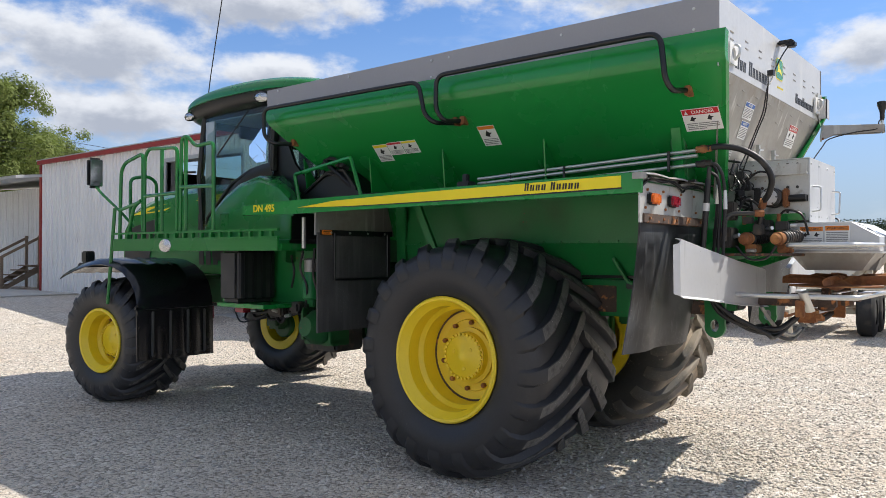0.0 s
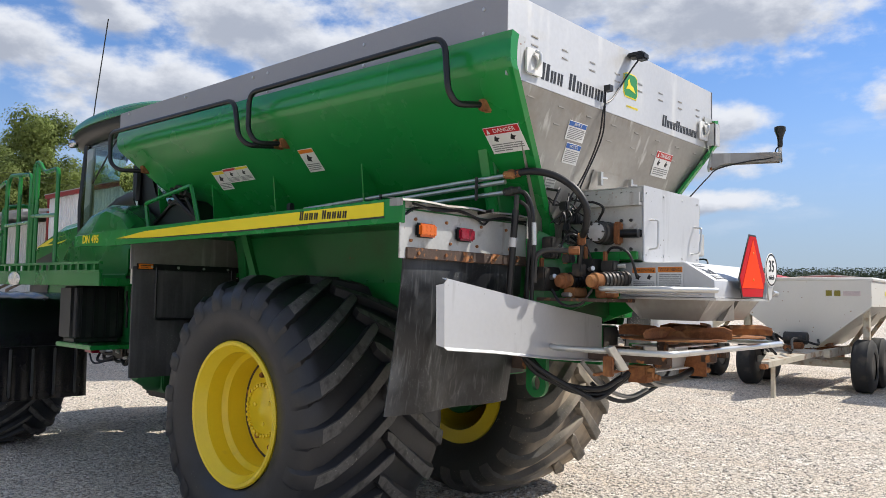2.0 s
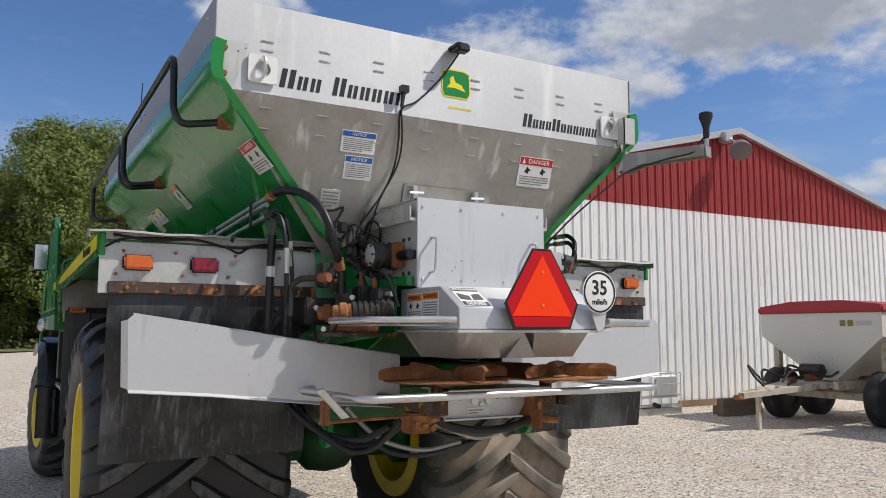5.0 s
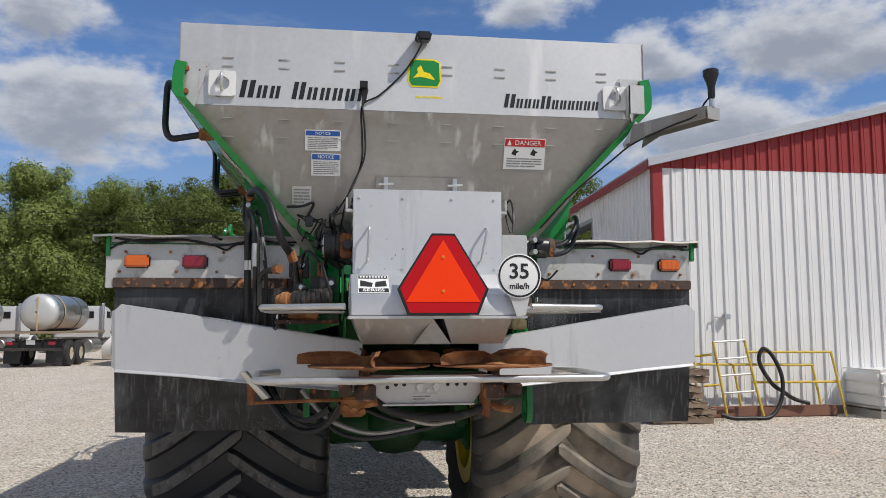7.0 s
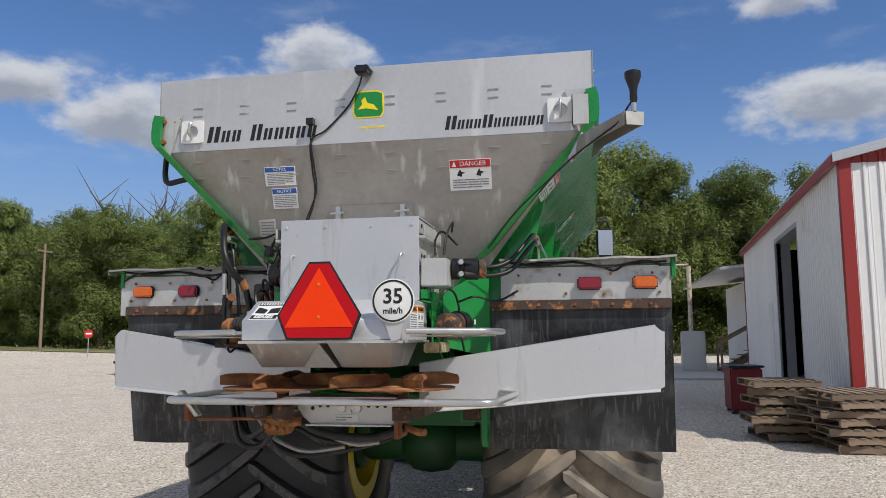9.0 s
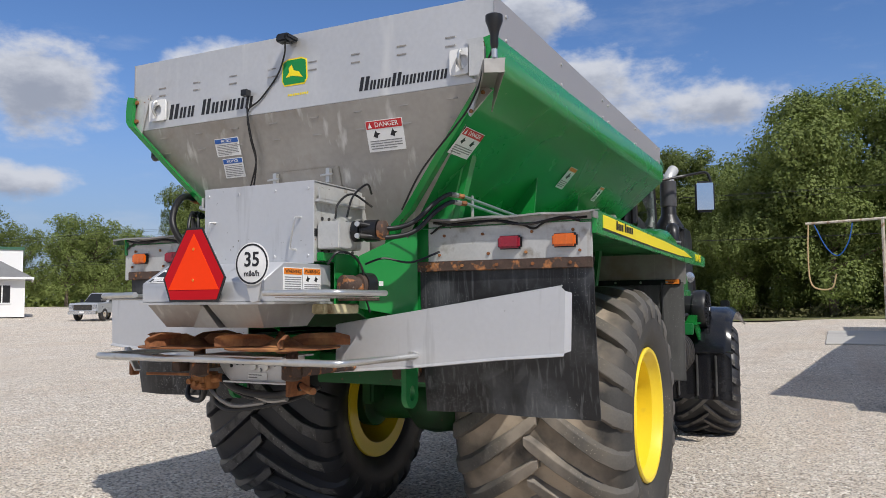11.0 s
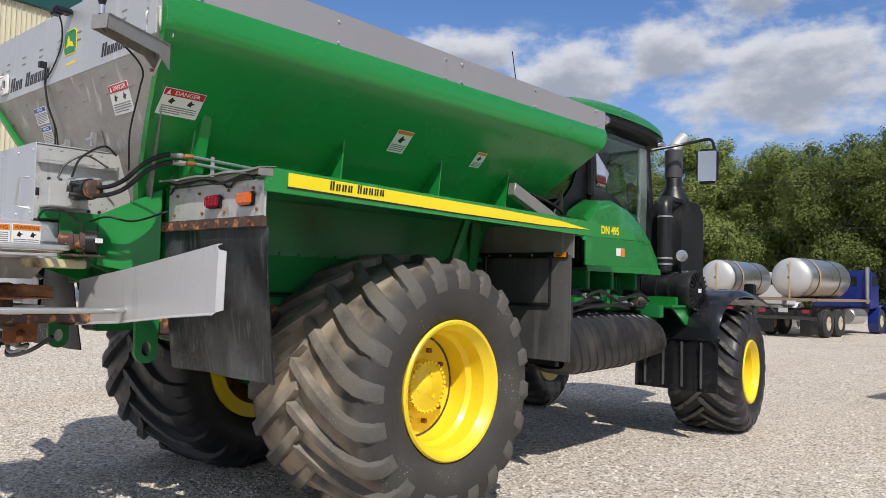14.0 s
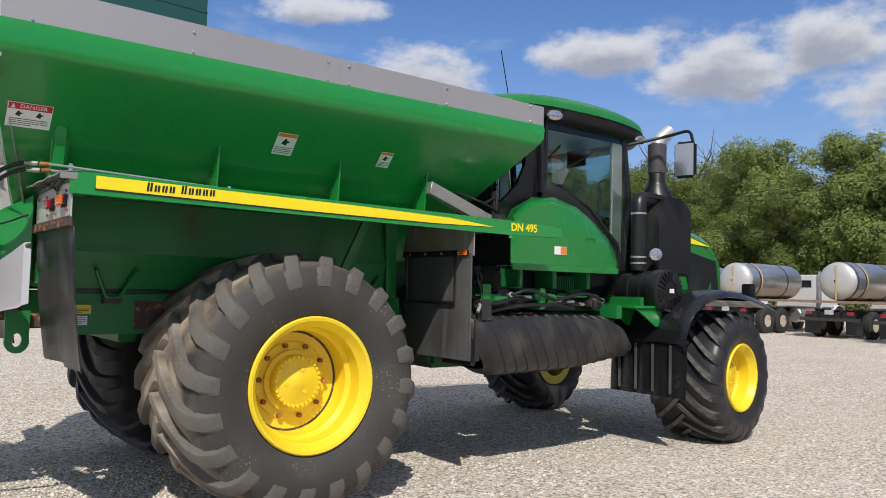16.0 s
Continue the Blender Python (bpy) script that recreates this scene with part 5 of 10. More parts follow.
# far buildings
hz = ground_z(-31.8, -47.2)
office = thing("small_office", (-31.8, -47.2, hz - 0.05), "small white clapboard building with a grey hip roof", "building", turn=55)
part("wall", box(bmesh.new(), (-3.5, -4.6, 0), (3.0, 4.4, 2.8)), SIDING, office)
ROOF_GREY = mat("grey_shingle_roof", (0.20, 0.20, 0.20), 0.9, var=0.2, vs=1.5, grain=0.15, gs=15, bump=0.3)
bm = bmesh.new()
e = [bm.verts.new(p) for p in ((-4.0, -5.1, 2.75), (3.5, -5.1, 2.75), (3.5, 4.9, 2.75), (-4.0, 4.9, 2.75), (-0.2, -2.0, 4.6), (-0.2, 1.8, 4.6))]
for f in ((0, 1, 4), (1, 2, 5, 4), (2, 3, 5), (3, 0, 4, 5), (3, 2, 1, 0)):
    bm.faces.new([e[k] for k in f])
part("roof", bm, ROOF_GREY, office)
part("fascia", B2(((3.45, -5.1, 2.62), (3.55, 4.9, 2.78)), ((-4.0, 4.85, 2.62), (3.5, 4.95, 2.78))), SIDING, office)
for y in (3.0, 0.6, -2.0):
    w_ = part("window", box(bmesh.new(), (2.98, y - 0.5, 1.0), (3.02, y + 0.5, 2.2)), BLACK, office)
    part("window_frame", B2(((3.0, y - 0.58, 0.92), (3.05, y + 0.58, 1.0)), ((3.0, y - 0.58, 2.2), (3.05, y + 0.58, 2.28)), ((3.0, y - 0.04, 1.0), (3.05, y + 0.04, 2.2)), ((3.0, y - 0.58, 1.0), (3.05, y - 0.5, 2.2)), ((3.0, y + 0.5, 1.0), (3.05, y + 0.58, 2.2))), SIDING, w_)
shed = thing("white_shed", (-38.5, -62, ground_z(-38.5, -62) - 0.05), "tall white metal shed with green eave trim", "building", turn=55)
part("wall", box(bmesh.new(), (-5, -6, 0), (5, 7.2, 5.2)), SIDING, shed)
part("eave_trim", box(bmesh.new(), (-5.1, -6.1, 5.2), (5.1, 7.3, 5.45)), mat("green_trim", (0.04, 0.12, 0.07), 0.5), shed)
CREAM_SIDING = mat("cream_ribbed_siding", (0.62, 0.58, 0.42), 0.5, var=0.06, grain=0.03, bump=0.03, rand=0.05)
TEAL = mat("dark_teal_sheet", (0.012, 0.07, 0.065), 0.4, var=0.08, grain=0.04, bump=0.03)
mill = thing("mill_tower", (-11.6, -30.8, 0), "tall cream metal mill tower with a dark teal top", "building", turn=6)
for k in range(7):
    part("siding_panel", ribbed(bmesh.new(), lambda q, o: (3.1 - k * 0.9 - q, 3.1 + o * 2), 4, 0.9, lambda q: 0.0, lambda q: 14.0), CREAM_SIDING, mill)
    part("siding_panel", ribbed(bmesh.new(), lambda q, o: (3.1 + o * 2, 3.1 - k * 0.9 - q), 4, 0.9, lambda q: 0.0, lambda q: 14.0), CREAM_SIDING, mill)
part("core", box(bmesh.new(), (-3.2, -3.2, 0), (3.08, 3.08, 14.0)), CREAM_SIDING, mill)
part("top", bevelled(box(bmesh.new(), (-3.35, -3.35, 14.0), (3.35, 3.35, 19.0)), 0.04, 1), TEAL, mill)
part("seam", B2(((-3.36, 3.35, 15.6), (3.36, 3.38, 15.66)), ((-3.36, 3.35, 17.2), (3.36, 3.38, 17.26))), TEAL, mill)

# parked pickup
pz = ground_z(-35.6, -36.4)
pick = thing("pickup_truck", (-35.6, -36.4, pz), "silver pickup truck parked facing the yard", "pickup truck", turn=22)
SILVER = mat("silver_car_paint", (0.55, 0.57, 0.60), 0.3, 0.5, var=0.04, coat=0.5)
part("body", bevelled(prism(bmesh.new(), [(-2.9, -0.98, 0.55), (2.8, -0.98, 0.5), (2.9, -0.98, 0.8), (2.85, -0.98, 1.15), (1.3, -0.98, 1.22), (-2.9, -0.98, 1.2)], (0, 1.96, 0)), 0.05), SILVER, pick)
part("cabin", bevelled(prism(bmesh.new(), [(-1.3, -0.86, 1.2), (1.35, -0.86, 1.2), (0.6, -0.78, 1.86), (-1.1, -0.78, 1.88)], (0, 1.68, 0)), 0.08), SILVER, pick)
part("windscreen", slab(bmesh.new(), [(1.36, -0.72, 1.26), (1.36, 0.72, 1.26), (0.72, 0.64, 1.80), (0.72, -0.64, 1.80)], 0.02), BLACK, pick)
part("grille", bevelled(box(bmesh.new(), (2.84, -0.62, 0.70), (2.93, 0.62, 1.05)), 0.02), DARKMETAL, pick)
part("bumper", bevelled(box(bmesh.new(), (2.8, -0.98, 0.42), (3.0, 0.98, 0.66)), 0.04), CHROME, pick)
part("number_plate", box(bmesh.new(), (3.0, -0.16, 0.5), (3.01, 0.16, 0.62)), WHITE, pick)
for s in (-1, 1):
    part("headlight", bevelled(box(bmesh.new(), (2.80, s * 0.66, 0.80), (2.92, s * 0.95, 1.06)), 0.02), LAMP_CLEAR, pick)
    part("side_window", slab(bmesh.new(), [(1.1, s * 0.875, 1.28), (-1.15, s * 0.875, 1.28), (-1.02, s * 0.80, 1.78), (0.5, s * 0.80, 1.78)][::s], 0.02), BLACK, pick)
    part("mirror", bevelled(box(bmesh.new(), (0.95, s * 1.0, 1.22), (1.1, s * 1.2, 1.42)), 0.03), BLACK, pick)
    for x in (1.9, -1.8):
        wh = part("wheel", FR, GALV, pick, m=Matrix.Translation((x, s * 0.86, 0.42)) @ Matrix.Scale(0.84, 4))
        part("tyre", FT, IMPL, wh)
# overhead lines before the trees
for z, sag in ((9.0, 0.25), (9.4, 0.3), (6.1, 0.2)):
    ln = thing("power_line", (-58, -20, z), "thin overhead wire strung before the trees", "cable", "overhead wires")
    part("wire", tube(bmesh.new(), [(0, -60 + 10 * i, sag * ((i - 7) / 7) ** 2) for i in range(15)], 0.014, 4), HOSE, ln)

# ---- the spreader: x forward is negative, v is sideways from its middle ----
C, OX = 5.79, 4.6
spreader = thing("spreader_truck", (-OX, C, 0), "green dry-fertilizer spreader with steel hopper and yellow wheels on gravel", "farm vehicle")
SHIFT = Matrix.Translation((OX, 0, 0))


PLURAL = {"bolts": "bolt", "rivets": "rivet", "rusty_bolts": "rusty_bolt", "hatch_pins": "hatch_pin", "slots": "slot", "clamps": "clamp", "lens_dots": "lens_dot", "cap_ribs": "cap_rib", "slot_row": "slot"}


def islands(bm):
    """The separate pieces of a mesh, each as one of its own."""
    left, out = set(bm.verts), []
    while left:
        todo, seen = [left.pop()], []
        while todo:
            v = todo.pop(); seen.append(v)
            for e in v.link_edges:
                w = e.other_vert(v)
                if w in left:
                    left.discard(w); todo.append(w)
        nb = bmesh.new()
        at = {v: nb.verts.new(v.co) for v in seen}
        for f in {f for v in seen for f in v.link_faces}:
            nb.faces.new([at[v] for v in f.verts])
        out.append(nb)
    bm.free()
    return out


def mp(name, bm, material, parent=spreader, label=""):
    if name in PLURAL:
        name, bm = PLURAL[name], islands(bm)
    if isinstance(bm, list):
        return [mp(name, k, material, parent, label) for k in bm][0]
    for v in bm.verts:
        v.co.x += OX
    return part(name, bm, material, parent, label)


def B(*boxes, bev=0.0, seg=2):
    """Boxes in one mesh, each with softened edges."""
    out = bmesh.new()
    for a, b in boxes:
        t = box(bmesh.new(), a, b)
        if bev:
            bevelled(t, min(bev, 0.45 * min(abs(p - q) for p, q in zip(a, b))), seg)
        me = bpy.data.meshes.new("tmp"); t.to_mesh(me); t.free(); out.from_mesh(me); bpy.data.meshes.remove(me)
    return out


def rod(*lines, r=0.02, n=8, round_=0.0):
    out = [tube(bmesh.new(), fillet(pts, round_) if round_ else pts, r, n) for pts in lines]
    return out if len(out) > 1 else out[0]


def hose(*lines, r=0.015, n=8):
    out = [tube(bmesh.new(), curve_pts(pts), r, n) for pts in lines]
    return out if len(out) > 1 else out[0]


# hopper shell
PROFILE = [(1.250, 2.895), (1.262, 2.85), (1.266, 2.78), (1.262, 2.735), (1.247, 2.71), (0.90, 2.33), (0.672, 2.081), (0.60, 2.03), (0.52, 1.90), (0.50, 1.72)]


def x_rear(z):
    return -1.535 if z > 2.66 else -1.535 - (2.66 - z) * 0.34


def x_front(z):
    return -5.65 if z > 2.80 else -5.65 + (2.80 - z) * 0.78


hopper = mp("hopper", B(((-5.0, -0.5, 1.70), (-1.95, 0.5, 1.74))), GREEN, label="deep green steel hopper with sloping sides")
for s in (-1, 1):
    rows = []
    for v, z in PROFILE:
        a, b = x_front(z), x_rear(z)
        rows.append([(a + (b - a) * i / 8, s * v, z) for i in range(9)])
    if s > 0:
        rows = [r[::-1] for r in rows]
    mp("side_panel", sheet(bmesh.new(), rows, 0.008), GREEN, hopper)
    # rolled rear edge
    bm = bmesh.new()
    for (v, z), (v2, z2) in zip(PROFILE, PROFILE[1:]):
        prism(bm, [(x_rear(z), s * v, z), (x_rear(z), s * (v - 0.055), z - 0.012), (x_rear(z2), s * (v2 - 0.055), z2 - 0.012), (x_rear(z2), s * v2, z2)], (0.025, 0, 0))
    mp("edge_flange", bm, GREEN, hopper)
    # grey side boards, two lengths with a lapped seam
    for a, b, o in ((-5.66, -3.61, 0.0), (-3.64, -1.55, 0.004)):
        bm = B(((a, s * (1.232 + o), 2.865), (b, s * (1.236 + o), 3.085 + 0.012)))
        for v in bm.verts:
            if v.co.z > 3.0:
                v.co.z = 3.062 + (v.co.x + 5.66) / 4.11 * 0.045
        sb = mp("side_board", bm, EXTENSION, hopper, "grey sheet-metal side board")
        mp("board_hem", B(((a, s * (1.236 + o), 2.868), (b, s * (1.243 + o), 2.897)), bev=0.002), EXTENSION, sb)
    bm = bmesh.new()
    for x in (-1.7, -3.55, -3.72, -5.5, -2.6, -4.6):
        for z in (2.915, 3.04):
            cyl(bm, (x, s * 1.236, z), (x, s * 1.248, z), 0.009, 8)
    mp("bolts", bm, GALV, hopper)
    # stiffener gussets on the slope
    for x in (-1.93, -2.9, -3.83, -4.63, -5.45)[: 5 if s < 0 else 4]:
        big = x == -1.93
        w = 0.06 if big else 0.012
        prof = [(0.955, 2.49), (0.64, 2.03), (0.86, 2.03), (0.975, 2.47)] if big else [(0.975, 2.47), (0.64, 2.03), (0.93, 2.03)]
        if x < -5:
            prof = [(0.98, 2.45), (0.80, 2.2), (0.93, 2.1), (0.98, 2.40)]
        mp("gusset", prism(bmesh.new(), [(x - w / 2, s * v, z) for v, z in prof], (w, 0, 0)), GREEN, hopper)
    # hem bar where the slope meets the deck
    mp("sill_bar", prism(bmesh.new(), [(-4.95, s * 0.63, 2.10), (-4.95, s * 0.83, 2.045), (-4.95, s * 0.83, 2.002), (-4.95, s * 0.63, 2.002)], (3.0, 0, 0)), GREEN, hopper)

# front wall of the hopper
bm = bmesh.new()
for (v, z), (v2, z2) in zip(PROFILE, PROFILE[1:]):
    slab(bm, [(x_front(z), -v + 0.01, z), (x_front(z2), -v2 + 0.01, z2), (x_front(z2), v2 - 0.01, z2), (x_front(z), v - 0.01, z)], 0.006)
mp("front_wall", bm, GREEN, hopper)
mp("front_board", B(((-5.655, -1.23, 2.88), (-5.645, 1.23, 3.06))), EXTENSION, hopper)

# rear wall in stainless sheet: upright top, sloping foot
bm = slab(bmesh.new(), [(-1.555, -1.238, 2.68), (-1.555, 1.238, 2.68), (-1.555, 1.238, 3.107), (-1.555, -1.238, 3.107)], 0.006)
mp("rear_wall_top", bm, STEEL, hopper, "bright stainless steel end sheet with water marks")
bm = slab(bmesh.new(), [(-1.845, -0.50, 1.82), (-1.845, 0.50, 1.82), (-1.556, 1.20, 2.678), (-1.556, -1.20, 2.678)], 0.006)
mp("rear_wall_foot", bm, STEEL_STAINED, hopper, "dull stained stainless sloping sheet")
bm = bmesh.new()
for i in range(8):
    v = -1.0 + i * 0.285
    for z in (2.93 - 0.0 * i, 2.885):
        box(bm, (-1.556, v - 0.028, z - 0.0035), (-1.551, v + 0.028, z + 0.0035))
    for z in (2.62, 2.53):
        xx = -1.556 - (2.678 - z) * 0.337
        box(bm, (xx - 0.002, v - 0.028, z - 0.003), (xx + 0.004, v + 0.028, z + 0.003))
mp("slot_row", bm, STEEL_STAINED, hopper)
for s in (-1, 1):
    mp("corner_bracket", prism(bmesh.new(), [(-1.548, s * 1.09, 2.90), (-1.548, s * 1.235, 2.90), (-1.548, s * 1.235, 2.70), (-1.548, s * 1.16, 2.66)][::s], (0.006, 0, 0)), PANEL_WHITE, hopper)
    bm = bmesh.new()
    for z in (2.74, 2.86):
        cyl(bm, (-1.545, s * 1.2, z), (-1.525, s * 1.2, z), 0.014, 8)
    mp("rusty_bolts", bm, RUST, hopper)
    # square tarp-latch plates
    o = -1.023 if s < 0 else 1.066
    bm = bmesh.new()
    n = 24
    ang = [2 * math.pi * k / n for k in range(n)]
    sq = [(max(-1, min(1, 1.35 * math.cos(t))) * 0.068, max(-1, min(1, 1.35 * math.sin(t))) * 0.066) for t in ang]
    rings = [[bm.verts.new((x, o + p, 2.79 + q)) for p, q in pts] for x, pts in ((-1.535, sq), (-1.535, [(0.036 * math.cos(t), 0.036 * math.sin(t)) for t in ang]), (-1.547, [(0.036 * math.cos(t), 0.036 * math.sin(t)) for t in ang]), (-1.547, sq))]
    for k in range(4):
        p, q = rings[k], rings[(k + 1) % 4]
        for m_ in range(n):
            bm.faces.new((p[m_], p[(m_ + 1) % n], q[(m_ + 1) % n], q[m_]))
    lat = mp("latch_plate", bm, WHITE, hopper, "white square latch plate with a round hole")
    mp("latch", rod([(-1.53, o, 2.75), (-1.50, o, 2.78), (-1.50, o, 2.83), (-1.53, o, 2.845)], r=0.008, round_=0.02), GALV, lat)

# rear wall inspection strip above the box
mp("hatch_strip", slab(bmesh.new(), [(-1.695, -0.231, 2.235), (-1.695, 0.242, 2.235), (-1.657, 0.242, 2.348), (-1.657, -0.231, 2.348)], 0.006), STEEL_STAINED, hopper)
bm = bmesh.new()
for v in (-0.18, 0.19):
    box(bm, (-1.655, v - 0.012, 2.26), (-1.63, v + 0.012, 2.34)); tube(bm, [(-1.62, v - 0.04, 2.30), (-1.62, v + 0.04, 2.305)], 0.006, 6)
mp("hatch_pins", bm, GALV, hopper)


# ---- lettering and labels ----
def bars(parent, m, w, h, rows, material, fill=0.42, seed=1, name="fine_print"):
    """Lines of unreadable small print as plain bars."""
    rnd = random.Random(seed)
    bm = bmesh.new()
    for i in range(rows):
        y = h * (1 - (i + 0.5) / rows)
        t = h / rows * fill / 2
        x0 = 0.0
        while x0 < w * 0.97:
            x1 = min(w, x0 + w * rnd.uniform(0.12, 0.4))
            if i == rows - 1 and x0 > w * 0.6:
                break
            box(bm, (x0, y - t, 0), (x1, y + t, 0.0012)); x0 = x1 + w * 0.02
    return part(name, bm, material, parent, m=m)


def plate(name, m, w, h, material, parent, label="", t=0.002):
    return part(name, bevelled(box(bmesh.new(), (0, 0, 0), (w, h, t)), 0.0006, 1), material, parent, label, m=SHIFT @ m)


def warning(m, w, h, head, word, parent=None, seed=1, landscape=True, label="", pictures=True):
    """A warning label: header with its word, plain pictures and print lines."""
    d = plate("warning_label", m, w, h, WHITE, parent or hopper, label)
    z = Matrix.Translation((0, 0, 0.002))
    hh = h * (0.27 if landscape else 0.17)
    part("header", box(bmesh.new(), (0.004, h - hh, 0), (w - 0.004, h - 0.004, 0.0012)), head, d, m=z)
    if word:
        s = hh * (0.80 if word == "DANGER" else 0.74)
        col = WHITE if head in (RED_FILM, BLUE_FILM) else INK
        part("lettering", text_mesh(word, s, col, 0.0008, align="CENTER"), col, d, m=Matrix.Translation((w / 2 + (w * 0.07 if word == "DANGER" else 0.0), h - hh * 0.80, 0.0034)))
        if word == "DANGER":
            part("alert_mark", prism(bmesh.new(), [(w * 0.07, h - hh * 0.86, 0), (w * 0.17, h - hh * 0.86, 0), (w * 0.12, h - hh * 0.2, 0)], (0, 0, 0.0012)), WHITE, d, m=Matrix.Translation((0, 0, 0.0032)))
    # picture fields as plain shapes
    py0, py1 = h * 0.42, h - hh - h * 0.03
    if head != BLUE_FILM and pictures:
        for k in range(2 if landscape else 1):
            cx = w * (0.27 + 0.46 * k) if landscape else w / 2
            r = (py1 - py0) * 0.5
            cy = (py0 + py1) / 2
            part("picture", prism(bmesh.new(), [(cx - r * 0.9, cy - r * 0.5, 0), (cx + r * 0.2, cy - r * 0.9, 0), (cx + r * 0.3, cy - r * 0.3, 0), (cx + r * 1.0, cy + r * 0.1, 0), (cx + r * 0.2, cy + r * 0.3, 0), (cx - r * 0.1, cy + r * 0.9, 0), (cx - r * 0.5, cy + r * 0.3, 0)], (0, 0, 0.001)), INK, d, m=z)
        bars(d, z @ Matrix.Translation((w * 0.07, h * 0.06, 0)), w * 0.86, h * 0.32, 4, INK_GREY, seed=seed)
    else:
        bars(d, z @ Matrix.Translation((w * 0.07, h * 0.06, 0)), w * 0.86, h - hh - h * 0.12, 7, INK_GREY, seed=seed)
    return d


def letter_blocks(name, m, widths, heights, gap, material, parent, slant=0.18):
    """A maker's mark as plain slanted blocks, one for each letter."""
    x = 0.0
    for w, h in zip(widths, heights):
        if w > 0:
            sh = slant * h
            for a_, b_ in ((0.0, 0.38), (0.60, 1.0)):
                bm = prism(bmesh.new(), [(x + w * a_, 0, 0), (x + w * b_, 0, 0), (x + w * b_ + sh, h, 0), (x + w * a_ + sh, h, 0)], (0, 0, 0.0015))
                part(name, bm, material, parent, m=SHIFT @ m)
        x += abs(w) + gap


def on_rear(v, z):
    """Frame on the rear wall with its lower left at v, z."""
    if z > 2.66:
        return face((-1.5545, v, z), (0, 1, 0), (0, 0, 1))
    x = -1.5545 - (2.678 - z) * 0.337
    return face((x, v, z), (0, 1, 0), (0.319, 0, 0.948))


def on_slope(x, z, s):
    """Frame on the sloping side with its lower left (as seen) at x, z."""
    v = 0.90 + (z - 2.33) * 0.914
    return face((x, s * (v + 0.006), z), (-s, 0, 0), (0, s * 0.675, 0.738))


L1 = [0.068] + [0.047] * 2 + [-0.03] + [0.060] + [0.047] * 5
H1 = [0.092] + [0.066] * 2 + [0] + [0.092] + [0.066] * 5
letter_blocks("mark_block", on_rear(-0.94, 2.725), L1, H1, 0.018, INK, hopper)
L2 = [0.055] + [0.033] * 3 + [0.050] + [0.033] * 6
H2 = [0.075] + [0.05] * 3 + [0.07] + [0.05] * 6
letter_blocks("mark_block", on_rear(0.447, 2.722), L2, H2, 0.012, INK, hopper)
badge = part("badge", bevelled(prism(bmesh.new(), [(0.02, 0, 0), (0.16, 0, 0), (0.18, 0.03, 0), (0.175, 0.14, 0), (0.14, 0.155, 0), (0.04, 0.155, 0), (0.005, 0.14, 0), (0, 0.03, 0)], (0, 0, 0.002)), 0.0006, 1), DECAL_YELLOW, hopper, "green and yellow shield badge", m=SHIFT @ on_rear(-0.072, 2.814))
bf = part("badge_field", prism(bmesh.new(), [(0.022, 0.008, 0), (0.158, 0.008, 0), (0.172, 0.034, 0), (0.167, 0.134, 0), (0.138, 0.147, 0), (0.042, 0.147, 0), (0.013, 0.134, 0), (0.008, 0.034, 0)], (0, 0, 0.001)), GREEN, badge, m=Matrix.Translation((0, 0, 0.0021)))
part("badge_shape", prism(bmesh.new(), [(0.03, 0.05, 0), (0.075, 0.055, 0), (0.125, 0.045, 0), (0.148, 0.04, 0), (0.12, 0.075, 0), (0.085, 0.085, 0), (0.07, 0.12, 0), (0.05, 0.10, 0), (0.055, 0.078, 0)], (0, 0, 0.001)), DECAL_YELLOW, badge, m=Matrix.Translation((0, 0, 0.0032)))
letter_blocks("mark_block", on_rear(-0.03, 2.755), [0.02] * 6, [0.012] * 6, 0.004, DECAL_YELLOW, hopper)
warning(on_rear(-0.605, 2.472), 0.184, 0.108, BLUE_FILM, "NOTICE", seed=3, label="blue and white notice label")
warning(on_rear(-0.573, 2.347), 0.152, 0.118, BLUE_FILM, "NOTICE", seed=4, label="blue and white notice label")
warning(on_rear(0.459, 2.405), 0.228, 0.168, RED_FILM, "DANGER", seed=5, label="red and white danger label")
pl = plate("data_plate", on_rear(-0.672, 2.195), 0.10, 0.10, PANEL_WHITE, hopper, "small maker's data plate")
bars(pl, Matrix.Translation((0.008, 0.008, 0.002)), 0.084, 0.084, 5, INK_GREY, seed=9)
for s in (-1, 1):
    x = -1.86 if s < 0 else -1.632
    warning(on_slope(x, 2.36, s), 0.235, 0.165, RED_FILM, "DANGER", seed=6, label="red and white danger label")
warning(on_slope(-3.41, 2.395, -1), 0.15, 0.18, ORANGE_FILM, "", seed=7, landscape=False, label="orange and white warning label")
warning(on_slope(-3.27, 2.395, 1), 0.15, 0.18, ORANGE_FILM, "", seed=7, landscape=False, label="orange and white warning label")
warning(on_slope(-4.13, 2.40, 1), 0.11, 0.14, ORANGE_FILM, "", seed=8, landscape=False, label="orange and white warning label")
for k, (x, hd) in enumerate(((-4.52, DECAL_YELLOW), (-4.36, RED_FILM), (-4.20, DECAL_YELLOW))):
    warning(on_slope(x, 2.36 if k == 0 else 2.40, -1), 0.155, 0.17 if k == 0 else 0.125, hd, "", seed=10 + k, landscape=False, label="yellow and white caution label")

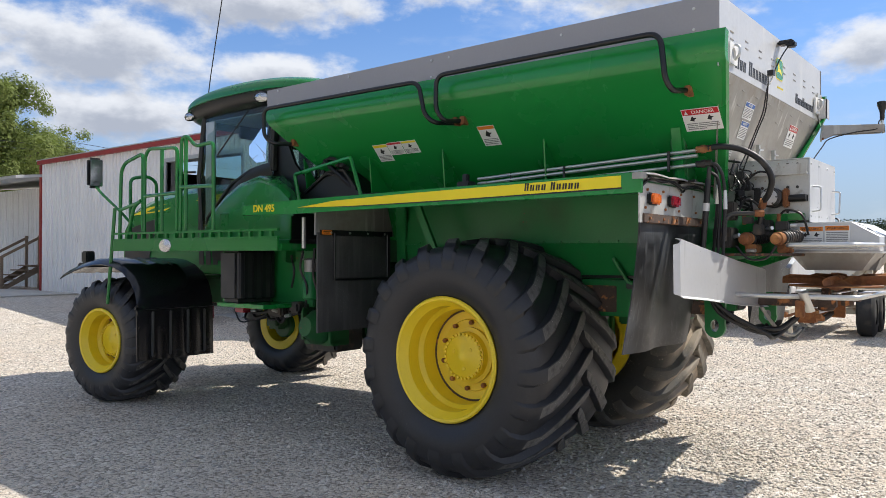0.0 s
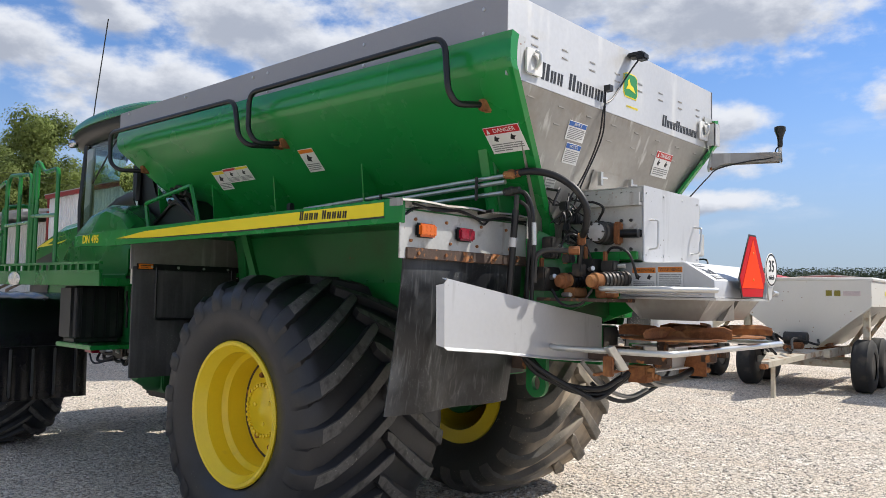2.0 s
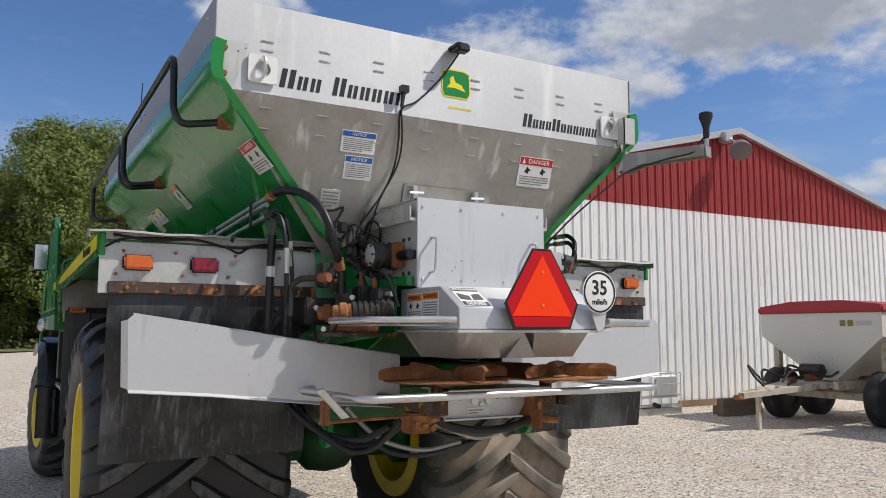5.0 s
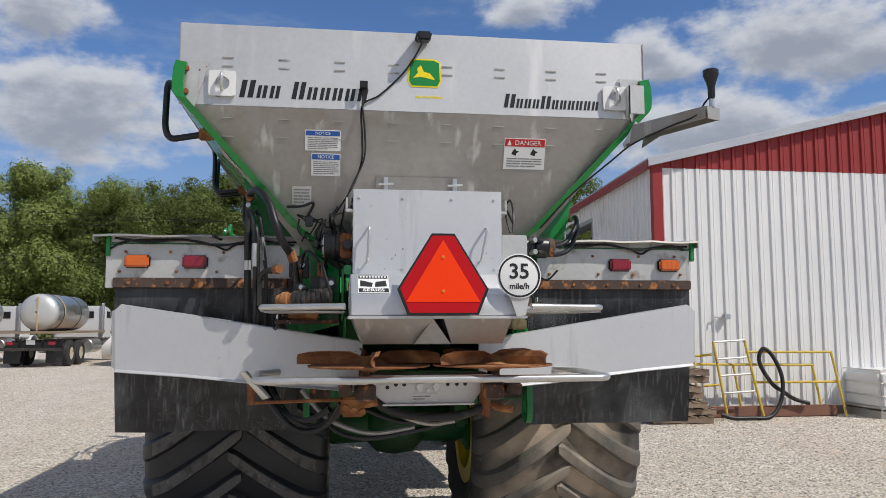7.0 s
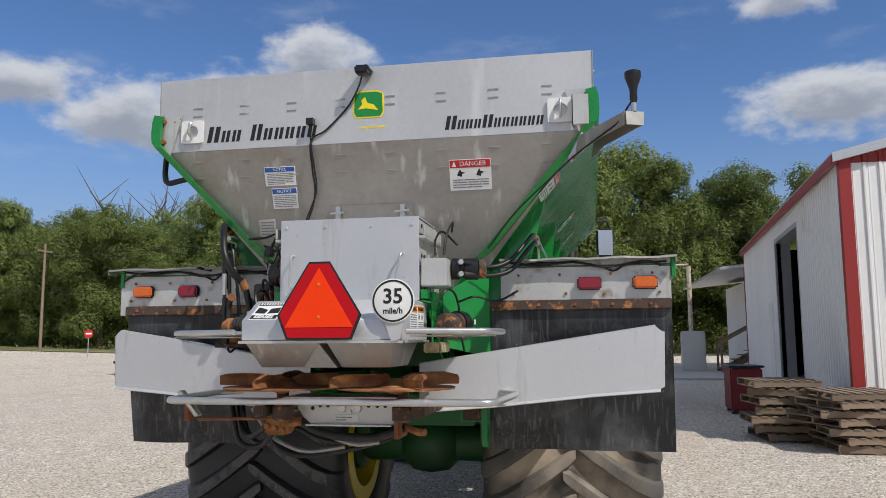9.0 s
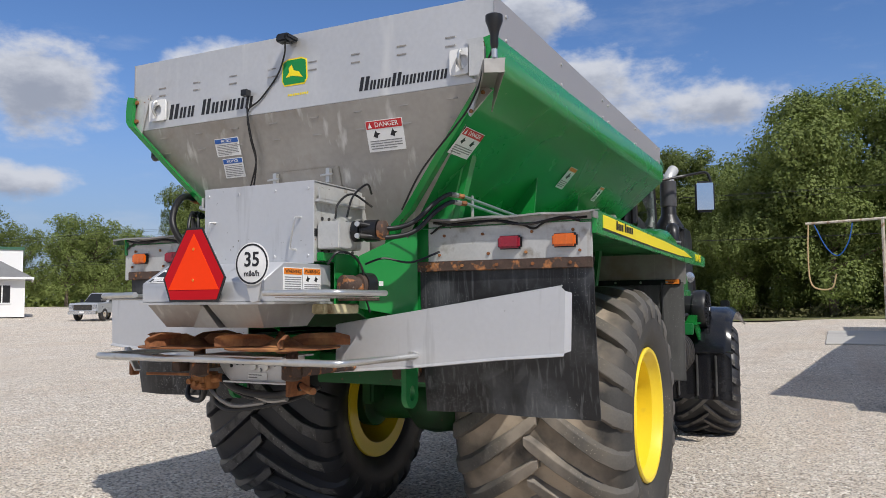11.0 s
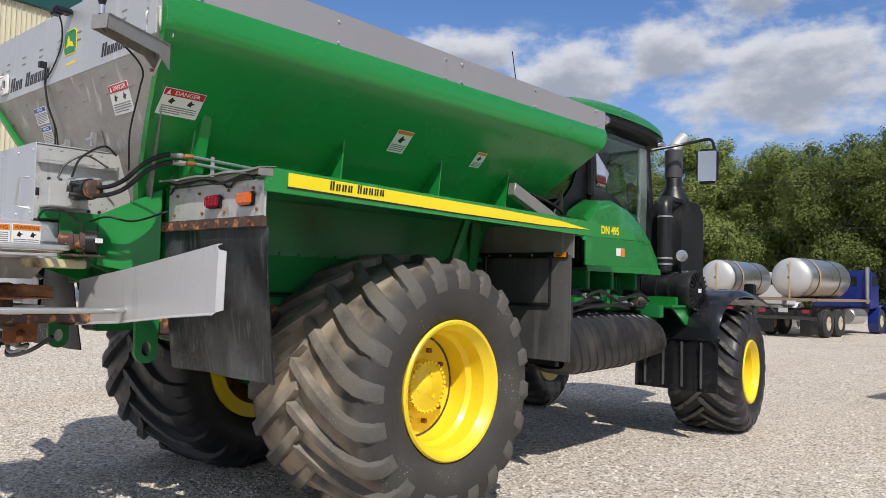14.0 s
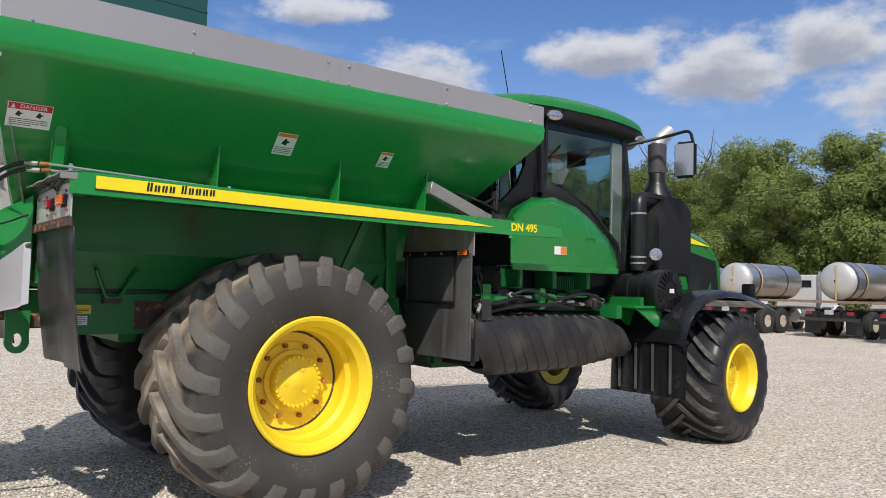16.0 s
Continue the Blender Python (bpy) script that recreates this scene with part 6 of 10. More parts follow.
# ---- fender skirts with the yellow stripe ----
for s in (-1, 1):
    pts = [(-1.85, 1.925), (-1.85, 2.047), (-4.9, 2.005), (-5.48, 1.985), (-5.48, 1.90), (-4.9, 1.895), (-3.0, 1.915)]
    sk = mp("fender_skirt", bevelled(prism(bmesh.new(), [(x, s * 1.622, z) for x, z in pts][::s], (0, s * 0.024, 0)), 0.004, 1), GREEN, label="green fender skirt with a long yellow stripe")
    pts = [(-1.975, 1.962), (-1.975, 2.030), (-3.6, 2.003), (-4.35, 1.982), (-4.77, 1.944), (-4.2, 1.935), (-3.2, 1.942)]
    mp("stripe", prism(bmesh.new(), [(x, s * 1.647, z) for x, z in pts][::s], (0, s * 0.002, 0)), DECAL_YELLOW, sk)
    pts = [(-1.97, 1.952), (-1.97, 1.962), (-3.2, 1.942), (-4.2, 1.934), (-4.77, 1.943), (-4.2, 1.928), (-3.2, 1.933)]
    mp("stripe_edge", prism(bmesh.new(), [(x, s * 1.647, z) for x, z in pts][::s], (0, s * 0.0015, 0)), INK, sk)
    o = (-2.63 if s < 0 else -2.235, s * 1.650, 1.972)
    letter_blocks("mark_block", face(o, (-s, 0, 0.012 * s), (0, 0, 1)), [0.028] * 4 + [-0.012] + [0.028] * 5, [0.048] + [0.036] * 3 + [0] + [0.046] + [0.036] * 4, 0.013, INK, sk, 0.12)
    o = (-5.33 if s < 0 else -4.93, s * 1.648, 1.926 if s < 0 else 1.928)
    part("model_number", text_mesh("DN 495", 0.084, DECAL_YELLOW, 0.001, bold=0.0024), DECAL_YELLOW, sk, "yellow model number", m=SHIFT @ face(o, (-s, 0, 0.012 * s), (0, 0, 1)))
    # deck, inner wall and braces behind the skirt
    mp("fender_deck", B(((-4.9, s * 0.66, 1.992), (-1.86, s * 1.622, 2.0)), bev=0.002), GREEN_DULL)
    mp("fender_lip", B(((-5.45, s * 1.56, 1.985), (-1.86, s * 1.622, 1.991))), GREEN_DULL)
    mp("inner_wall", slab(bmesh.new(), [(-4.4, s * 0.80, 1.99), (-1.95, s * 0.80, 1.99), (-1.95, s * 0.79, 1.67), (-4.4, s * 0.79, 1.67)][::s], 0.01), GREEN_DULL, label="dusty green inner fender wall")
    mp("lower_wall", slab(bmesh.new(), [(-4.4, s * 0.79, 1.666), (-1.95, s * 0.79, 1.666), (-1.95, s * 0.665, 1.40), (-4.4, s * 0.665, 1.40)][::s], 0.01), GREEN_DULL)
    mp("seam_strip", B(((-4.4, s * 0.785, 1.655), (-1.95, s * 0.80, 1.68)), bev=0.004), GREEN_DULL)
    bm = bmesh.new()
    for i in range(15):
        cyl(bm, (-2.1 - i * 0.15, s * 0.80, 1.667), (-2.1 - i * 0.15, s * 0.812, 1.667), 0.008, 6)
    mp("rivets", bm, GREEN_DULL)
    mp("frame_side", B(((-4.6, s * 0.44, 1.13), (-1.99, s * 0.66, 1.395)), bev=0.008), GREEN_DULL, label="green main frame rail")
    # added dark plate that puts shade over the rail's lit end face
    mp("frame_end", B(((-1.988, min(s * 0.46, s * 0.65), 1.14), (-1.98, max(s * 0.46, s * 0.65), 1.385)), bev=0.003), DARKMETAL)
    mp("frame_ledge", B(((-2.75, s * 0.64, 1.405), (-1.99, s * 0.685, 1.425)), bev=0.004), BLACK_PAINT)
    mp("rust_patch", B(((-2.74, s * 0.655, 1.16), (-2.48, s * 0.664, 1.35)), bev=0.003), RUST_STRIP)
    for x in (-2.33, -4.2):
        mp("fender_brace", rod([(x + 0.125, s * 0.765, 1.55), (x + 0.04, s * 0.69, 1.37), (x - 0.04, s * 0.69, 1.37), (x - 0.125, s * 0.765, 1.55)], r=0.014, n=6, round_=0.03), GREEN_DULL)
        mp("brace_foot", B(((x - 0.06, s * 0.655, 1.33), (x + 0.06, s * 0.70, 1.375)), bev=0.006), DARKMETAL)
    cl = plate("caution_label", face((-2.08 if s > 0 else -2.24, s * 0.6615, 1.262), (-s, 0, 0), (0, 0, 1)), 0.13, 0.058, DECAL_YELLOW, spreader, "small yellow caution label")
    bars(cl, Matrix.Translation((0.01, 0.006, 0.002)), 0.11, 0.03, 3, INK, seed=12)
    tg = plate("white_tag", face((-2.11 if s > 0 else -2.19, s * 0.6615, 1.19), (-s, 0, 0), (0, 0, 1)), 0.08, 0.06, WHITE, spreader, "small white tag")
    bars(tg, Matrix.Translation((0.008, 0.006, 0.002)), 0.064, 0.048, 4, INK_GREY, seed=13)
    mp("end_channel", B(((-4.75, s * 1.0, 1.90), (-4.68, s * 1.62, 1.985)), bev=0.005), GREEN_DULL)
    bm = prism(bmesh.new(), [(-4.05, s * 1.05, 1.98), (-3.98, s * 1.05, 1.98), (-3.72, s * 1.05, 1.45), (-3.79, s * 1.05, 1.45)], (0, s * 0.03, 0))
    mp("brace_bar", bm, GREEN_DULL)

# ---- rear lamp panels, rust bars, mud flaps ----
for s in (-1, 1):
    a, b = (-1.645, -0.62) if s < 0 else (0.70, 1.62)
    pan = mp("lamp_panel", bevelled(prism(bmesh.new(), [(-1.872, a, 1.80 if s > 0 else 1.757), (-1.872, a + 0.06 if s < 0 else a, 1.757), (-1.872, a + 0.06 if s < 0 else a, 1.80), (-1.872, b, 1.80), (-1.872, b, 2.0), (-1.872, a, 2.0)] if s < 0 else [(-1.872, a, 1.80), (-1.872, b, 1.80), (-1.872, b, 2.0), (-1.872, a, 2.0)], (0.01, 0, 0)), 0.002, 1), PANEL_WHITE, label="weathered bare-metal lamp panel with rust spots")
    lo, hi = a - (0.05 if s < 0 else 0), b + (0.03 if s > 0 else 0)
    mp("hood", sheet(bmesh.new(), [[(x, lo + (hi - lo) * k / 10, z + 0.004 * math.sin(k * 1.9 + s)) for k in range(11)] for x, z in ((-1.90, 2.048), (-1.80, 2.036), (-1.797, 2.026))], 0.004), STEEL_STAINED, pan)
    mp("panel_top", B(((-1.874, a, 1.998), (-1.866, b, 2.034))), PANEL_WHITE, pan)
    mp("wire", hose([(-1.83, a + 0.05, 2.02), (-1.825, a + 0.22, 2.0), (-1.83, a + 0.4, 2.015), (-1.825, a + 0.58, 1.985), (-1.83, a + 0.78, 2.012), (-1.83, b - 0.05, 1.99)], r=0.007, n=6), HOSE, pan)
    e = a - 0.05 if s < 0 else b + 0.025
    mp("hood_cheek", B(((-1.885, e - 0.004, 2.0), (-1.80, e + 0.004, 2.036)), bev=0.002), STEEL_STAINED, pan)
    mp("wire", hose([(-1.855, a + 0.02, 1.965), (-1.85, a + 0.12, 2.008), (-1.85, a + 0.4, 2.016), (-1.85, a + 0.55, 1.99), (-1.852, a + 0.62, 1.965), (-1.85, a + 0.7, 2.0), (-1.852, b - 0.02, 2.01)], r=0.006, n=6), HOSE, pan)
    bm = bmesh.new()
    for k in range(4):
        for z in (1.845, 1.95):
            v_ = a + 0.09 + k * 0.25 + 0.02 * math.sin(k * 3 + z * 40)
            cyl(bm, (-1.863, v_, z), (-1.852, v_, z), 0.008, 8)
    mp("bolts", bm, RUST, pan)
    for v, m_, nm in ((s * 1.483, LAMP_AMBER, "amber_lamp"), (s * 1.187, LAMP_RED, "red_lamp")):
        bz = mp("lamp_base", B(((-1.864, v - 0.066, 1.862), (-1.842, v + 0.066, 1.934)), bev=0.014), BLACK, pan, "black lamp surround")
        lens = B(((-1.845, v - 0.062, 1.866), (-1.822, v + 0.062, 1.930)), bev=0.012)
        lo = mp(nm, lens, m_, pan, "amber marker lamp lens" if m_ is LAMP_AMBER else "red tail lamp lens")
        bm = bmesh.new()
        for i in range(4):
            for j in range(3):
                cyl(bm, (-1.824, v - 0.042 + i * 0.028, 1.880 + j * 0.018), (-1.8205, v - 0.042 + i * 0.028, 1.880 + j * 0.018), 0.0065, 8)
        mp("lens_dots", bm, m_, lo)
    a, b = (-1.606, -0.62) if s < 0 else (0.63, 1.62)
    rb = mp("flap_bar", B(((-1.878, a, 1.757), (-1.852, b, 1.812)), bev=0.004), RUST_STRIP, label="flaking rusty clamp bar")
    bm = bmesh.new()
    for i in range(5):
        cyl(bm, (-1.853, a + 0.08 + i * 0.2, 1.785), (-1.845, a + 0.08 + i * 0.2, 1.785), 0.009, 8)
    mp("bolts", bm, RUST, rb)
    # slightly bowed rubber sheet
    rows = []
    a, b = (-1.60, -0.64) if s < 0 else (0.64, 1.62)
    rnd = random.Random(3 + s)
    for i in range(15):
        z = 1.758 - i * 0.768 / 14
        rows.append([(-1.880 - 0.09 * (i / 14) ** 1.5 + 0.02 * math.sin(j * 0.9 + s) * (i / 14) + (0.035 * max(0, (j - 8) / 4) * (i / 14) if s > 0 else 0), a + (b - a) * j / 12, z) for j in range(13)])
    mp("mud_flap", sheet(bmesh.new(), rows, 0.009), FLAP, label="scuffed black rubber mud flap")

# ---- deflector wings ----
for s in (-1, 1):
    top = [(-1.675, s * 1.515, 1.660), (-1.66, s * 1.2, 1.612), (-1.62, s * 0.7, 1.533), (-1.56, s * 0.30, 1.472)]
    bot = [(-1.675, s * 1.528, 1.341), (-1.66, s * 1.2, 1.315), (-1.62, s * 0.7, 1.262), (-1.56, s * 0.30, 1.235)]
    mid = [tuple((p + q) / 2 for p, q in zip(a, b)) for a, b in zip(top, bot)]
    mid[0] = (-1.675, s * 1.538, 1.638)
    bm = sheet(bmesh.new(), [top[::s], mid[::s], bot[::s]], 0.006)
    wg = mp("deflector_wing", bm, WING, label="plain grey sheet-metal spread deflector")
    hem = bmesh.new()
    prism(hem, [(-1.675, s * 1.538, 1.638), (-1.70, s * 1.562, 1.630), (-1.70, s * 1.553, 1.352), (-1.675, s * 1.528, 1.341)][::s], (0.004, 0, 0))
    mp("wing_return", hem, WING, wg)
    mp("top_hem", rod([(x - 0.008, v, z) for x, v, z in top], r=0.006, n=6), WING, wg)
    mp("bottom_flange", sheet(bmesh.new(), [[(x, v, z) for x, v, z in bot][::s], [(x + 0.022, v, z - 0.014) for x, v, z in bot][::s]], 0.004), WING, wg)
    mp("top_flange", sheet(bmesh.new(), [[(x - 0.03, v, z + 0.004) for x, v, z in top][::s], [(x, v, z) for x, v, z in top][::s]], 0.004), WING, wg)
    bm = bmesh.new()
    for v in (0.56, 0.60):
        box(bm, (-1.612, s * v - 0.003, 1.30), (-1.604, s * v + 0.003, 1.38 + (v - 0.56)))
    mp("slots", bm, RUST, wg)

# ---- conveyor box, housing, spinners ----
bx = mp("conveyor_box", B(((-1.272, -0.36, 1.79), (-1.265, 0.365, 2.21)), bev=0.002), WING, label="brushed steel conveyor end box")
mp("box_top", B(((-1.66, -0.36, 2.203), (-1.2725, 0.365, 2.209))), STEEL, bx)
for s in (-1, 1):
    bm = B(((-1.80, s * 0.352, 1.80), (-1.2725, s * 0.36, 2.20)))
    mp("side_plate", bm, PANEL_WHITE, bx)
    bm = bmesh.new()
    for x in (-1.62, -1.56, -1.40, -1.34):
        for z in (1.86, 2.02, 2.12, 2.17):
            cyl(bm, (x, s * 0.358, z), (x, s * 0.366, z), 0.010, 8)
    mp("bolts", bm, DARKMETAL, bx)
    mp("shaft_slot", B(((-1.46, s * 0.36, 1.925), (-1.275, s * 0.364, 1.965))), INK, bx)
    if s < 0:
        gb = mp("conveyor_motor", lathe(bmesh.new(), [(0.066, 0), (0.066, 0.03), (0.060, 0.034), (0.060, 0.075), (0.066, 0.08), (0.066, 0.095), (0.058, 0.10), (0.058, 0.125), (0.045, 0.135), (0.01, 0.137)], (-1.48, -0.366, 1.95), (0, -1, 0), 24), DARKMETAL, bx, "round steel-capped conveyor motor")
        mp("motor_cover", lathe(bmesh.new(), [(0.052, 0), (0.052, 0.006), (0.035, 0.010), (0.01, 0.012)], (-1.48, -0.498, 1.95), (0, -1, 0), 24), STEEL, gb)
        for k in range(6):
            a_ = k * 1.047
            mp("motor_bolt", cyl(bmesh.new(), (-1.48 + 0.047 * math.cos(a_), -0.49, 1.95 + 0.047 * math.sin(a_)), (-1.48 + 0.047 * math.cos(a_), -0.512, 1.95 + 0.047 * math.sin(a_)), 0.006, 6), DARKMETAL, gb)
        mp("shaft_block", B(((-1.42, -0.42, 1.885), (-1.385, -0.364, 2.01)), bev=0.008), RUST, bx)
        mp("shaft", cyl(bmesh.new(), (-1.39, -0.385, 1.945), (-1.28, -0.385, 1.945), 0.024, 14), BLACK_PAINT, bx)
    mp("top_angle", B(((-1.70, s * 0.30, 2.10), (-1.275, s * 0.395, 2.115)), ((-1.70, s * 0.385, 2.115), (-1.275, s * 0.395, 2.17)), bev=0.002), PANEL_WHITE, bx)
    v = s * 0.272
    mp("handle", rod([(-1.266, v - 0.02, 1.86), (-1.215, v - 0.02, 1.865), (-1.215, v + 0.012 * s, 2.02), (-1.266, v + 0.012 * s, 2.025)], r=0.006, round_=0.015), GALV, bx)
    bm = bmesh.new()
    for z in (2.17, 1.83):
        for k in (0.12, 0.33):
            cyl(bm, (-1.266, s * k, z), (-1.259, s * k, z), 0.007, 8)
    mp("rivets", bm, WING, bx)
# motor box and hydraulic motor on the right
mp("motor_box", B(((-1.50, 0.366, 1.86), (-1.29, 0.50, 2.0)), bev=0.006), PANEL_WHITE, bx, "white motor mounting box")
hm = mp("hydraulic_motor", lathe(bmesh.new(), [(0.055, 0), (0.055, 0.04), (0.046, 0.045), (0.046, 0.06), (0.056, 0.065), (0.056, 0.135), (0.03, 0.14)], (-1.43, 0.50, 1.955), (-0.15, 1, 0), 20), BLACK_PAINT, bx, "black hydraulic motor with a rusty end")
mp("motor_end", lathe(bmesh.new(), [(0.05, 0), (0.050, 0.006), (0.050, 0.03), (0.040, 0.036), (0.02, 0.038)], (-1.451, 0.639, 1.955), (-0.15, 1, 0), 20), RUST_STRIP, hm)
for z in (1.985, 1.925):
    mp("port", cyl(bmesh.new(), (-1.40, 0.545, z), (-1.36, 0.56, z), 0.014, 10), GALV, hm)

# lower housing: level top, slanted back
hs_prof = [(-1.40, 1.785), (-1.02, 1.785), (-0.86, 1.69), (-0.86, 1.598), (-1.40, 1.598)]
hs = mp("spinner_housing", bevelled(prism(bmesh.new(), [(x, -0.375, z) for x, z in hs_prof], (0, 0.75, 0)), 0.004, 1), WING, label="steel spinner housing with warning labels")
mp("housing_lip", B(((-1.42, -0.385, 1.585), (-0.85, 0.385, 1.597))), STEEL, hs)
for s in (-1, 1):
    x0 = -1.325 if s < 0 else -1.01
    o = face((x0, s * 0.3765, 1.635), (-s, 0, 0), (0, 0, 1))
    warning(o, 0.145, 0.125, ORANGE_FILM, "WARNING", seed=20, pictures=s < 0, parent=hs, label="orange and white warning label")
    o = face((x0 + (-s) * 0.152, s * 0.3765, 1.638), (-s, 0, 0), (0, 0, 1))
    warning(o, 0.145, 0.125, ORANGE_FILM, "WARNING", seed=21, pictures=s > 0, parent=hs, label="orange and white warning label")
sl = face((-0.862, -0.345, 1.692), (0, 1, 0), (-0.16, 0, 0.095))
sd = plate("series_label", sl, 0.135, 0.165, WHITE, hs, "white label with black bands")
part("band", box(bmesh.new(), (0.004, 0.132, 0.002), (0.131, 0.160, 0.0032)), INK, sd)
for k in range(9):
    part("mark_block", box(bmesh.new(), (0.010 + 0.0133 * k, 0.139, 0.0033), (0.018 + 0.0133 * k, 0.154, 0.004)), WHITE, sd)
part("band", box(bmesh.new(), (0.004, 0.006, 0.002), (0.131, 0.040, 0.0032)), INK, sd)
bm = bmesh.new()
prism(bm, [(0.01, 0.06, 0.002), (0.06, 0.055, 0.002), (0.065, 0.09, 0.002), (0.012, 0.115, 0.002)], (0, 0, 0.0012))
prism(bm, [(0.072, 0.055, 0.002), (0.125, 0.06, 0.002), (0.122, 0.112, 0.002), (0.078, 0.10, 0.002)], (0, 0, 0.0012))
part("series_shape", bm, INK, sd)
part("lettering", text_mesh("SERIES", 0.034, WHITE, 0.0006, align="CENTER", bold=0.0009), WHITE, sd, m=Matrix.Translation((0.067, 0.012, 0.0038)))
# chutes under the housing
for a, b in ((-0.37, -0.02), (0.02, 0.33)):
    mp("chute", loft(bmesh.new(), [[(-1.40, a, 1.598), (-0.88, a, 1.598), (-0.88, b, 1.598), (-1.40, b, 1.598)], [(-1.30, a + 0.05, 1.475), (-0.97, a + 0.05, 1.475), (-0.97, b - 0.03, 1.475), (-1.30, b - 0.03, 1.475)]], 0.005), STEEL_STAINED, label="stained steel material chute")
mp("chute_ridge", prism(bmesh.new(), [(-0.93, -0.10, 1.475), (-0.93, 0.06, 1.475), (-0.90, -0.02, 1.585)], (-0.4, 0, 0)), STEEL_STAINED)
for s in (-1, 1):
    c = (-1.13, s * 0.285, 1.375)
    disc = mp("spinner_disc", lathe(bmesh.new(), [(0.02, -0.03), (0.06, -0.012), (0.275, -0.004), (0.278, 0.003), (0.10, 0.008), (0.05, 0.04), (0.01, 0.045)], c, (0, 0, 1), 28), RUST, label="rusty spinner disc with blades")
    rnd = random.Random(60 + s)
    for k in range(4):                                     # upright vanes, bent over at the top, with snipped outer ends
        R = Matrix.Rotation(radians(22 + 90 * k + (35 if s > 0 else 0)), 3, "Z")
        hi = [0.040, 0.060, 0.062 + rnd.uniform(-0.003, 0.003), 0.064 + rnd.uniform(-0.004, 0.004), 0.050]
        along = [0.05, 0.09, 0.18, 0.26, 0.30]
        rows = [[Vector((q, -0.03 * i_, 0.010)) for i_, q in enumerate(along)], [Vector((q, -0.03 * i_ - 0.006, z_ * 0.7)) for i_, (q, z_) in enumerate(zip(along, hi))], [Vector((q, -0.03 * i_ + 0.006, z_)) for i_, (q, z_) in enumerate(zip(along, hi))], [Vector((q, -0.03 * i_ + 0.024, z_ + 0.002)) for i_, (q, z_) in enumerate(zip(along, hi))]]
        bm = sheet(bmesh.new(), [[R @ p + Vector(c) for p in r_] for r_ in rows], 0.004)
        mp("blade", bm, RUST, disc)

# guards
loop = [(-1.62, -0.72, 1.322), (-1.52, -0.82, 1.322), (-0.91, -0.77, 1.325), (-0.90, 0.77, 1.325), (-1.52, 0.82, 1.322), (-1.62, 0.72, 1.322)]
mp("lower_guard", rod(loop, r=0.016, n=10, round_=0.07), GALV, label="bright bent tube guard round the spinners")
for s in (-1, 1):
    mp("guard_pan", slab(bmesh.new(), [(-0.92, s * 0.30, 1.310), (-0.92, s * 0.74, 1.312), (-1.12, s * 0.70, 1.306), (-1.12, s * 0.30, 1.304)][::s], 0.005), STEEL)
for s in (-1, 1):
    mp("upper_guard", rod([(-1.32, s * 0.42, 1.636), (-1.30, s * 0.78, 1.634), (-0.93, s * 0.75, 1.634), (-0.84, s * 0.40, 1.636)], r=0.014, n=10, round_=0.05), GALV, label="bright tube side guard")
    mp("guard_floor", B(((-1.28, s * 0.40, 1.612), (-0.92, s * 0.74, 1.617))), STEEL_STAINED)
brk = mp("rear_crossmember", bevelled(prism(bmesh.new(), [(-1.30, -0.275, 1.322), (-1.30, 0.285, 1.322), (-1.30, 0.28, 1.262), (-1.30, 0.225, 1.185), (-1.30, -0.215, 1.185), (-1.30, -0.27, 1.262)], (-0.008, 0, 0)), 0.002, 1), STEEL, label="bright steel rear bracket with bolts and a tag")
mp("bracket_top", B(((-1.38, -0.275, 1.322), (-1.12, 0.285, 1.330)), bev=0.002), STEEL, brk)
mp("bracket_lip", B(((-1.31, -0.215, 1.178), (-1.262, 0.225, 1.186)), bev=0.002), STEEL, brk)
mp("bolt", [cyl(bmesh.new(), (-1.30, v, z), (-1.286, v, z), r_, 10) for v, z, r_ in ((-0.035, 1.262, 0.020), (0.045, 1.262, 0.020), (0.005, 1.285, 0.011), (0.005, 1.245, 0.011))], GALV, brk)
mp("bolt_hole", [cyl(bmesh.new(), (-1.302, v, z), (-1.2985, v, z), 0.010, 10) for v, z in ((-0.15, 1.275), (-0.11, 1.275), (0.10, 1.275), (0.145, 1.275), (0.185, 1.275), (-0.19, 1.262))], BLACK, brk)
pt = plate("tag", face((-1.298, -0.075, 1.195), (0, 1, 0), (0, 0, 1)), 0.125, 0.036, WHITE, brk)
bars(pt, Matrix.Translation((0.006, 0.005, 0.002)), 0.088, 0.025, 2, INK_GREY, seed=30)

# emblem and speed disc
em = face((-0.815, 0.012, 1.60), (0, 1, 0), (0, 0, 1))
outer = [(-0.152, 0, 0), (0.152, 0, 0), (0.196, 0.108, 0), (0.049, 0.346, 0), (-0.049, 0.346, 0), (-0.196, 0.108, 0)]
emb = part("slow_vehicle_emblem", bevelled(prism(bmesh.new(), outer, (0, 0, 0.004)), 0.001, 1), BLACK, spreader, "orange and red slow-moving-vehicle triangle", m=SHIFT @ em)
part("red_border", prism(bmesh.new(), [(x * 0.935, 0.009 + y * 0.945, 0.0045) for x, y, _ in outer], (0, 0, 0.0015)), SMV_RED, emb)
part("orange_field", prism(bmesh.new(), [(-0.158, 0.055, 0.0063), (0.158, 0.055, 0.0063), (0, 0.318, 0.0063)], (0, 0, 0.0015)), SMV_ORANGE, emb)
bm = bmesh.new()
for y in (0.10, 0.245):
    cyl(bm, (0, y, 0.006), (0, y, 0.011), 0.007, 8)
part("rivets", bm, ORANGE_FILM, emb)
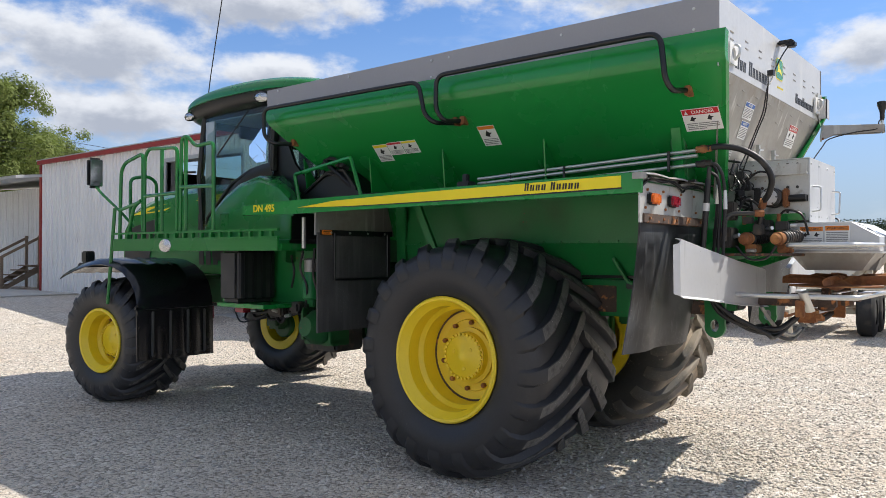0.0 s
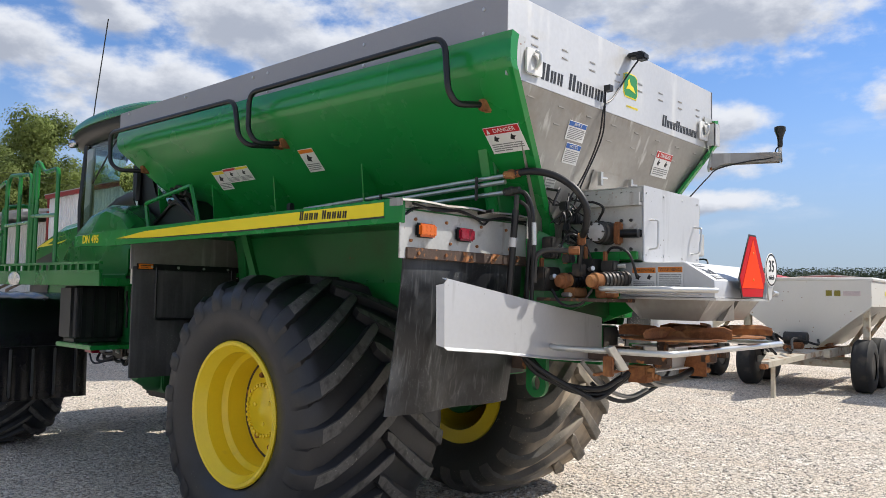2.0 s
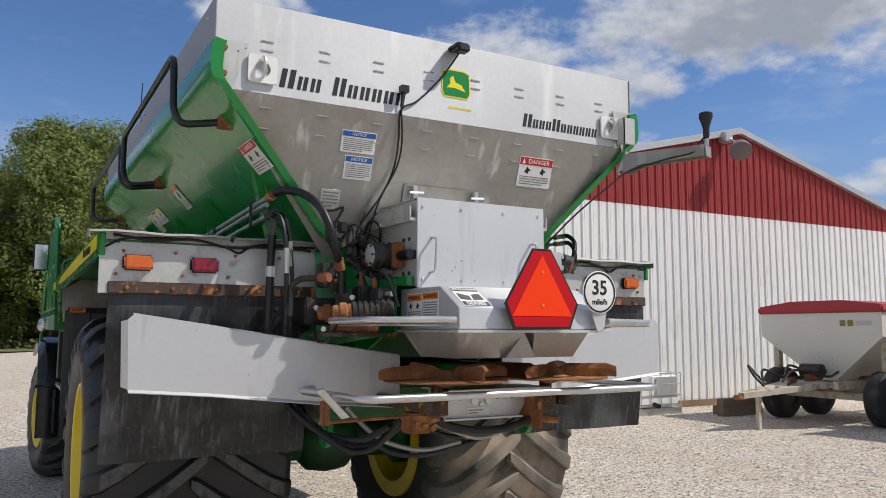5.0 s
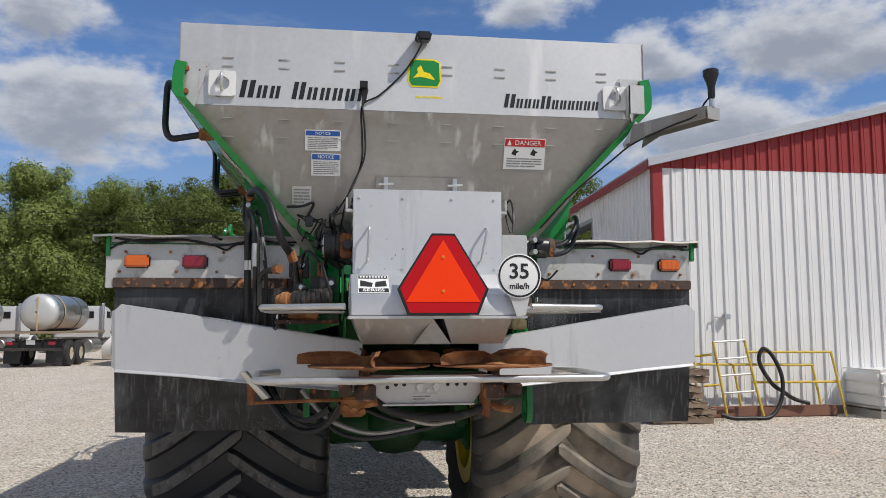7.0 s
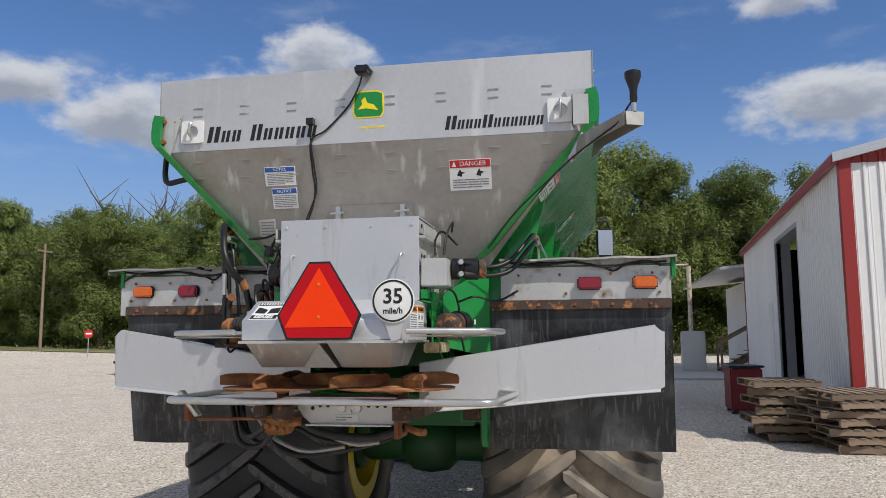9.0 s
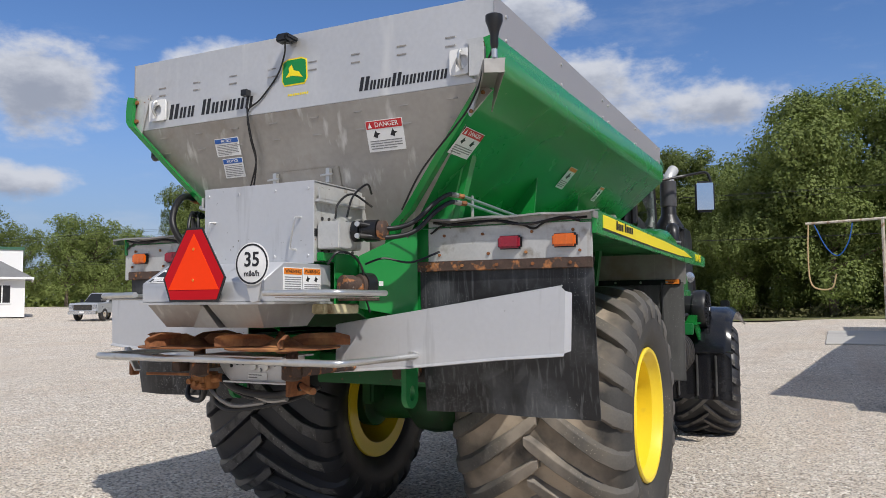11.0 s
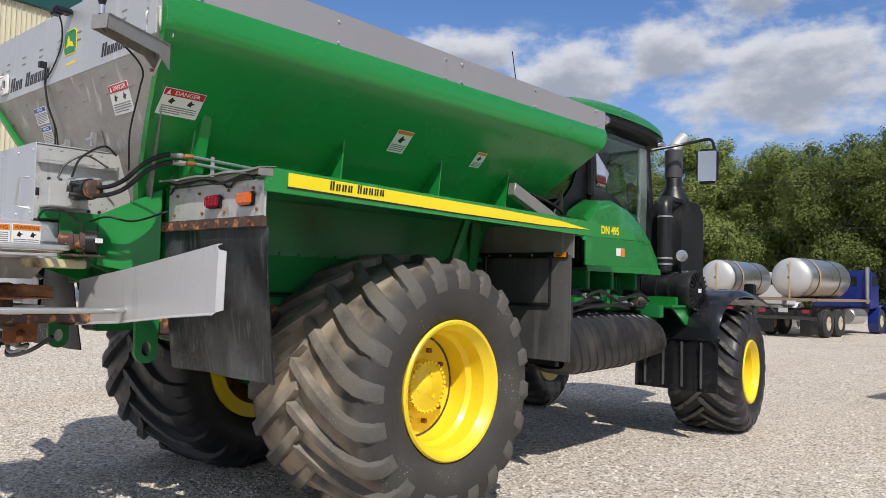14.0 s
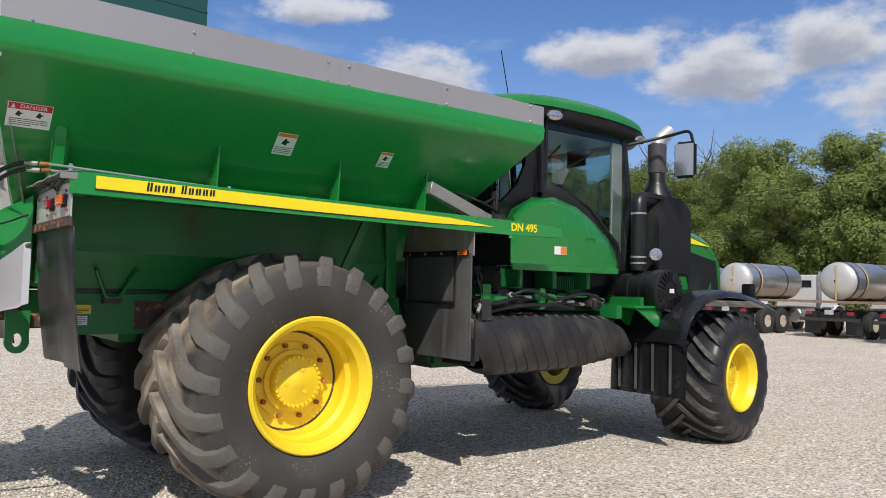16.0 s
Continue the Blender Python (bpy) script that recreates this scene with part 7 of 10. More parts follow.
mp("emblem_bracket", B(((-0.865, -0.02, 1.60), (-0.825, 0.04, 1.75)), ((-0.83, -0.05, 1.70), (-0.82, 0.07, 1.74)), bev=0.003), GALV)
sg = part("speed_disc", lathe(bmesh.new(), [(0.094, 0), (0.097, 0.001), (0.097, 0.003), (0.094, 0.004)], (0, 0, 0), (0, 0, 1), 36), WHITE, spreader, "round white speed sign reading 35 mile/h", m=SHIFT @ face((-0.83, 0.345, 1.767), (0, 1, 0), (0, 0, 1)))
part("black_ring", lathe(bmesh.new(), [(0.084, 0.004), (0.092, 0.004), (0.092, 0.0055), (0.084, 0.0055), (0.084, 0.004)], (0, 0, 0), (0, 0, 1), 36, cap=False), INK, sg)
part("figures", text_mesh("35", 0.092, INK, 0.0008, align="CENTER", bold=0.0016), INK, sg, m=Matrix.Translation((0, -0.010, 0.0048)))
part("unit", text_mesh("mile/h", 0.036, INK, 0.0006, align="CENTER", bold=0.0008), INK, sg, m=Matrix.Translation((0, -0.055, 0.0048)))
mp("sign_bracket", bevelled(prism(bmesh.new(), [(-0.84, 0.29, 1.72), (-0.84, 0.40, 1.72), (-0.84, 0.375, 1.60), (-0.84, 0.335, 1.59)], (0.006, 0, 0)), 0.001, 1), STEEL)

# camera and antenna mast
mp("rear_camera", B(((-1.553, -0.035, 3.055), (-1.45, 0.045, 3.085)), ((-1.50, -0.03, 3.035), (-1.44, 0.04, 3.075)), bev=0.008), BLACK, label="small black rear-view camera")
mp("camera_cable", hose([(-1.49, -0.0, 3.04), (-1.52, -0.03, 2.98), (-1.545, -0.10, 2.88), (-1.545, -0.22, 2.76), (-1.545, -0.31, 2.70), (-1.57, -0.31, 2.55), (-1.62, -0.31, 2.42), (-1.66, -0.36, 2.28), (-1.70, -0.46, 2.12), (-1.72, -0.50, 2.0)], [(-1.54, -0.305, 2.81), (-1.54, -0.31, 2.70), (-1.56, -0.295, 2.55), (-1.61, -0.30, 2.42), (-1.65, -0.38, 2.24), (-1.70, -0.42, 2.05)], r=0.005, n=6), HOSE)
bm = bmesh.new(); box(bm, (-1.54, -0.325, 2.785), (-1.50, -0.285, 2.82)); mp("cable_gland", bm, BLACK)
arm = mp("mast_arm", bevelled(prism(bmesh.new(), [(-1.515, 1.155, 2.634), (-1.11, 1.372, 2.634), (-1.145, 1.458, 2.634), (-1.545, 1.245, 2.634)], (0, 0, 0.005)), 0.001, 1), STEEL_STAINED, label="bent steel channel arm carrying the antenna")
for (x0, v0), (x1, v1) in (((-1.515, 1.155), (-1.11, 1.372)), ((-1.545, 1.240), (-1.145, 1.453))):
    mp("arm_flange", prism(bmesh.new(), [(x0, v0, 2.634), (x1, v1, 2.634), (x1, v1, 2.575), (x0 + 0.08, v0 + 0.043, 2.565), (x0 - 0.01, v0 - 0.02, 2.52)], (0.002, -0.004, 0)), STEEL_STAINED, arm)
mp("arm_cap", prism(bmesh.new(), [(-1.108, 1.373, 2.636), (-1.143, 1.457, 2.636), (-1.138, 1.452, 2.572), (-1.104, 1.375, 2.572)], (0.005, 0.003, 0)), STEEL_STAINED, arm)
mp("arm_plate", prism(bmesh.new(), [(-1.53, 1.17, 2.66), (-1.53, 1.235, 2.62), (-1.53, 1.115, 2.50), (-1.53, 1.10, 2.53)], (0.012, 0, 0)), PANEL_WHITE, arm)
for v, z in ((1.19, 2.61), (1.125, 2.525)):
    mp("arm_bolt", cyl(bmesh.new(), (-1.52, v, z), (-1.505, v, z), 0.010, 6), RUST, arm)
mp("corner_channel", B(((-1.545, 1.125, 2.69), (-1.48, 1.133, 2.85)), ((-1.49, 1.125, 2.69), (-1.48, 1.21, 2.85)), bev=0.003), PANEL_WHITE)
ax, av = -1.128, 1.414
mp("mast_post", rod([(ax, av, 2.637), (ax, av, 2.72)], r=0.013, n=10), GALV, arm)
mp("antenna", lathe(bmesh.new(), [(0.012, 0), (0.018, 0.02), (0.018, 0.06), (0.022, 0.08), (0.038, 0.125), (0.038, 0.15), (0.025, 0.157)], (ax, av, 2.675), (0, 0, 1), 20), BLACK, arm, "black cone-shaped antenna")
mp("antenna_cable", hose([(ax, av, 2.70), (ax - 0.02, av - 0.03, 2.66), (ax - 0.03, av - 0.07, 2.60), (-1.30, 1.26, 2.575), (-1.46, 1.13, 2.52), (-1.50, 1.03, 2.44), (-1.56, 0.82, 2.26), (-1.64, 0.66, 2.08)], r=0.005, n=6), HOSE, arm)

# ---- wheels ----
def tyre_mesh(R, half, rim, lugs, lug_h, lean, rubber):
    """Carcass with alternating bar lugs that lean back from the middle. The axle is y, outside is +y."""
    k = R - lug_h
    prof = [(rim, -half * 0.86), (rim + 0.03, -half * 0.93), (rim + (k - rim) * 0.45, -half), (rim + (k - rim) * 0.75, -half * 0.985), (k - 0.035, -half * 0.90), (k - 0.012, -half * 0.78), (k, -half * 0.4)]
    prof = prof + [(k + 0.004, 0)] + [(r, -a) for r, a in prof[::-1]]
    bm = lathe(bmesh.new(), prof, (0, 0, 0), (0, 1, 0), 64, cap=False)
    return mesh_of(bm, "tyre", rubber, 50)


def lug_mesh(R, half, rim, lugs, lug_h, lean, side, flank, face_):
    """One bar lug: from past the middle line, swept back to the shoulder and fading down the sidewall."""
    k = R - lug_h
    bm = bmesh.new()
    path = [(-0.07, k + 0.002, -0.05, 1.0, 0.6), (0.0, k + 0.002, 0.02, 1.0, 0.92), (0.25, k, 0.31, 1.0, 0.96), (0.50, k - 0.002, 0.58, 1.0, 1.0), (0.70, k - 0.009, 0.79, 1.0, 1.05), (0.85, k - 0.026, 0.93, 0.95, 1.15), (0.935, k - 0.054, 1.00, 0.60, 1.15), (0.982, k - 0.095, 1.03, 0.34, 1.15), (0.998, k - 0.135, 1.045, 0.14, 1.1), (1.0, k - 0.165, 1.05, -0.05, 1.0)]
    t0 = math.pi / lugs if side < 0 else 0.0
    rings = []
    for f, r, b, hf, wf in path:
        th = t0 - lean * b / R
        wid = 0.050 * wf / 0.85
        out = lug_h * hf
        ring = []
        for dth, dr in ((-wid * 1.25, -0.008), (-wid * 0.85, out * 0.93), (-wid * 0.72, out), (wid * 0.72, out), (wid * 0.85, out * 0.93), (wid * 1.25, -0.008)):
            slope = min(1.0, max(0.0, (f - 0.80) / 0.18))             # on the sidewall the bar stands out sideways
            rr, a = r + dr * (1 - slope * 0.7), th + dth
            ring.append(bm.verts.new((rr * math.cos(a), side * (f * half + max(dr, 0) * slope * 0.75), rr * math.sin(a))))
        rings.append(ring)
    for n_, (p, q) in enumerate(zip(rings, rings[1:])):
        for j in range(5):
            fc = bm.faces.new((p[j], p[j + 1], q[j + 1], q[j]))
            fc.material_index = 1 if j == 2 and n_ < 5 else 0
    bm.faces.new(rings[0]); bm.faces.new(rings[-1][::-1])
    me = mesh_of(bm, "tread_bar", flank, 30)
    me.materials.append(face_)
    return me


def rim_mesh(r, half, deep):
    """Dished rim: outer flange, stepped barrel, disc set back by deep."""
    o = half * 0.93
    bm = lathe(bmesh.new(), [(r - 0.01, o - 0.03), (r + 0.012, o - 0.018), (r + 0.016, o), (r + 0.006, o + 0.012), (r - 0.012, o + 0.008), (r - 0.035, o - 0.03), (r - 0.055, o - 0.055), (r - 0.06, o - 0.16), (r - 0.085, o - 0.19), (r - 0.088, o - deep + 0.01), (r - 0.092, o - deep), (r * 0.62, o - deep - 0.012), (r * 0.60, o - deep + 0.004), (0.02, o - deep + 0.004), (0.01, o - deep - 0.05), (r - 0.1, o - deep - 0.05), (r - 0.095, -o), (r + 0.01, -o), (r + 0.012, -o + 0.03)], (0, 0, 0), (0, 1, 0), 56, cap=False)
    return mesh_of(bm, "rim", YELLOW, 32)


def hub_meshes(r, half, deep):
    o = half * 0.93 - deep
    bm = lathe(bmesh.new(), [(0.205, 0.0), (0.205, 0.03), (0.175, 0.035), (0.170, 0.085), (0.150, 0.097), (0.06, 0.10), (0.045, 0.112), (0.01, 0.114)], (0, o, 0), (0, 1, 0), 32)
    for i in range(30):
        a = 2 * math.pi * i / 30
        cyl(bm, (0.158 * math.cos(a), o + 0.09, 0.158 * math.sin(a)), (0.158 * math.cos(a), o + 0.108, 0.158 * math.sin(a)), 0.0125, 6)
    for i in range(3):
        a = 2.1 * i + 0.6
        cyl(bm, (0.085 * math.cos(a), o + 0.095, 0.085 * math.sin(a)), (0.085 * math.cos(a), o + 0.106, 0.085 * math.sin(a)), 0.014, 8)
    hub = mesh_of(bm, "hub", YELLOW)
    return hub, [mesh_of(cyl(bmesh.new(), (0.24 * math.cos(a), o, 0.24 * math.sin(a)), (0.24 * math.cos(a), o + 0.035, 0.24 * math.sin(a)), 0.017, 6), "wheel_nut", RUST) for a in [2 * math.pi * (i + 0.3) / 10 for i in range(10)]]


REAR = dict(R=0.853, half=0.565, rim=0.425, lugs=20, lug_h=0.050, lean=0.37)
FRONT = dict(R=0.665, half=0.38, rim=0.328, lugs=20, lug_h=0.038, lean=0.33)
WHEELS, SEAMS = {}, {}
for nm, spec, deep in (("rear", REAR, 0.32), ("front", FRONT, 0.24)):
    h, nuts = hub_meshes(spec["rim"], spec["half"], deep)
    for side, rub, flank, top in ((-1, TYRE, TYRE, TREAD), (1, TYRE_DUSTY, LUG_DUSTY, LUG_DUSTY)):
        WHEELS[nm, side] = (tyre_mesh(**spec, rubber=rub), lug_mesh(**spec, side=1, flank=flank, face_=top), lug_mesh(**spec, side=-1, flank=flank, face_=top), rim_mesh(spec["rim"], spec["half"], deep), h, nuts)
    # rust-dark ring painted in for the thin shadow where disc meets barrel
    SEAMS[nm] = mesh_of(lathe(bmesh.new(), [(spec["rim"] - 0.0925, 0.0), (spec["rim"] - 0.0925, 0.008), (spec["rim"] - 0.106, 0.006), (spec["rim"] - 0.106, 0.0)], (0, spec["half"] * 0.93 - deep - 0.006, 0), (0, 1, 0), 56, cap=False), "disc_seam", RUST_STRIP)
for nm, x, v, z in (("rear", -3.345, 1.035, 0.842), ("front", -8.05, 1.25, 0.652)):
    for s in (-1, 1):
        ty, l1, l2, rim, hub, nuts = WHEELS[nm, s if nm == "rear" else -1]
        m = Matrix.Translation((x + OX - (0.049 * s if nm == "front" else 0.0), s * v, z)) @ Matrix.Rotation(radians(7.0) if nm == "front" else 0.0, 4, "Z") @ (Matrix.Rotation(math.pi, 4, "Z") @ Matrix.Scale(-1, 4, (1, 0, 0)) if s < 0 else Matrix.Identity(4)) @ Matrix.Rotation(0.35 + 0.4 * s, 4, "Y")
        wheel = part("wheel", rim, YELLOW, spreader, "yellow steel wheel with a %s dusty bar-tread tyre" % ("huge wide" if nm == "rear" else "wide"), m=m)
        tyre = part("tyre", ty, TYRE, wheel)
        lugs = (REAR if nm == "rear" else FRONT)["lugs"]
        for i in range(lugs):
            turn = Matrix.Rotation(2 * math.pi * i / lugs, 4, "Y")
            part("tread_bar", l1, TREAD, wheel, m=turn)
            part("tread_bar", l2, TREAD, wheel, m=turn)
        part("hub", hub, YELLOW, wheel)
        part("disc_seam", SEAMS[nm], RUST_STRIP, wheel)
        for nut in nuts:
            part("wheel_nut", nut, RUST, wheel)
        part("valve", rod([(0.36 * spec["rim"] / 0.33, 0.30 if nm == "rear" else 0.2, 0), (0.33 * spec["rim"] / 0.33, 0.33 if nm == "rear" else 0.23, 0)], r=0.006), GREEN, wheel)

# ---- axle and frame ----
bm = bmesh.new()
lathe(bm, [(0.10, -0.55), (0.14, -0.45), (0.13, -0.2), (0.20, -0.13), (0.22, 0), (0.20, 0.13), (0.13, 0.2), (0.14, 0.45), (0.10, 0.55)], (-3.345, 0, 0.842), (0, 1, 0), 24)
mp("rear_axle", bm, GREEN_SHADED, label="green rear axle housing")
for s in (-1, 1):
    mp("planetary", lathe(bmesh.new(), [(0.16, 0), (0.2, 0.03), (0.2, 0.12), (0.17, 0.16), (0.17, 0.25)], (-3.345, s * 0.50, 0.842), (0, s, 0), 24), GREEN_SHADED)
    mp("axle_bracket", B(((-3.55, s * 0.40, 0.84), (-3.05, s * 0.50, 1.2)), bev=0.02), GREEN_SHADED)
    mp("chassis_rail", B(((-9.0, s * 0.36, 1.02), (-4.55, s * 0.48, 1.30)), bev=0.01), GREEN_SHADED, label="green chassis rail")
    ring = [(0.055 * math.cos(a) * (1.0 if math.cos(a) < 0 else 1.0), 0.055 * math.sin(a)) for a in [2 * math.pi * k / 20 for k in range(20)]]
    eye = [(-1.80 + 0.028 * p / 0.055, 1.10 + 0.042 * q / 0.055) for p, q in ring]
    rim_ = [(-1.80 + p * 1.25 * (1 if q < 0.02 else 1.25), 1.09 + (q * 1.3 if q < 0.02 else 0.19 * min(1.0, q / 0.03))) for p, q in ring]
    bm = bmesh.new()
    loops = [[bm.verts.new((x, s * 0.60 + d, z)) for x, z in o_] for o_, d in ((rim_, 0), (eye, 0), (eye, 0.03), (rim_, 0.03))]
    for p, q in zip(loops, loops[1:] + loops[:1]):
        for k in range(20):
            bm.faces.new((p[k], p[(k + 1) % 20], q[(k + 1) % 20], q[k]))
    mp("lug_mount", B(((-2.45, s * 0.50, 1.17), (-1.80, s * 0.59, 1.26)), bev=0.01), RUST_STRIP)
    mp("tow_lug", bm, GREEN_DULL, label="green tow lug with an eye, rusted at the rim")
    mp("front_axle_leg", B(((-8.1, s * 0.70, 0.60), (-7.85, s * 0.90, 1.35)), bev=0.04), GREEN_SHADED)
mp("front_axle", B(((-8.1, -1.0, 1.12), (-7.8, 1.0, 1.32)), bev=0.03), GREEN_SHADED)
for s in (-1, 1):
    mp("front_hub", cyl(bmesh.new(), (-7.95, s * 0.86, 0.652), (-7.95, s * 1.12, 0.652), 0.17, 20), GREEN_SHADED)
for x in (-2.5, -3.0, -4.4, -5.3, -6.2, -7.2):
    mp("cross_beam", B(((x - 0.06, -0.46, 1.06), (x + 0.06, 0.46, 1.26)), bev=0.01), GREEN_SHADED)
mp("conveyor_trough", B(((-4.9, -0.42, 1.45), (-1.9, 0.42, 1.75)), bev=0.02), GREEN_SHADED, label="green conveyor trough under the hopper")
mp("trough_floor", B(((-1.95, -0.33, 1.62), (-1.35, 0.33, 1.80)), bev=0.01), GREEN)
# green end posts behind the lamp panels
for s in (-1, 1):
    # left post takes the duller green, so its shade is in the paint
    mp("rear_post", bevelled(prism(bmesh.new(), [(-1.99, s * 0.55, 1.45), (-1.99, s * 0.68, 1.45), (-1.99, s * 0.90, 2.33), (-1.99, s * 0.62, 2.10)], (0.10, 0, 0)), 0.006, 1), GREEN_DULL if s < 0 else GREEN)
    mp("end_wall", B(((-1.62, s * 0.40, 1.58), (-1.39, s * 0.41, 1.836)), bev=0.002), GREEN)
    mp("slanted_wall", bevelled(prism(bmesh.new(), [(-1.60, s * 0.415, 1.56), (-1.60, s * 0.415, 1.84), (-1.86, s * 0.63, 2.0), (-1.86, s * 0.63, 1.50)], (0.008, s * 0.008, 0)), 0.002, 1), GREEN)
    mp("wall_ledge", B(((-1.62, s * 0.366, 1.80), (-1.29, s * 0.40, 1.845)), bev=0.003), GREEN)
    mp("rear_cheek", bevelled(prism(bmesh.new(), [(-1.95, s * 0.385, 1.42), (-1.45, s * 0.385, 1.60), (-1.45, s * 0.385, 1.78), (-1.75, s * 0.385, 1.78), (-1.95, s * 0.385, 1.9)], (0, s * 0.012, 0)), 0.003, 1), GREEN)

# steel pipes on the deck and the hydraulics of the left tail
mp("steel_pipe", rod([(-3.50, -0.94, 2.152), (-1.80, -0.905, 2.240)], [(-3.50, -0.94, 2.115), (-1.80, -0.91, 2.205)], [(-3.3, -0.93, 2.078), (-1.80, -0.905, 2.148)], r=0.013, n=10), GALV, label="bright hydraulic pipe along the deck")
for x in (-3.2, -2.75, -1.98):
    zt = 2.24 - (-1.80 - x) * 0.052
    mp("pipe_clamp", B(((x - 0.009, -0.945, zt - 0.12), (x + 0.009, -0.932, zt + 0.012)), bev=0.003), DARKMETAL)
for v, z, m_ in ((-0.90, 2.243, RUST), (-0.90, 2.150, DARKMETAL)):
    mp("pipe_fitting", lathe(bmesh.new(), [(0.017, 0), (0.022, 0.004), (0.022, 0.03), (0.027, 0.034), (0.027, 0.06), (0.021, 0.064), (0.021, 0.10)], (-1.815, v, z), (1, 0.05, 0.05), 6), m_)
mp("supply_hose", hose([(-1.74, -0.90, 2.247), (-1.66, -0.87, 2.256), (-1.55, -0.82, 2.232), (-1.45, -0.77, 2.16), (-1.40, -0.735, 2.06), (-1.42, -0.70, 1.97), (-1.465, -0.665, 1.915)], r=0.0195, n=12), HOSE, label="thick black hydraulic hose")
mp("hose_end", rod([(-1.465, -0.665, 1.925), (-1.482, -0.648, 1.875)], r=0.024, n=8), RUST)
mp("drop_pipe", rod([(-1.482, -0.648, 1.88), (-1.51, -0.62, 1.71)], r=0.017, n=10), BLACK_PAINT)
mp("tee", [B(q, bev=0.006) for q in (((-1.54, -0.65, 1.70), (-1.48, -0.59, 1.77)), ((-1.60, -0.66, 1.775), (-1.54, -0.61, 1.82)))], DARKMETAL)
# upright bundle beside the lamp panel
mp("ram", rod([(-1.735, -0.90, 2.05), (-1.775, -0.90, 1.56)], r=0.019, n=12), BLACK_PAINT, label="black hydraulic ram")
mp("ram_collar", rod([(-1.748, -0.90, 1.90), (-1.752, -0.90, 1.85)], r=0.023, n=12), STEEL)
mp("ram_cap", rod([(-1.728, -0.90, 2.13), (-1.735, -0.90, 2.04)], r=0.014, n=8), DARKMETAL)
mp("return_hose", hose([(-1.72, -0.90, 2.152), (-1.685, -0.88, 2.135), (-1.655, -0.865, 2.06), (-1.645, -0.855, 1.9), (-1.655, -0.85, 1.72), (-1.66, -0.85, 1.52)], [(-1.73, -0.87, 2.10), (-1.69, -0.85, 2.05), (-1.68, -0.84, 1.9), (-1.69, -0.84, 1.7), (-1.70, -0.84, 1.50)], [(-1.75, -0.86, 2.16), (-1.71, -0.84, 2.12), (-1.70, -0.82, 2.0), (-1.72, -0.80, 1.8), (-1.74, -0.80, 1.55)], r=0.0105, n=8), HOSE)
mp("hose_sleeve", rod([(-1.646, -0.856, 1.98), (-1.644, -0.854, 1.86)], [(-1.70, -0.822, 2.02), (-1.712, -0.812, 1.90)], r=0.0135, n=8), GALV)
mp("steel_elbow", rod([(-1.66, -0.83, 1.66), (-1.655, -0.83, 1.80), (-1.62, -0.80, 1.835), (-1.50, -0.74, 1.835)], r=0.015, n=10, round_=0.06), DARKMETAL)
mp("elbow_nut", rod([(-1.50, -0.74, 1.835), (-1.45, -0.715, 1.835)], r=0.023, n=6), RUST)
# paired motors with rusty ends
for x in (-1.585, -1.39):
    d = Vector((0.30, 0.95, 0.08)).normalized()
    o = Vector((x, -0.72, 1.672))
    mt = mp("drive_motor", lathe(bmesh.new(), [(0.018, 0), (0.030, 0.004), (0.034, 0.012), (0.034, 0.03), (0.043, 0.034), (0.043, 0.06), (0.036, 0.066), (0.036, 0.085)], o, d, 18), RUST, label="rusty-ended hydraulic motor")
    prof = [(0.036, 0.0)]
    for k in range(7):
        prof += [(0.044, 0.004 + 0.026 * k), (0.044, 0.018 + 0.026 * k), (0.038, 0.020 + 0.026 * k), (0.038, 0.028 + 0.026 * k)]
    mp("motor_barrel", lathe(bmesh.new(), prof + [(0.03, 0.19)], o + d * 0.086, d, 18), BLACK_PAINT if x < -1.5 else DARKMETAL, mt)
    mp("motor_foot", B(((x + 0.0, -0.66, 1.585), (x + 0.07, -0.52, 1.64)), bev=0.008), RUST, mt)
mp("motor_shelf", B(((-1.72, -0.72, 1.565), (-1.28, -0.42, 1.583)), bev=0.003), RUST_STRIP)
mp("valve_block", [B(q, bev=0.008) for q in (((-1.76, -0.76, 1.62), (-1.64, -0.60, 1.75)), ((-1.56, -0.56, 1.70), (-1.46, -0.45, 1.80)), ((-1.44, -0.52, 1.73), (-1.36, -0.44, 1.79)), ((-1.72, -0.68, 1.80), (-1.65, -0.58, 1.92)))], DARKMETAL)
mp("valve_stem", rod([(-1.60, -0.62, 1.77), (-1.60, -0.62, 1.84)], [(-1.53, -0.52, 1.80), (-1.53, -0.52, 1.87)], [(-1.42, -0.50, 1.79), (-1.42, -0.50, 1.84)], [(-1.70, -0.70, 1.75), (-1.70, -0.70, 1.80)], r=0.013, n=6), RUST)
mp("bright_fitting", rod([(-1.64, -0.70, 1.69), (-1.60, -0.72, 1.70)], [(-1.47, -0.58, 1.74), (-1.43, -0.61, 1.745)], [(-1.36, -0.47, 1.76), (-1.32, -0.46, 1.76)], [(-1.56, -0.70, 1.60), (-1.50, -0.72, 1.60)], [(-1.68, -0.60, 1.86), (-1.63, -0.61, 1.87)], r=0.013, n=6), GALV)
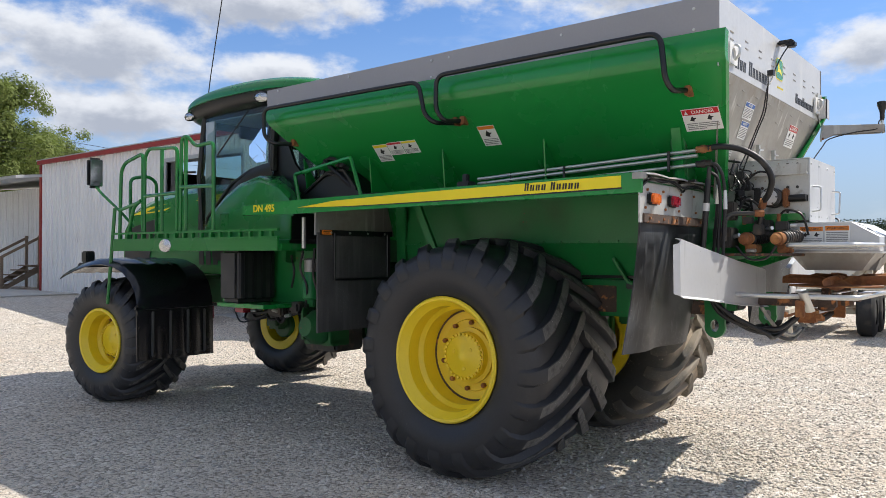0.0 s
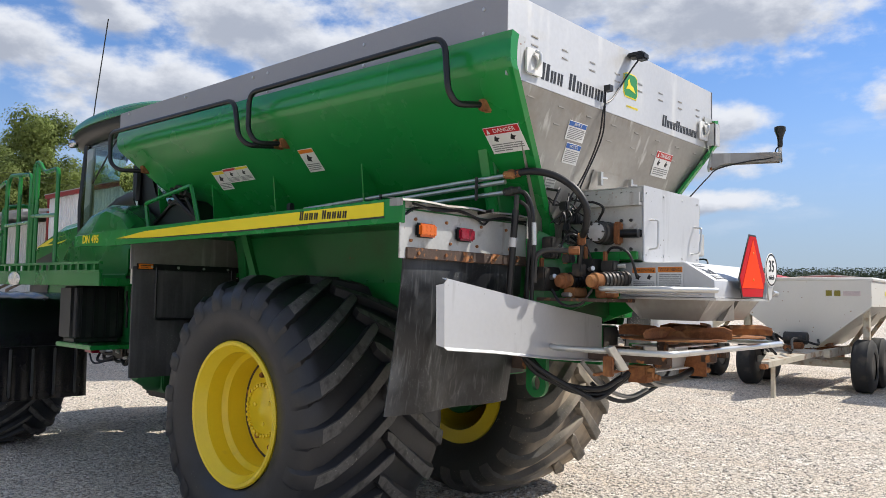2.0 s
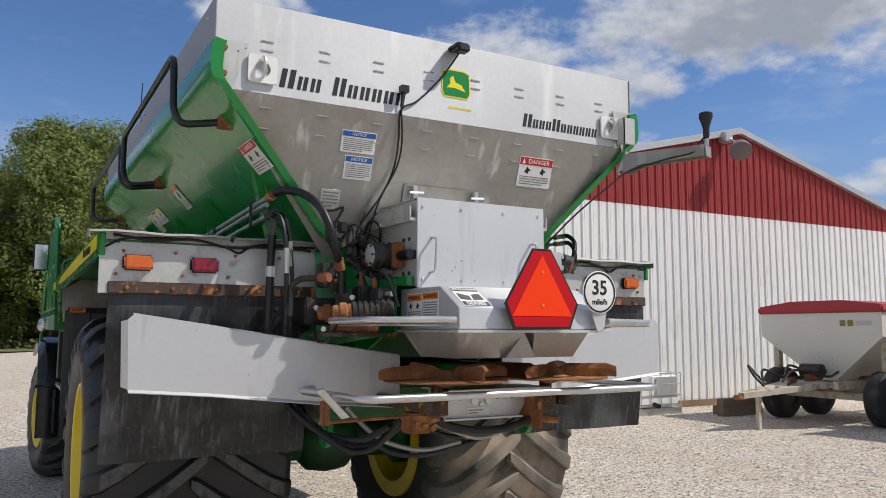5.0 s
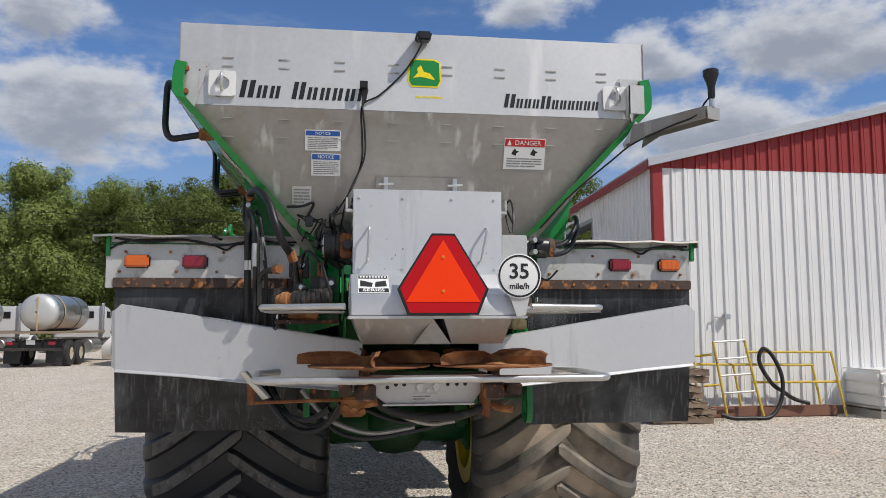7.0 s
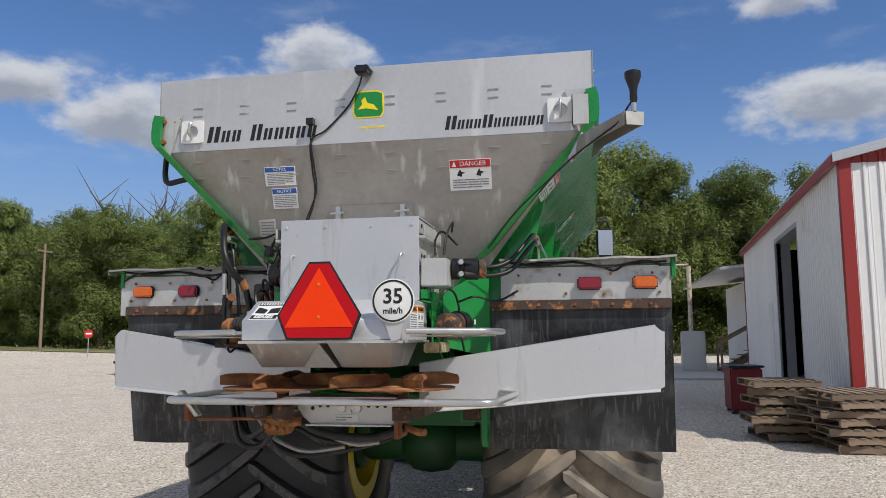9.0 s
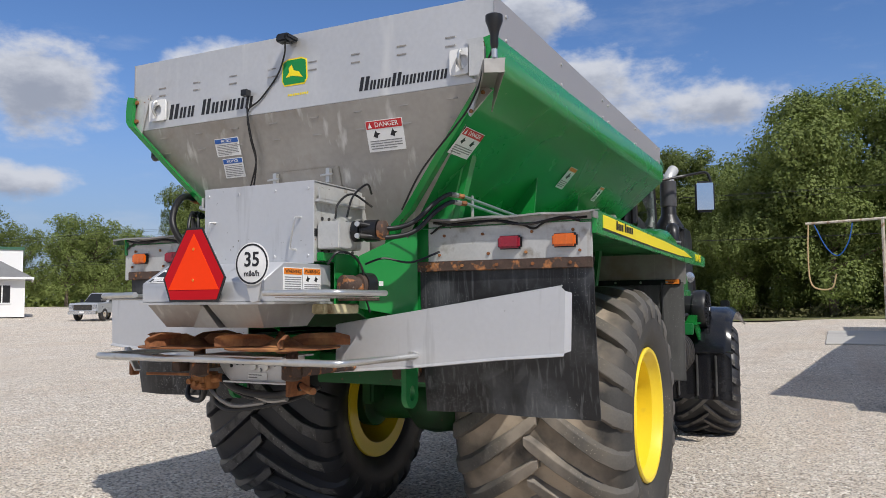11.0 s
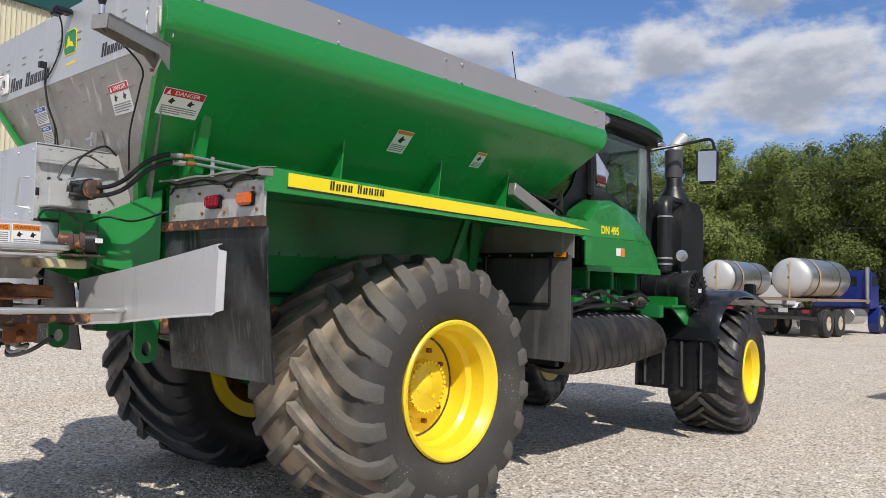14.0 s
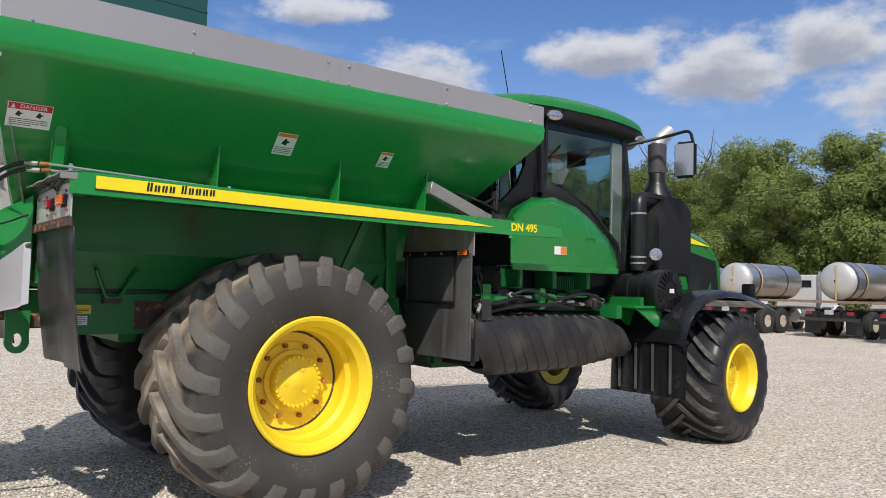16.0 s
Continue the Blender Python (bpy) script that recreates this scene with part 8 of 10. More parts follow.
mp("small_hose", hose([(-1.66, -0.62, 1.80), (-1.60, -0.60, 1.93), (-1.54, -0.54, 1.90), (-1.51, -0.50, 1.80)], [(-1.44, -0.48, 1.79), (-1.38, -0.50, 1.86), (-1.28, -0.50, 1.83), (-1.25, -0.46, 1.70)], [(-1.62, -0.72, 1.63), (-1.54, -0.74, 1.55), (-1.44, -0.72, 1.55), (-1.38, -0.70, 1.63)], [(-1.50, -0.44, 2.02), (-1.46, -0.46, 2.09), (-1.56, -0.47, 2.12), (-1.66, -0.47, 2.02), (-1.66, -0.50, 1.9)], r=0.0075, n=6), HOSE)
rnd = random.Random(77)
for k in range(13):
    v0, z0 = -0.66 + 0.33 * rnd.random(), 2.20 - 0.12 * rnd.random()
    pts = [(-1.70, v0, z0)]
    for q in range(4):
        pts.append((-1.66 + rnd.uniform(-0.05, 0.06), pts[-1][1] + rnd.uniform(-0.05, 0.09), pts[-1][2] - rnd.uniform(-0.03, 0.10)))
    mp("loose_wire", hose(pts, r=0.0045 + 0.003 * (k % 3 == 0), n=5), HOSE)
mp("plug", [B(q, bev=0.006) for q in (((-1.66, -0.60, 2.07), (-1.61, -0.56, 2.12)), ((-1.65, -0.50, 2.0), (-1.60, -0.46, 2.06)), ((-1.66, -0.56, 1.96), (-1.62, -0.53, 2.0)), ((-1.60, -0.42, 1.92), (-1.56, -0.39, 2.02)))], BLACK)
# under the tail: sagging hoses, rusty valve block, rod and plate
mp("belly_hose", hose([(-1.76, -0.86, 1.55), (-1.75, -0.85, 1.34), (-1.66, -0.79, 1.21), (-1.46, -0.66, 1.08), (-1.44, -0.57, 1.045), (-1.40, -0.48, 1.08), (-1.32, -0.41, 1.19)], [(-1.76, -0.80, 1.55), (-1.74, -0.78, 1.30), (-1.60, -0.68, 1.12), (-1.45, -0.54, 1.065), (-1.38, -0.45, 1.11), (-1.30, -0.38, 1.20)], [(-1.78, -0.84, 1.55), (-1.74, -0.80, 1.26), (-1.62, -0.72, 1.14), (-1.42, -0.58, 1.10), (-1.34, -0.46, 1.16)], r=0.015, n=10), HOSE, label="sagging black hose under the tail")
mp("cross_hose", hose([(-1.30, -0.25, 1.20), (-1.30, -0.18, 1.155), (-1.30, -0.05, 1.125), (-1.30, 0.12, 1.122), (-1.28, 0.22, 1.145), (-1.26, 0.30, 1.18)], r=0.021, n=10), HOSE, label="thick black hose across the tail")
mp("thin_cross_hose", hose([(-1.50, -0.50, 1.12), (-1.44, -0.42, 1.04), (-1.40, -0.28, 1.012), (-1.40, -0.07, 1.04), (-1.40, 0.14, 1.09), (-1.42, 0.30, 1.16)], [(-1.36, -0.30, 1.16), (-1.36, -0.15, 1.10), (-1.36, 0.0, 1.09), (-1.36, 0.12, 1.105)], r=0.012, n=8), HOSE)
mp("clear_hose", hose([(-1.50, -0.60, 1.24), (-1.46, -0.50, 1.13), (-1.43, -0.40, 1.07), (-1.40, -0.25, 1.035), (-1.40, -0.05, 1.06)], [(-1.35, -0.22, 1.16), (-1.35, 0.0, 1.085), (-1.35, 0.14, 1.095)], r=0.012, n=8), STEEL_STAINED)
vb = mp("rusty_valve", B(((-1.34, -0.41, 1.135), (-1.22, -0.30, 1.225)), bev=0.01), RUST, label="rusty valve block under the spinner pan")
for k in range(3):
    mp("valve_cap", cyl(bmesh.new(), (-1.22, -0.39 + 0.04 * k, 1.18 - 0.01 * k), (-1.19, -0.39 + 0.04 * k, 1.18 - 0.01 * k), 0.015, 8), RUST, vb)
mp("valve_port", rod([(-1.28, -0.30, 1.19), (-1.28, -0.24, 1.20)], r=0.022, n=8), RUST, vb)
mp("rust_plate", B(((-1.35, 0.26, 1.13), (-1.18, 0.285, 1.28)), ((-1.35, 0.28, 1.25), (-1.18, 0.40, 1.265)), bev=0.004), RUST)
mp("rust_elbow", rod([(-1.26, 0.30, 1.18), (-1.24, 0.36, 1.16), (-1.22, 0.40, 1.16)], r=0.018, n=8), RUST)
mp("rust_rod", rod([(-1.30, -0.81, 1.20), (-1.30, -0.40, 1.208)], r=0.008, n=6), RUST)
for s in (-1, 1):
    mp("spinner_motor", lathe(bmesh.new(), [(0.03, 0.05), (0.05, 0.06), (0.05, 0.12), (0.03, 0.13), (0.03, 0.2)], (-1.18, s * 0.30, 1.16), (0, 0, 1), 16), RUST_STRIP, label="rusty spinner motor")
    mp("tail_bracket", B(((-1.7, s * 0.36, 1.24), (-1.10, s * 0.42, 1.29)), bev=0.006), RUST_STRIP)
mp("left_stub", bevelled(prism(bmesh.new(), [(-1.22, -0.86, 1.345), (-1.20, -0.83, 1.355), (-1.18, -0.72, 1.235), (-1.20, -0.75, 1.225)], (0.035, -0.01, 0)), 0.003, 1), GALV)
mp("stub_bracket", B(((-1.24, -0.83, 1.20), (-1.19, -0.80, 1.30)), bev=0.004), RUST)
# right tail: slim pipes and two hoses to the motor
mp("right_pipe", rod([(-4.4, 0.93, 2.06), (-1.87, 0.905, 2.163)], [(-4.4, 0.95, 2.02), (-1.88, 0.915, 2.125)], r=0.0095, n=8), GALV, label="thin bright hydraulic pipe along the deck")
mp("pipe_nut", rod([(-1.88, 0.905, 2.162), (-1.83, 0.90, 2.160)], [(-1.89, 0.915, 2.124), (-1.84, 0.91, 2.120)], r=0.0145, n=6), RUST)
mp("motor_hose", hose([(-1.82, 0.90, 2.160), (-1.73, 0.89, 2.155), (-1.63, 0.86, 2.10), (-1.55, 0.78, 2.0), (-1.48, 0.68, 1.965), (-1.37, 0.57, 1.985)], [(-1.83, 0.91, 2.120), (-1.74, 0.90, 2.115), (-1.64, 0.865, 2.06), (-1.55, 0.79, 1.955), (-1.47, 0.69, 1.92), (-1.37, 0.57, 1.925)], r=0.0125, n=10), HOSE, label="black hydraulic hose to the conveyor motor")
mp("hose_sleeve", rod([(-1.82, 0.90, 2.160), (-1.75, 0.893, 2.158)], [(-1.83, 0.91, 2.120), (-1.76, 0.903, 2.118)], r=0.0145, n=8), STEEL_STAINED)
for x in (-2.0, -3.0, -4.0):
    mp("pipe_clamp", B(((x - 0.012, 0.90, 2.0), (x + 0.012, 0.912, 2.185 - (-1.9 - x) * 0.04)), bev=0.003), GALV)
# motor in the recess of the green end wall
rm = mp("recess_motor", lathe(bmesh.new(), [(0.03, 0), (0.05, 0.005), (0.05, 0.07), (0.042, 0.075), (0.042, 0.10), (0.055, 0.104), (0.055, 0.15), (0.03, 0.156)], (-1.36, 0.47, 1.68), (-1, 0.35, 0), 18), RUST_STRIP, label="rusty gate motor with a round black cap")
mp("motor_tag", B(((-1.54, 0.602, 1.675), (-1.50, 0.605, 1.70))), WHITE, rm)
mp("motor_cap", lathe(bmesh.new(), [(0.064, 0), (0.064, 0.06), (0.050, 0.07), (0.01, 0.074)], (-1.480, 0.512, 1.68), (-1, 0.35, 0), 18), BLACK, rm)
mp("motor_plate", B(((-1.58, 0.43, 1.60), (-1.38, 0.56, 1.612)), bev=0.003), RUST_STRIP, rm)
mp("stained_bracket", B(((-1.52, 0.40, 1.535), (-1.20, 0.47, 1.585)), bev=0.006), mat("yellowed_steel", (0.58, 0.52, 0.32), 0.6, var=0.3, vs=8, grain=0.2, bump=0.1, dirt=((0.16, 0.10, 0.04), 0.5, 0.7, 10.0)))
mp("recess_wire", hose([(-1.25, 0.46, 1.78), (-1.28, 0.50, 1.84), (-1.38, 0.52, 1.83), (-1.46, 0.53, 1.76), (-1.47, 0.53, 1.66), (-1.50, 0.55, 1.54)], [(-1.50, 0.52, 1.79), (-1.56, 0.60, 1.82), (-1.66, 0.70, 1.80), (-1.80, 0.80, 1.86)], [(-1.60, 0.50, 2.10), (-1.50, 0.44, 2.16), (-1.40, 0.42, 2.10), (-1.36, 0.43, 2.02)], [(-1.66, 0.46, 2.18), (-1.58, 0.48, 2.22), (-1.46, 0.47, 2.14), (-1.42, 0.46, 2.03)], r=0.006, n=6), HOSE)
# black bent pipes on the left side
mp("roll_bar", rod([(-5.40, -1.12, 2.565), (-5.46, -1.33, 2.55), (-5.55, -1.36, 2.62), (-5.56, -1.36, 2.865), (-3.75, -1.36, 2.865), (-3.69, -1.36, 2.61), (-3.62, -1.33, 2.545), (-3.56, -1.12, 2.565)], r=0.0175, n=10, round_=0.085), BLACK_PAINT, label="long bent black bar on the hopper side")
mp("roll_bar", rod([(-3.50, -1.12, 2.575), (-3.53, -1.33, 2.55), (-3.58, -1.36, 2.63), (-3.58, -1.36, 2.885), (-1.86, -1.36, 2.90), (-1.83, -1.36, 2.62), (-1.80, -1.33, 2.55), (-1.77, -1.10, 2.585)], r=0.0175, n=10, round_=0.085), BLACK_PAINT, label="long bent black bar on the hopper side")
for x in (-5.40, -3.56, -3.49, -1.77):
    mp("bar_bracket", B(((x - 0.02, -1.17, 2.545), (x + 0.02, -1.09, 2.605)), bev=0.006), RUST)

# ---- wheel guards across, ahead of the rear wheels ----
for s in (-1, 1):
    gd = mp("wheel_guard", B(((-4.60, min(s * 0.75, s * 1.60), 0.95), (-4.582, max(s * 0.75, s * 1.60), 1.745)), bev=0.003), CLAD, label="worn rubber wheel guard hung from a steel plate")
    mp("top_plate", prism(bmesh.new(), [(-4.60, s * 0.70, 1.725), (-4.60, s * 1.62, 1.725), (-4.60, s * 1.62, 1.90), (-4.60, s * 1.50, 1.975), (-4.60, s * 0.78, 1.975)][::s], (0.012, 0, 0)), STEEL_STAINED, gd, "bare steel plate")
    mp("clamp_strip", B(((-4.582, min(s * 0.74, s * 1.58), 1.722), (-4.57, max(s * 0.74, s * 1.58), 1.766)), bev=0.003), BLACK_PAINT, gd)
    mp("guard_door", B(((-4.581, min(s * 0.80, s * 1.42), 1.38), (-4.574, max(s * 0.80, s * 1.42), 1.72)), bev=0.003), CLAD, gd)
    mp("door_rod", rod([(-4.57, s * 1.43, 1.74), (-4.57, s * 1.43, 1.365), (-4.57, s * 0.80, 1.365), (-4.57, s * 0.80, 1.74)], r=0.009, n=6, round_=0.02), BLACK, gd)
    for k in range(4):
        mp("strip_bolt", cyl(bmesh.new(), (-4.571, s * (0.84 + 0.21 * k), 1.744), (-4.562, s * (0.84 + 0.21 * k), 1.744), 0.010, 8), GALV, gd)
    lb = plate("warning_label", face((-4.568, min(s * 1.46, s * 1.57), 1.728), (0, 1, 0), (0, 0, 1)), 0.11, 0.036, ORANGE_FILM, gd)
    bars(lb, Matrix.Translation((0.015, 0.006, 0.002)), 0.08, 0.024, 2, INK, seed=40)
    mp("guard_brace", bevelled(prism(bmesh.new(), [(-4.52, s * 0.70, 1.40), (-4.42, s * 0.70, 1.40), (-4.30, s * 0.86, 1.99), (-4.40, s * 0.86, 1.99)], (0, s * 0.03, 0)), 0.004, 1), GREEN_DULL)
mp("grille", B(*[((-4.80, -1.35 + 0.0, 1.30 + i * 0.028), (-4.76, -1.05, 1.312 + i * 0.028)) for i in range(20)]), BLACK)
mp("side_tube", rod([(-4.95, -1.42, 1.62), (-4.95, -1.42, 1.88)], r=0.018), GALV)
mp("filter", lathe(bmesh.new(), [(0.05, 0), (0.07, 0.02), (0.07, 0.16), (0.05, 0.19), (0.05, 0.30)], (-5.02, -1.28, 1.18), (0, 0, 1), 16), GREEN_DULL)
mp("filter_head", lathe(bmesh.new(), [(0.055, 0), (0.055, 0.10), (0.03, 0.12)], (-5.02, -1.28, 1.42), (0, 0, 1), 16), STEEL_STAINED)
# machinery between hopper and cab
mp("gear_case", B(((-5.2, -0.95, 1.0), (-4.75, 0.95, 1.5)), ((-5.35, -0.7, 0.80), (-4.9, 0.7, 1.05)), bev=0.04), GREEN_SHADED)
hu = mp("hydraulic_unit", bevelled(prism(bmesh.new(), [(-5.30, -0.62, 2.03), (-4.62, -0.62, 2.03), (-4.72, -0.62, 2.14), (-4.86, -0.62, 2.30), (-5.08, -0.62, 2.29), (-5.38, -0.62, 2.12)], (0, -0.42, 0)), 0.012, 2), BLACK_PAINT, label="black hydraulic valve unit with fittings and lines")
mp("unit_rim", rod([(-5.36, -1.05, 2.125), (-5.06, -1.05, 2.295), (-4.86, -1.05, 2.305), (-4.70, -1.05, 2.13)], r=0.014, n=6), BLACK_PAINT, hu)
mp("unit_port", [cyl(bmesh.new(), (x_, -0.98, z_), (x_, -1.06, z_ + 0.03), 0.022, 8) for x_, z_ in ((-5.02, 2.31), (-4.94, 2.33), (-5.12, 2.27), (-4.88, 2.32))], DARKMETAL, hu)
mp("unit_frame", rod([(-5.42, -1.06, 2.02), (-5.46, -1.08, 2.30), (-4.74, -1.08, 2.40), (-4.62, -1.06, 2.02)], r=0.018, n=6, round_=0.03), GREEN, hu)
mp("unit_line", hose([(-5.2, -1.0, 2.36), (-5.05, -1.02, 2.42), (-4.92, -1.0, 2.34), (-4.8, -0.98, 2.15)], [(-5.3, -1.0, 2.2), (-5.0, -1.06, 2.28), (-4.75, -1.02, 2.12)], [(-5.1, -1.05, 2.4), (-4.95, -1.08, 2.3), (-4.7, -1.0, 2.1), (-4.5, -0.98, 2.08)], r=0.016, n=6), HOSE)
mp("right_arm", bevelled(prism(bmesh.new(), [(-4.62, 0.98, 2.33), (-4.60, 0.98, 2.23), (-5.25, 0.98, 2.0), (-5.27, 0.98, 2.10)], (0, 0.07, 0)), 0.005, 1), STEEL_STAINED, label="steel sampling arm on the right deck")
mp("arm_line", hose([(-4.9, 1.0, 2.27), (-5.15, 1.05, 2.2), (-5.35, 1.02, 2.12), (-5.40, 0.95, 2.0)], [(-5.2, 1.0, 2.2), (-5.35, 1.0, 2.26), (-5.42, 0.95, 2.10)], r=0.012, n=6), HOSE)
mp("arm_fitting", B(((-5.40, 0.95, 2.0), (-5.25, 1.08, 2.12)), ((-5.35, 0.97, 2.1), (-5.31, 1.02, 2.32)), bev=0.01), DARKMETAL)

# ---- cab ----
cab = mp("cab", B(((-7.15, -0.80, 1.50), (-5.85, 0.80, 1.70)), bev=0.03), BLACK, label="driver's cab with tinted glass and green roof")
for s in (-1, 1):
    # green rounded shoulder, from the glass out to the side
    inner = [(-5.50, 1.98), (-5.62, 2.19), (-5.85, 2.315), (-6.12, 2.325), (-6.40, 2.25), (-6.60, 2.14), (-6.83, 1.98), (-6.95, 1.86), (-7.02, 1.70)]
    outer = [(-5.24, 1.90), (-5.28, 2.05), (-5.42, 2.16), (-5.68, 2.225), (-5.98, 2.175), (-6.20, 2.07), (-6.40, 1.93), (-6.50, 1.80), (-6.54, 1.70)]
    rows = []
    for t, bulge in ((0.0, 0.0), (0.35, 0.018), (0.7, 0.028), (0.9, 0.018), (1.0, 0.0)):
        rows.append([(p[0] + (q[0] - p[0]) * t, s * (0.90 + 0.40 * t ** 0.8), p[1] + (q[1] - p[1]) * t + bulge) for p, q in zip(inner, outer)])
    rows.append([(q[0] + 0.01, s * 1.312, min(q[1], 1.90)) for q in outer])
    rows.append([(q[0] + 0.01, s * 1.315, 1.70) for q in outer])
    rows.append([(q[0] + 0.01, s * 1.335, 1.69) for q in outer])
    rows.append([(q[0] + 0.01, s * 1.335, 1.645) for q in outer])
    rows = [r[::-s] for r in rows]
    mp("cab_shoulder", sheet(bmesh.new(), rows, 0.012), HOOD, cab, "glossy green rounded cab fender")
    # pillars
    for pts in ([(-5.98, s * 0.90, 2.38), (-5.98, s * 0.89, 2.7), (-5.96, s * 0.86, 3.12)], [(-7.16, s * 0.86, 1.70), (-7.27, s * 0.84, 2.4), (-7.18, s * 0.83, 3.12)]):
        mp("pillar", rod(pts, r=0.042, n=8), BLACK_PAINT, cab)
    mp("rear_quarter", bevelled(prism(bmesh.new(), [(-5.30, s * 0.84, 1.98), (-5.46, s * 0.84, 2.22), (-5.70, s * 0.84, 2.42), (-5.80, s * 0.84, 2.62), (-5.80, s * 0.84, 3.06), (-6.02, s * 0.84, 3.06), (-6.02, s * 0.84, 2.30), (-5.60, s * 0.84, 1.98)], (0, s * 0.035, 0)), 0.006, 1), BLACK, cab)
    mp("door_glass", slab(bmesh.new(), [(-6.02, s * 0.875, 2.42), (-6.30, s * 0.895, 2.40), (-6.60, s * 0.905, 2.27), (-7.00, s * 0.915, 1.94), (-7.10, s * 0.90, 1.70), (-7.20, s * 0.89, 1.72), (-7.24, s * 0.865, 2.4), (-7.14, s * 0.85, 3.11), (-6.0, s * 0.85, 3.11)][::-s], 0.008), GLASS, cab, "tinted cab door glass").visible_shadow = False
    mp("door_frame", rod([(-6.03, s * 0.895, 3.09), (-6.03, s * 0.90, 2.44), (-6.30, s * 0.915, 2.41), (-6.60, s * 0.925, 2.285), (-7.00, s * 0.93, 1.955), (-7.10, s * 0.92, 1.71)], r=0.020, n=6), BLACK, cab)
    seal = [(-5.98, 2.46, 2.30), (-6.12, 2.45, 2.31), (-6.30, 2.42, 2.27), (-6.45, 2.36, 2.215), (-6.60, 2.275, 2.13), (-6.80, 2.11, 1.99), (-6.98, 1.95, 1.82), (-7.10, 1.72, 1.68)]
    rows = [[(x, s * 0.915, a) for x, a, b in seal], [(x + 0.02, s * 0.935, (a + b) / 2) for x, a, b in seal], [(x + 0.03, s * 0.905, b) for x, a, b in seal]]
    mp("glass_seal", sheet(bmesh.new(), [r_[::-s] for r_ in rows], 0.01), BLACK, cab)
    mp("shoulder_hatch", rod([(-6.12, s * 1.322, 1.95), (-6.12, s * 1.322, 1.78), (-6.24, s * 1.322, 1.78), (-6.24, s * 1.322, 1.95), (-6.12, s * 1.322, 1.95)], r=0.006, n=5), HOOD, cab)
    # black block added in place of the shadow under the shoulder
    mp("floor_pan", B(((-6.45, s * 0.80, 1.44), (-5.35, s * 1.02, 1.64)), bev=0.02), BLACK_PAINT, cab)
    mp("shoulder_bracket", [B(((x_, min(s * 1.0, s * 1.24), 1.50), (x_ + 0.05, max(s * 1.0, s * 1.24), 1.66)), bev=0.008) for x_ in (-5.45, -5.85, -6.28)], GREEN_DULL, cab)
fl = plate("warning_label", face((-5.72, 1.330, 1.79), (-1, 0, 0), (0, 0, 1)), 0.15, 0.07, WHITE, cab, "orange and white warning label")
part("header", box(bmesh.new(), (0.075, 0.004, 0.002), (0.146, 0.066, 0.0032)), ORANGE_FILM, fl)
gl = mp("windscreen", slab(bmesh.new(), [(-7.24, -0.80, 1.75), (-7.24, 0.80, 1.75), (-7.19, 0.80, 3.1), (-7.19, -0.80, 3.1)][::-1], 0.008), GLASS, cab); gl.visible_shadow = False
gl = mp("rear_glass", slab(bmesh.new(), [(-5.95, -0.82, 2.3), (-5.95, 0.82, 2.3), (-5.95, 0.82, 3.1), (-5.95, -0.82, 3.1)], 0.008), GLASS, cab); gl.visible_shadow = False
# roof: black underside with lamps, green cap
STATIONS = ((-5.42, 0.66, 3.165, 0.16), (-5.62, 0.86, 3.165, 0.55), (-6.0, 0.955, 3.17, 0.82), (-6.5, 0.98, 3.17, 0.95), (-7.0, 0.97, 3.155, 0.92), (-7.36, 0.92, 3.115, 0.74), (-7.58, 0.70, 3.07, 0.40))


def roof_at(u):
    """Half width, rim height and rise of the cab roof at u from 0 (rear) to 1 (front)."""
    q = u * (len(STATIONS) - 1)
    i = min(int(q), len(STATIONS) - 2)
    p0, p1, p2, p3 = (STATIONS[max(0, min(len(STATIONS) - 1, i + k))] for k in (-1, 0, 1, 2))
    f = q - i
    return [0.5 * (2 * b_ + (c_ - a_) * f + (2 * a_ - 5 * b_ + 4 * c_ - d_) * f * f + (3 * b_ - a_ - 3 * c_ + d_) * f ** 3) for a_, b_, c_, d_ in zip(p0, p1, p2, p3)]


rows, under = [], []
for i in range(31):
    x, w, z, k = roof_at(i / 30)
    arc = [math.pi * (1 - j / 26) for j in range(27)]
    rows.append([(x, w * math.copysign(abs(math.cos(t)) ** 0.62, math.cos(t)), z + 0.20 * k * abs(math.sin(t)) ** 0.72) for t in arc])
    under.append([(x * 0.985 - 0.095, 0.985 * w * math.copysign(abs(math.cos(t)) ** 0.55, math.cos(t)), z + 0.012 - 0.155 * min(1.0, k * 1.3) * abs(math.sin(t)) ** 0.45) for t in arc])
mp("roof_cap", sheet(bmesh.new(), rows, 0.02), HOOD, cab, "green domed cab roof")
mp("roof_liner", sheet(bmesh.new(), [r[::-1] for r in under], 0.012), BLACK, cab)
for s in (-1, 1):
    for x, v, z, size, aim in ((-6.06, 0.975, 3.095, 1.15, (0.42, s * 0.9, -0.12)), (-7.34, 0.93, 3.05, 0.95, (0.15, s * 0.95, -0.1))):
        turn = Matrix.Translation((x, s * v, z)) @ Vector(aim).to_track_quat("Z", "Y").to_matrix().to_4x4() @ Matrix.Diagonal((1.05 * size, 0.66 * size, size, 1))
        for name, ring, m in (("lamp_housing", [(0.035, -0.05), (0.072, -0.03), (0.078, 0.004), (0.070, 0.010), (0.064, 0.004), (0.01, 0.002)], GLOSS), ("roof_lamp", [(0.066, 0.004), (0.058, 0.016), (0.034, 0.024), (0.005, 0.026)], LAMP_CLEAR)):
            bm = lathe(bmesh.new(), ring, (0, 0, 0), (0, 0, 1), 24)
            bm.transform(turn)
            mp(name, bm, m, cab)
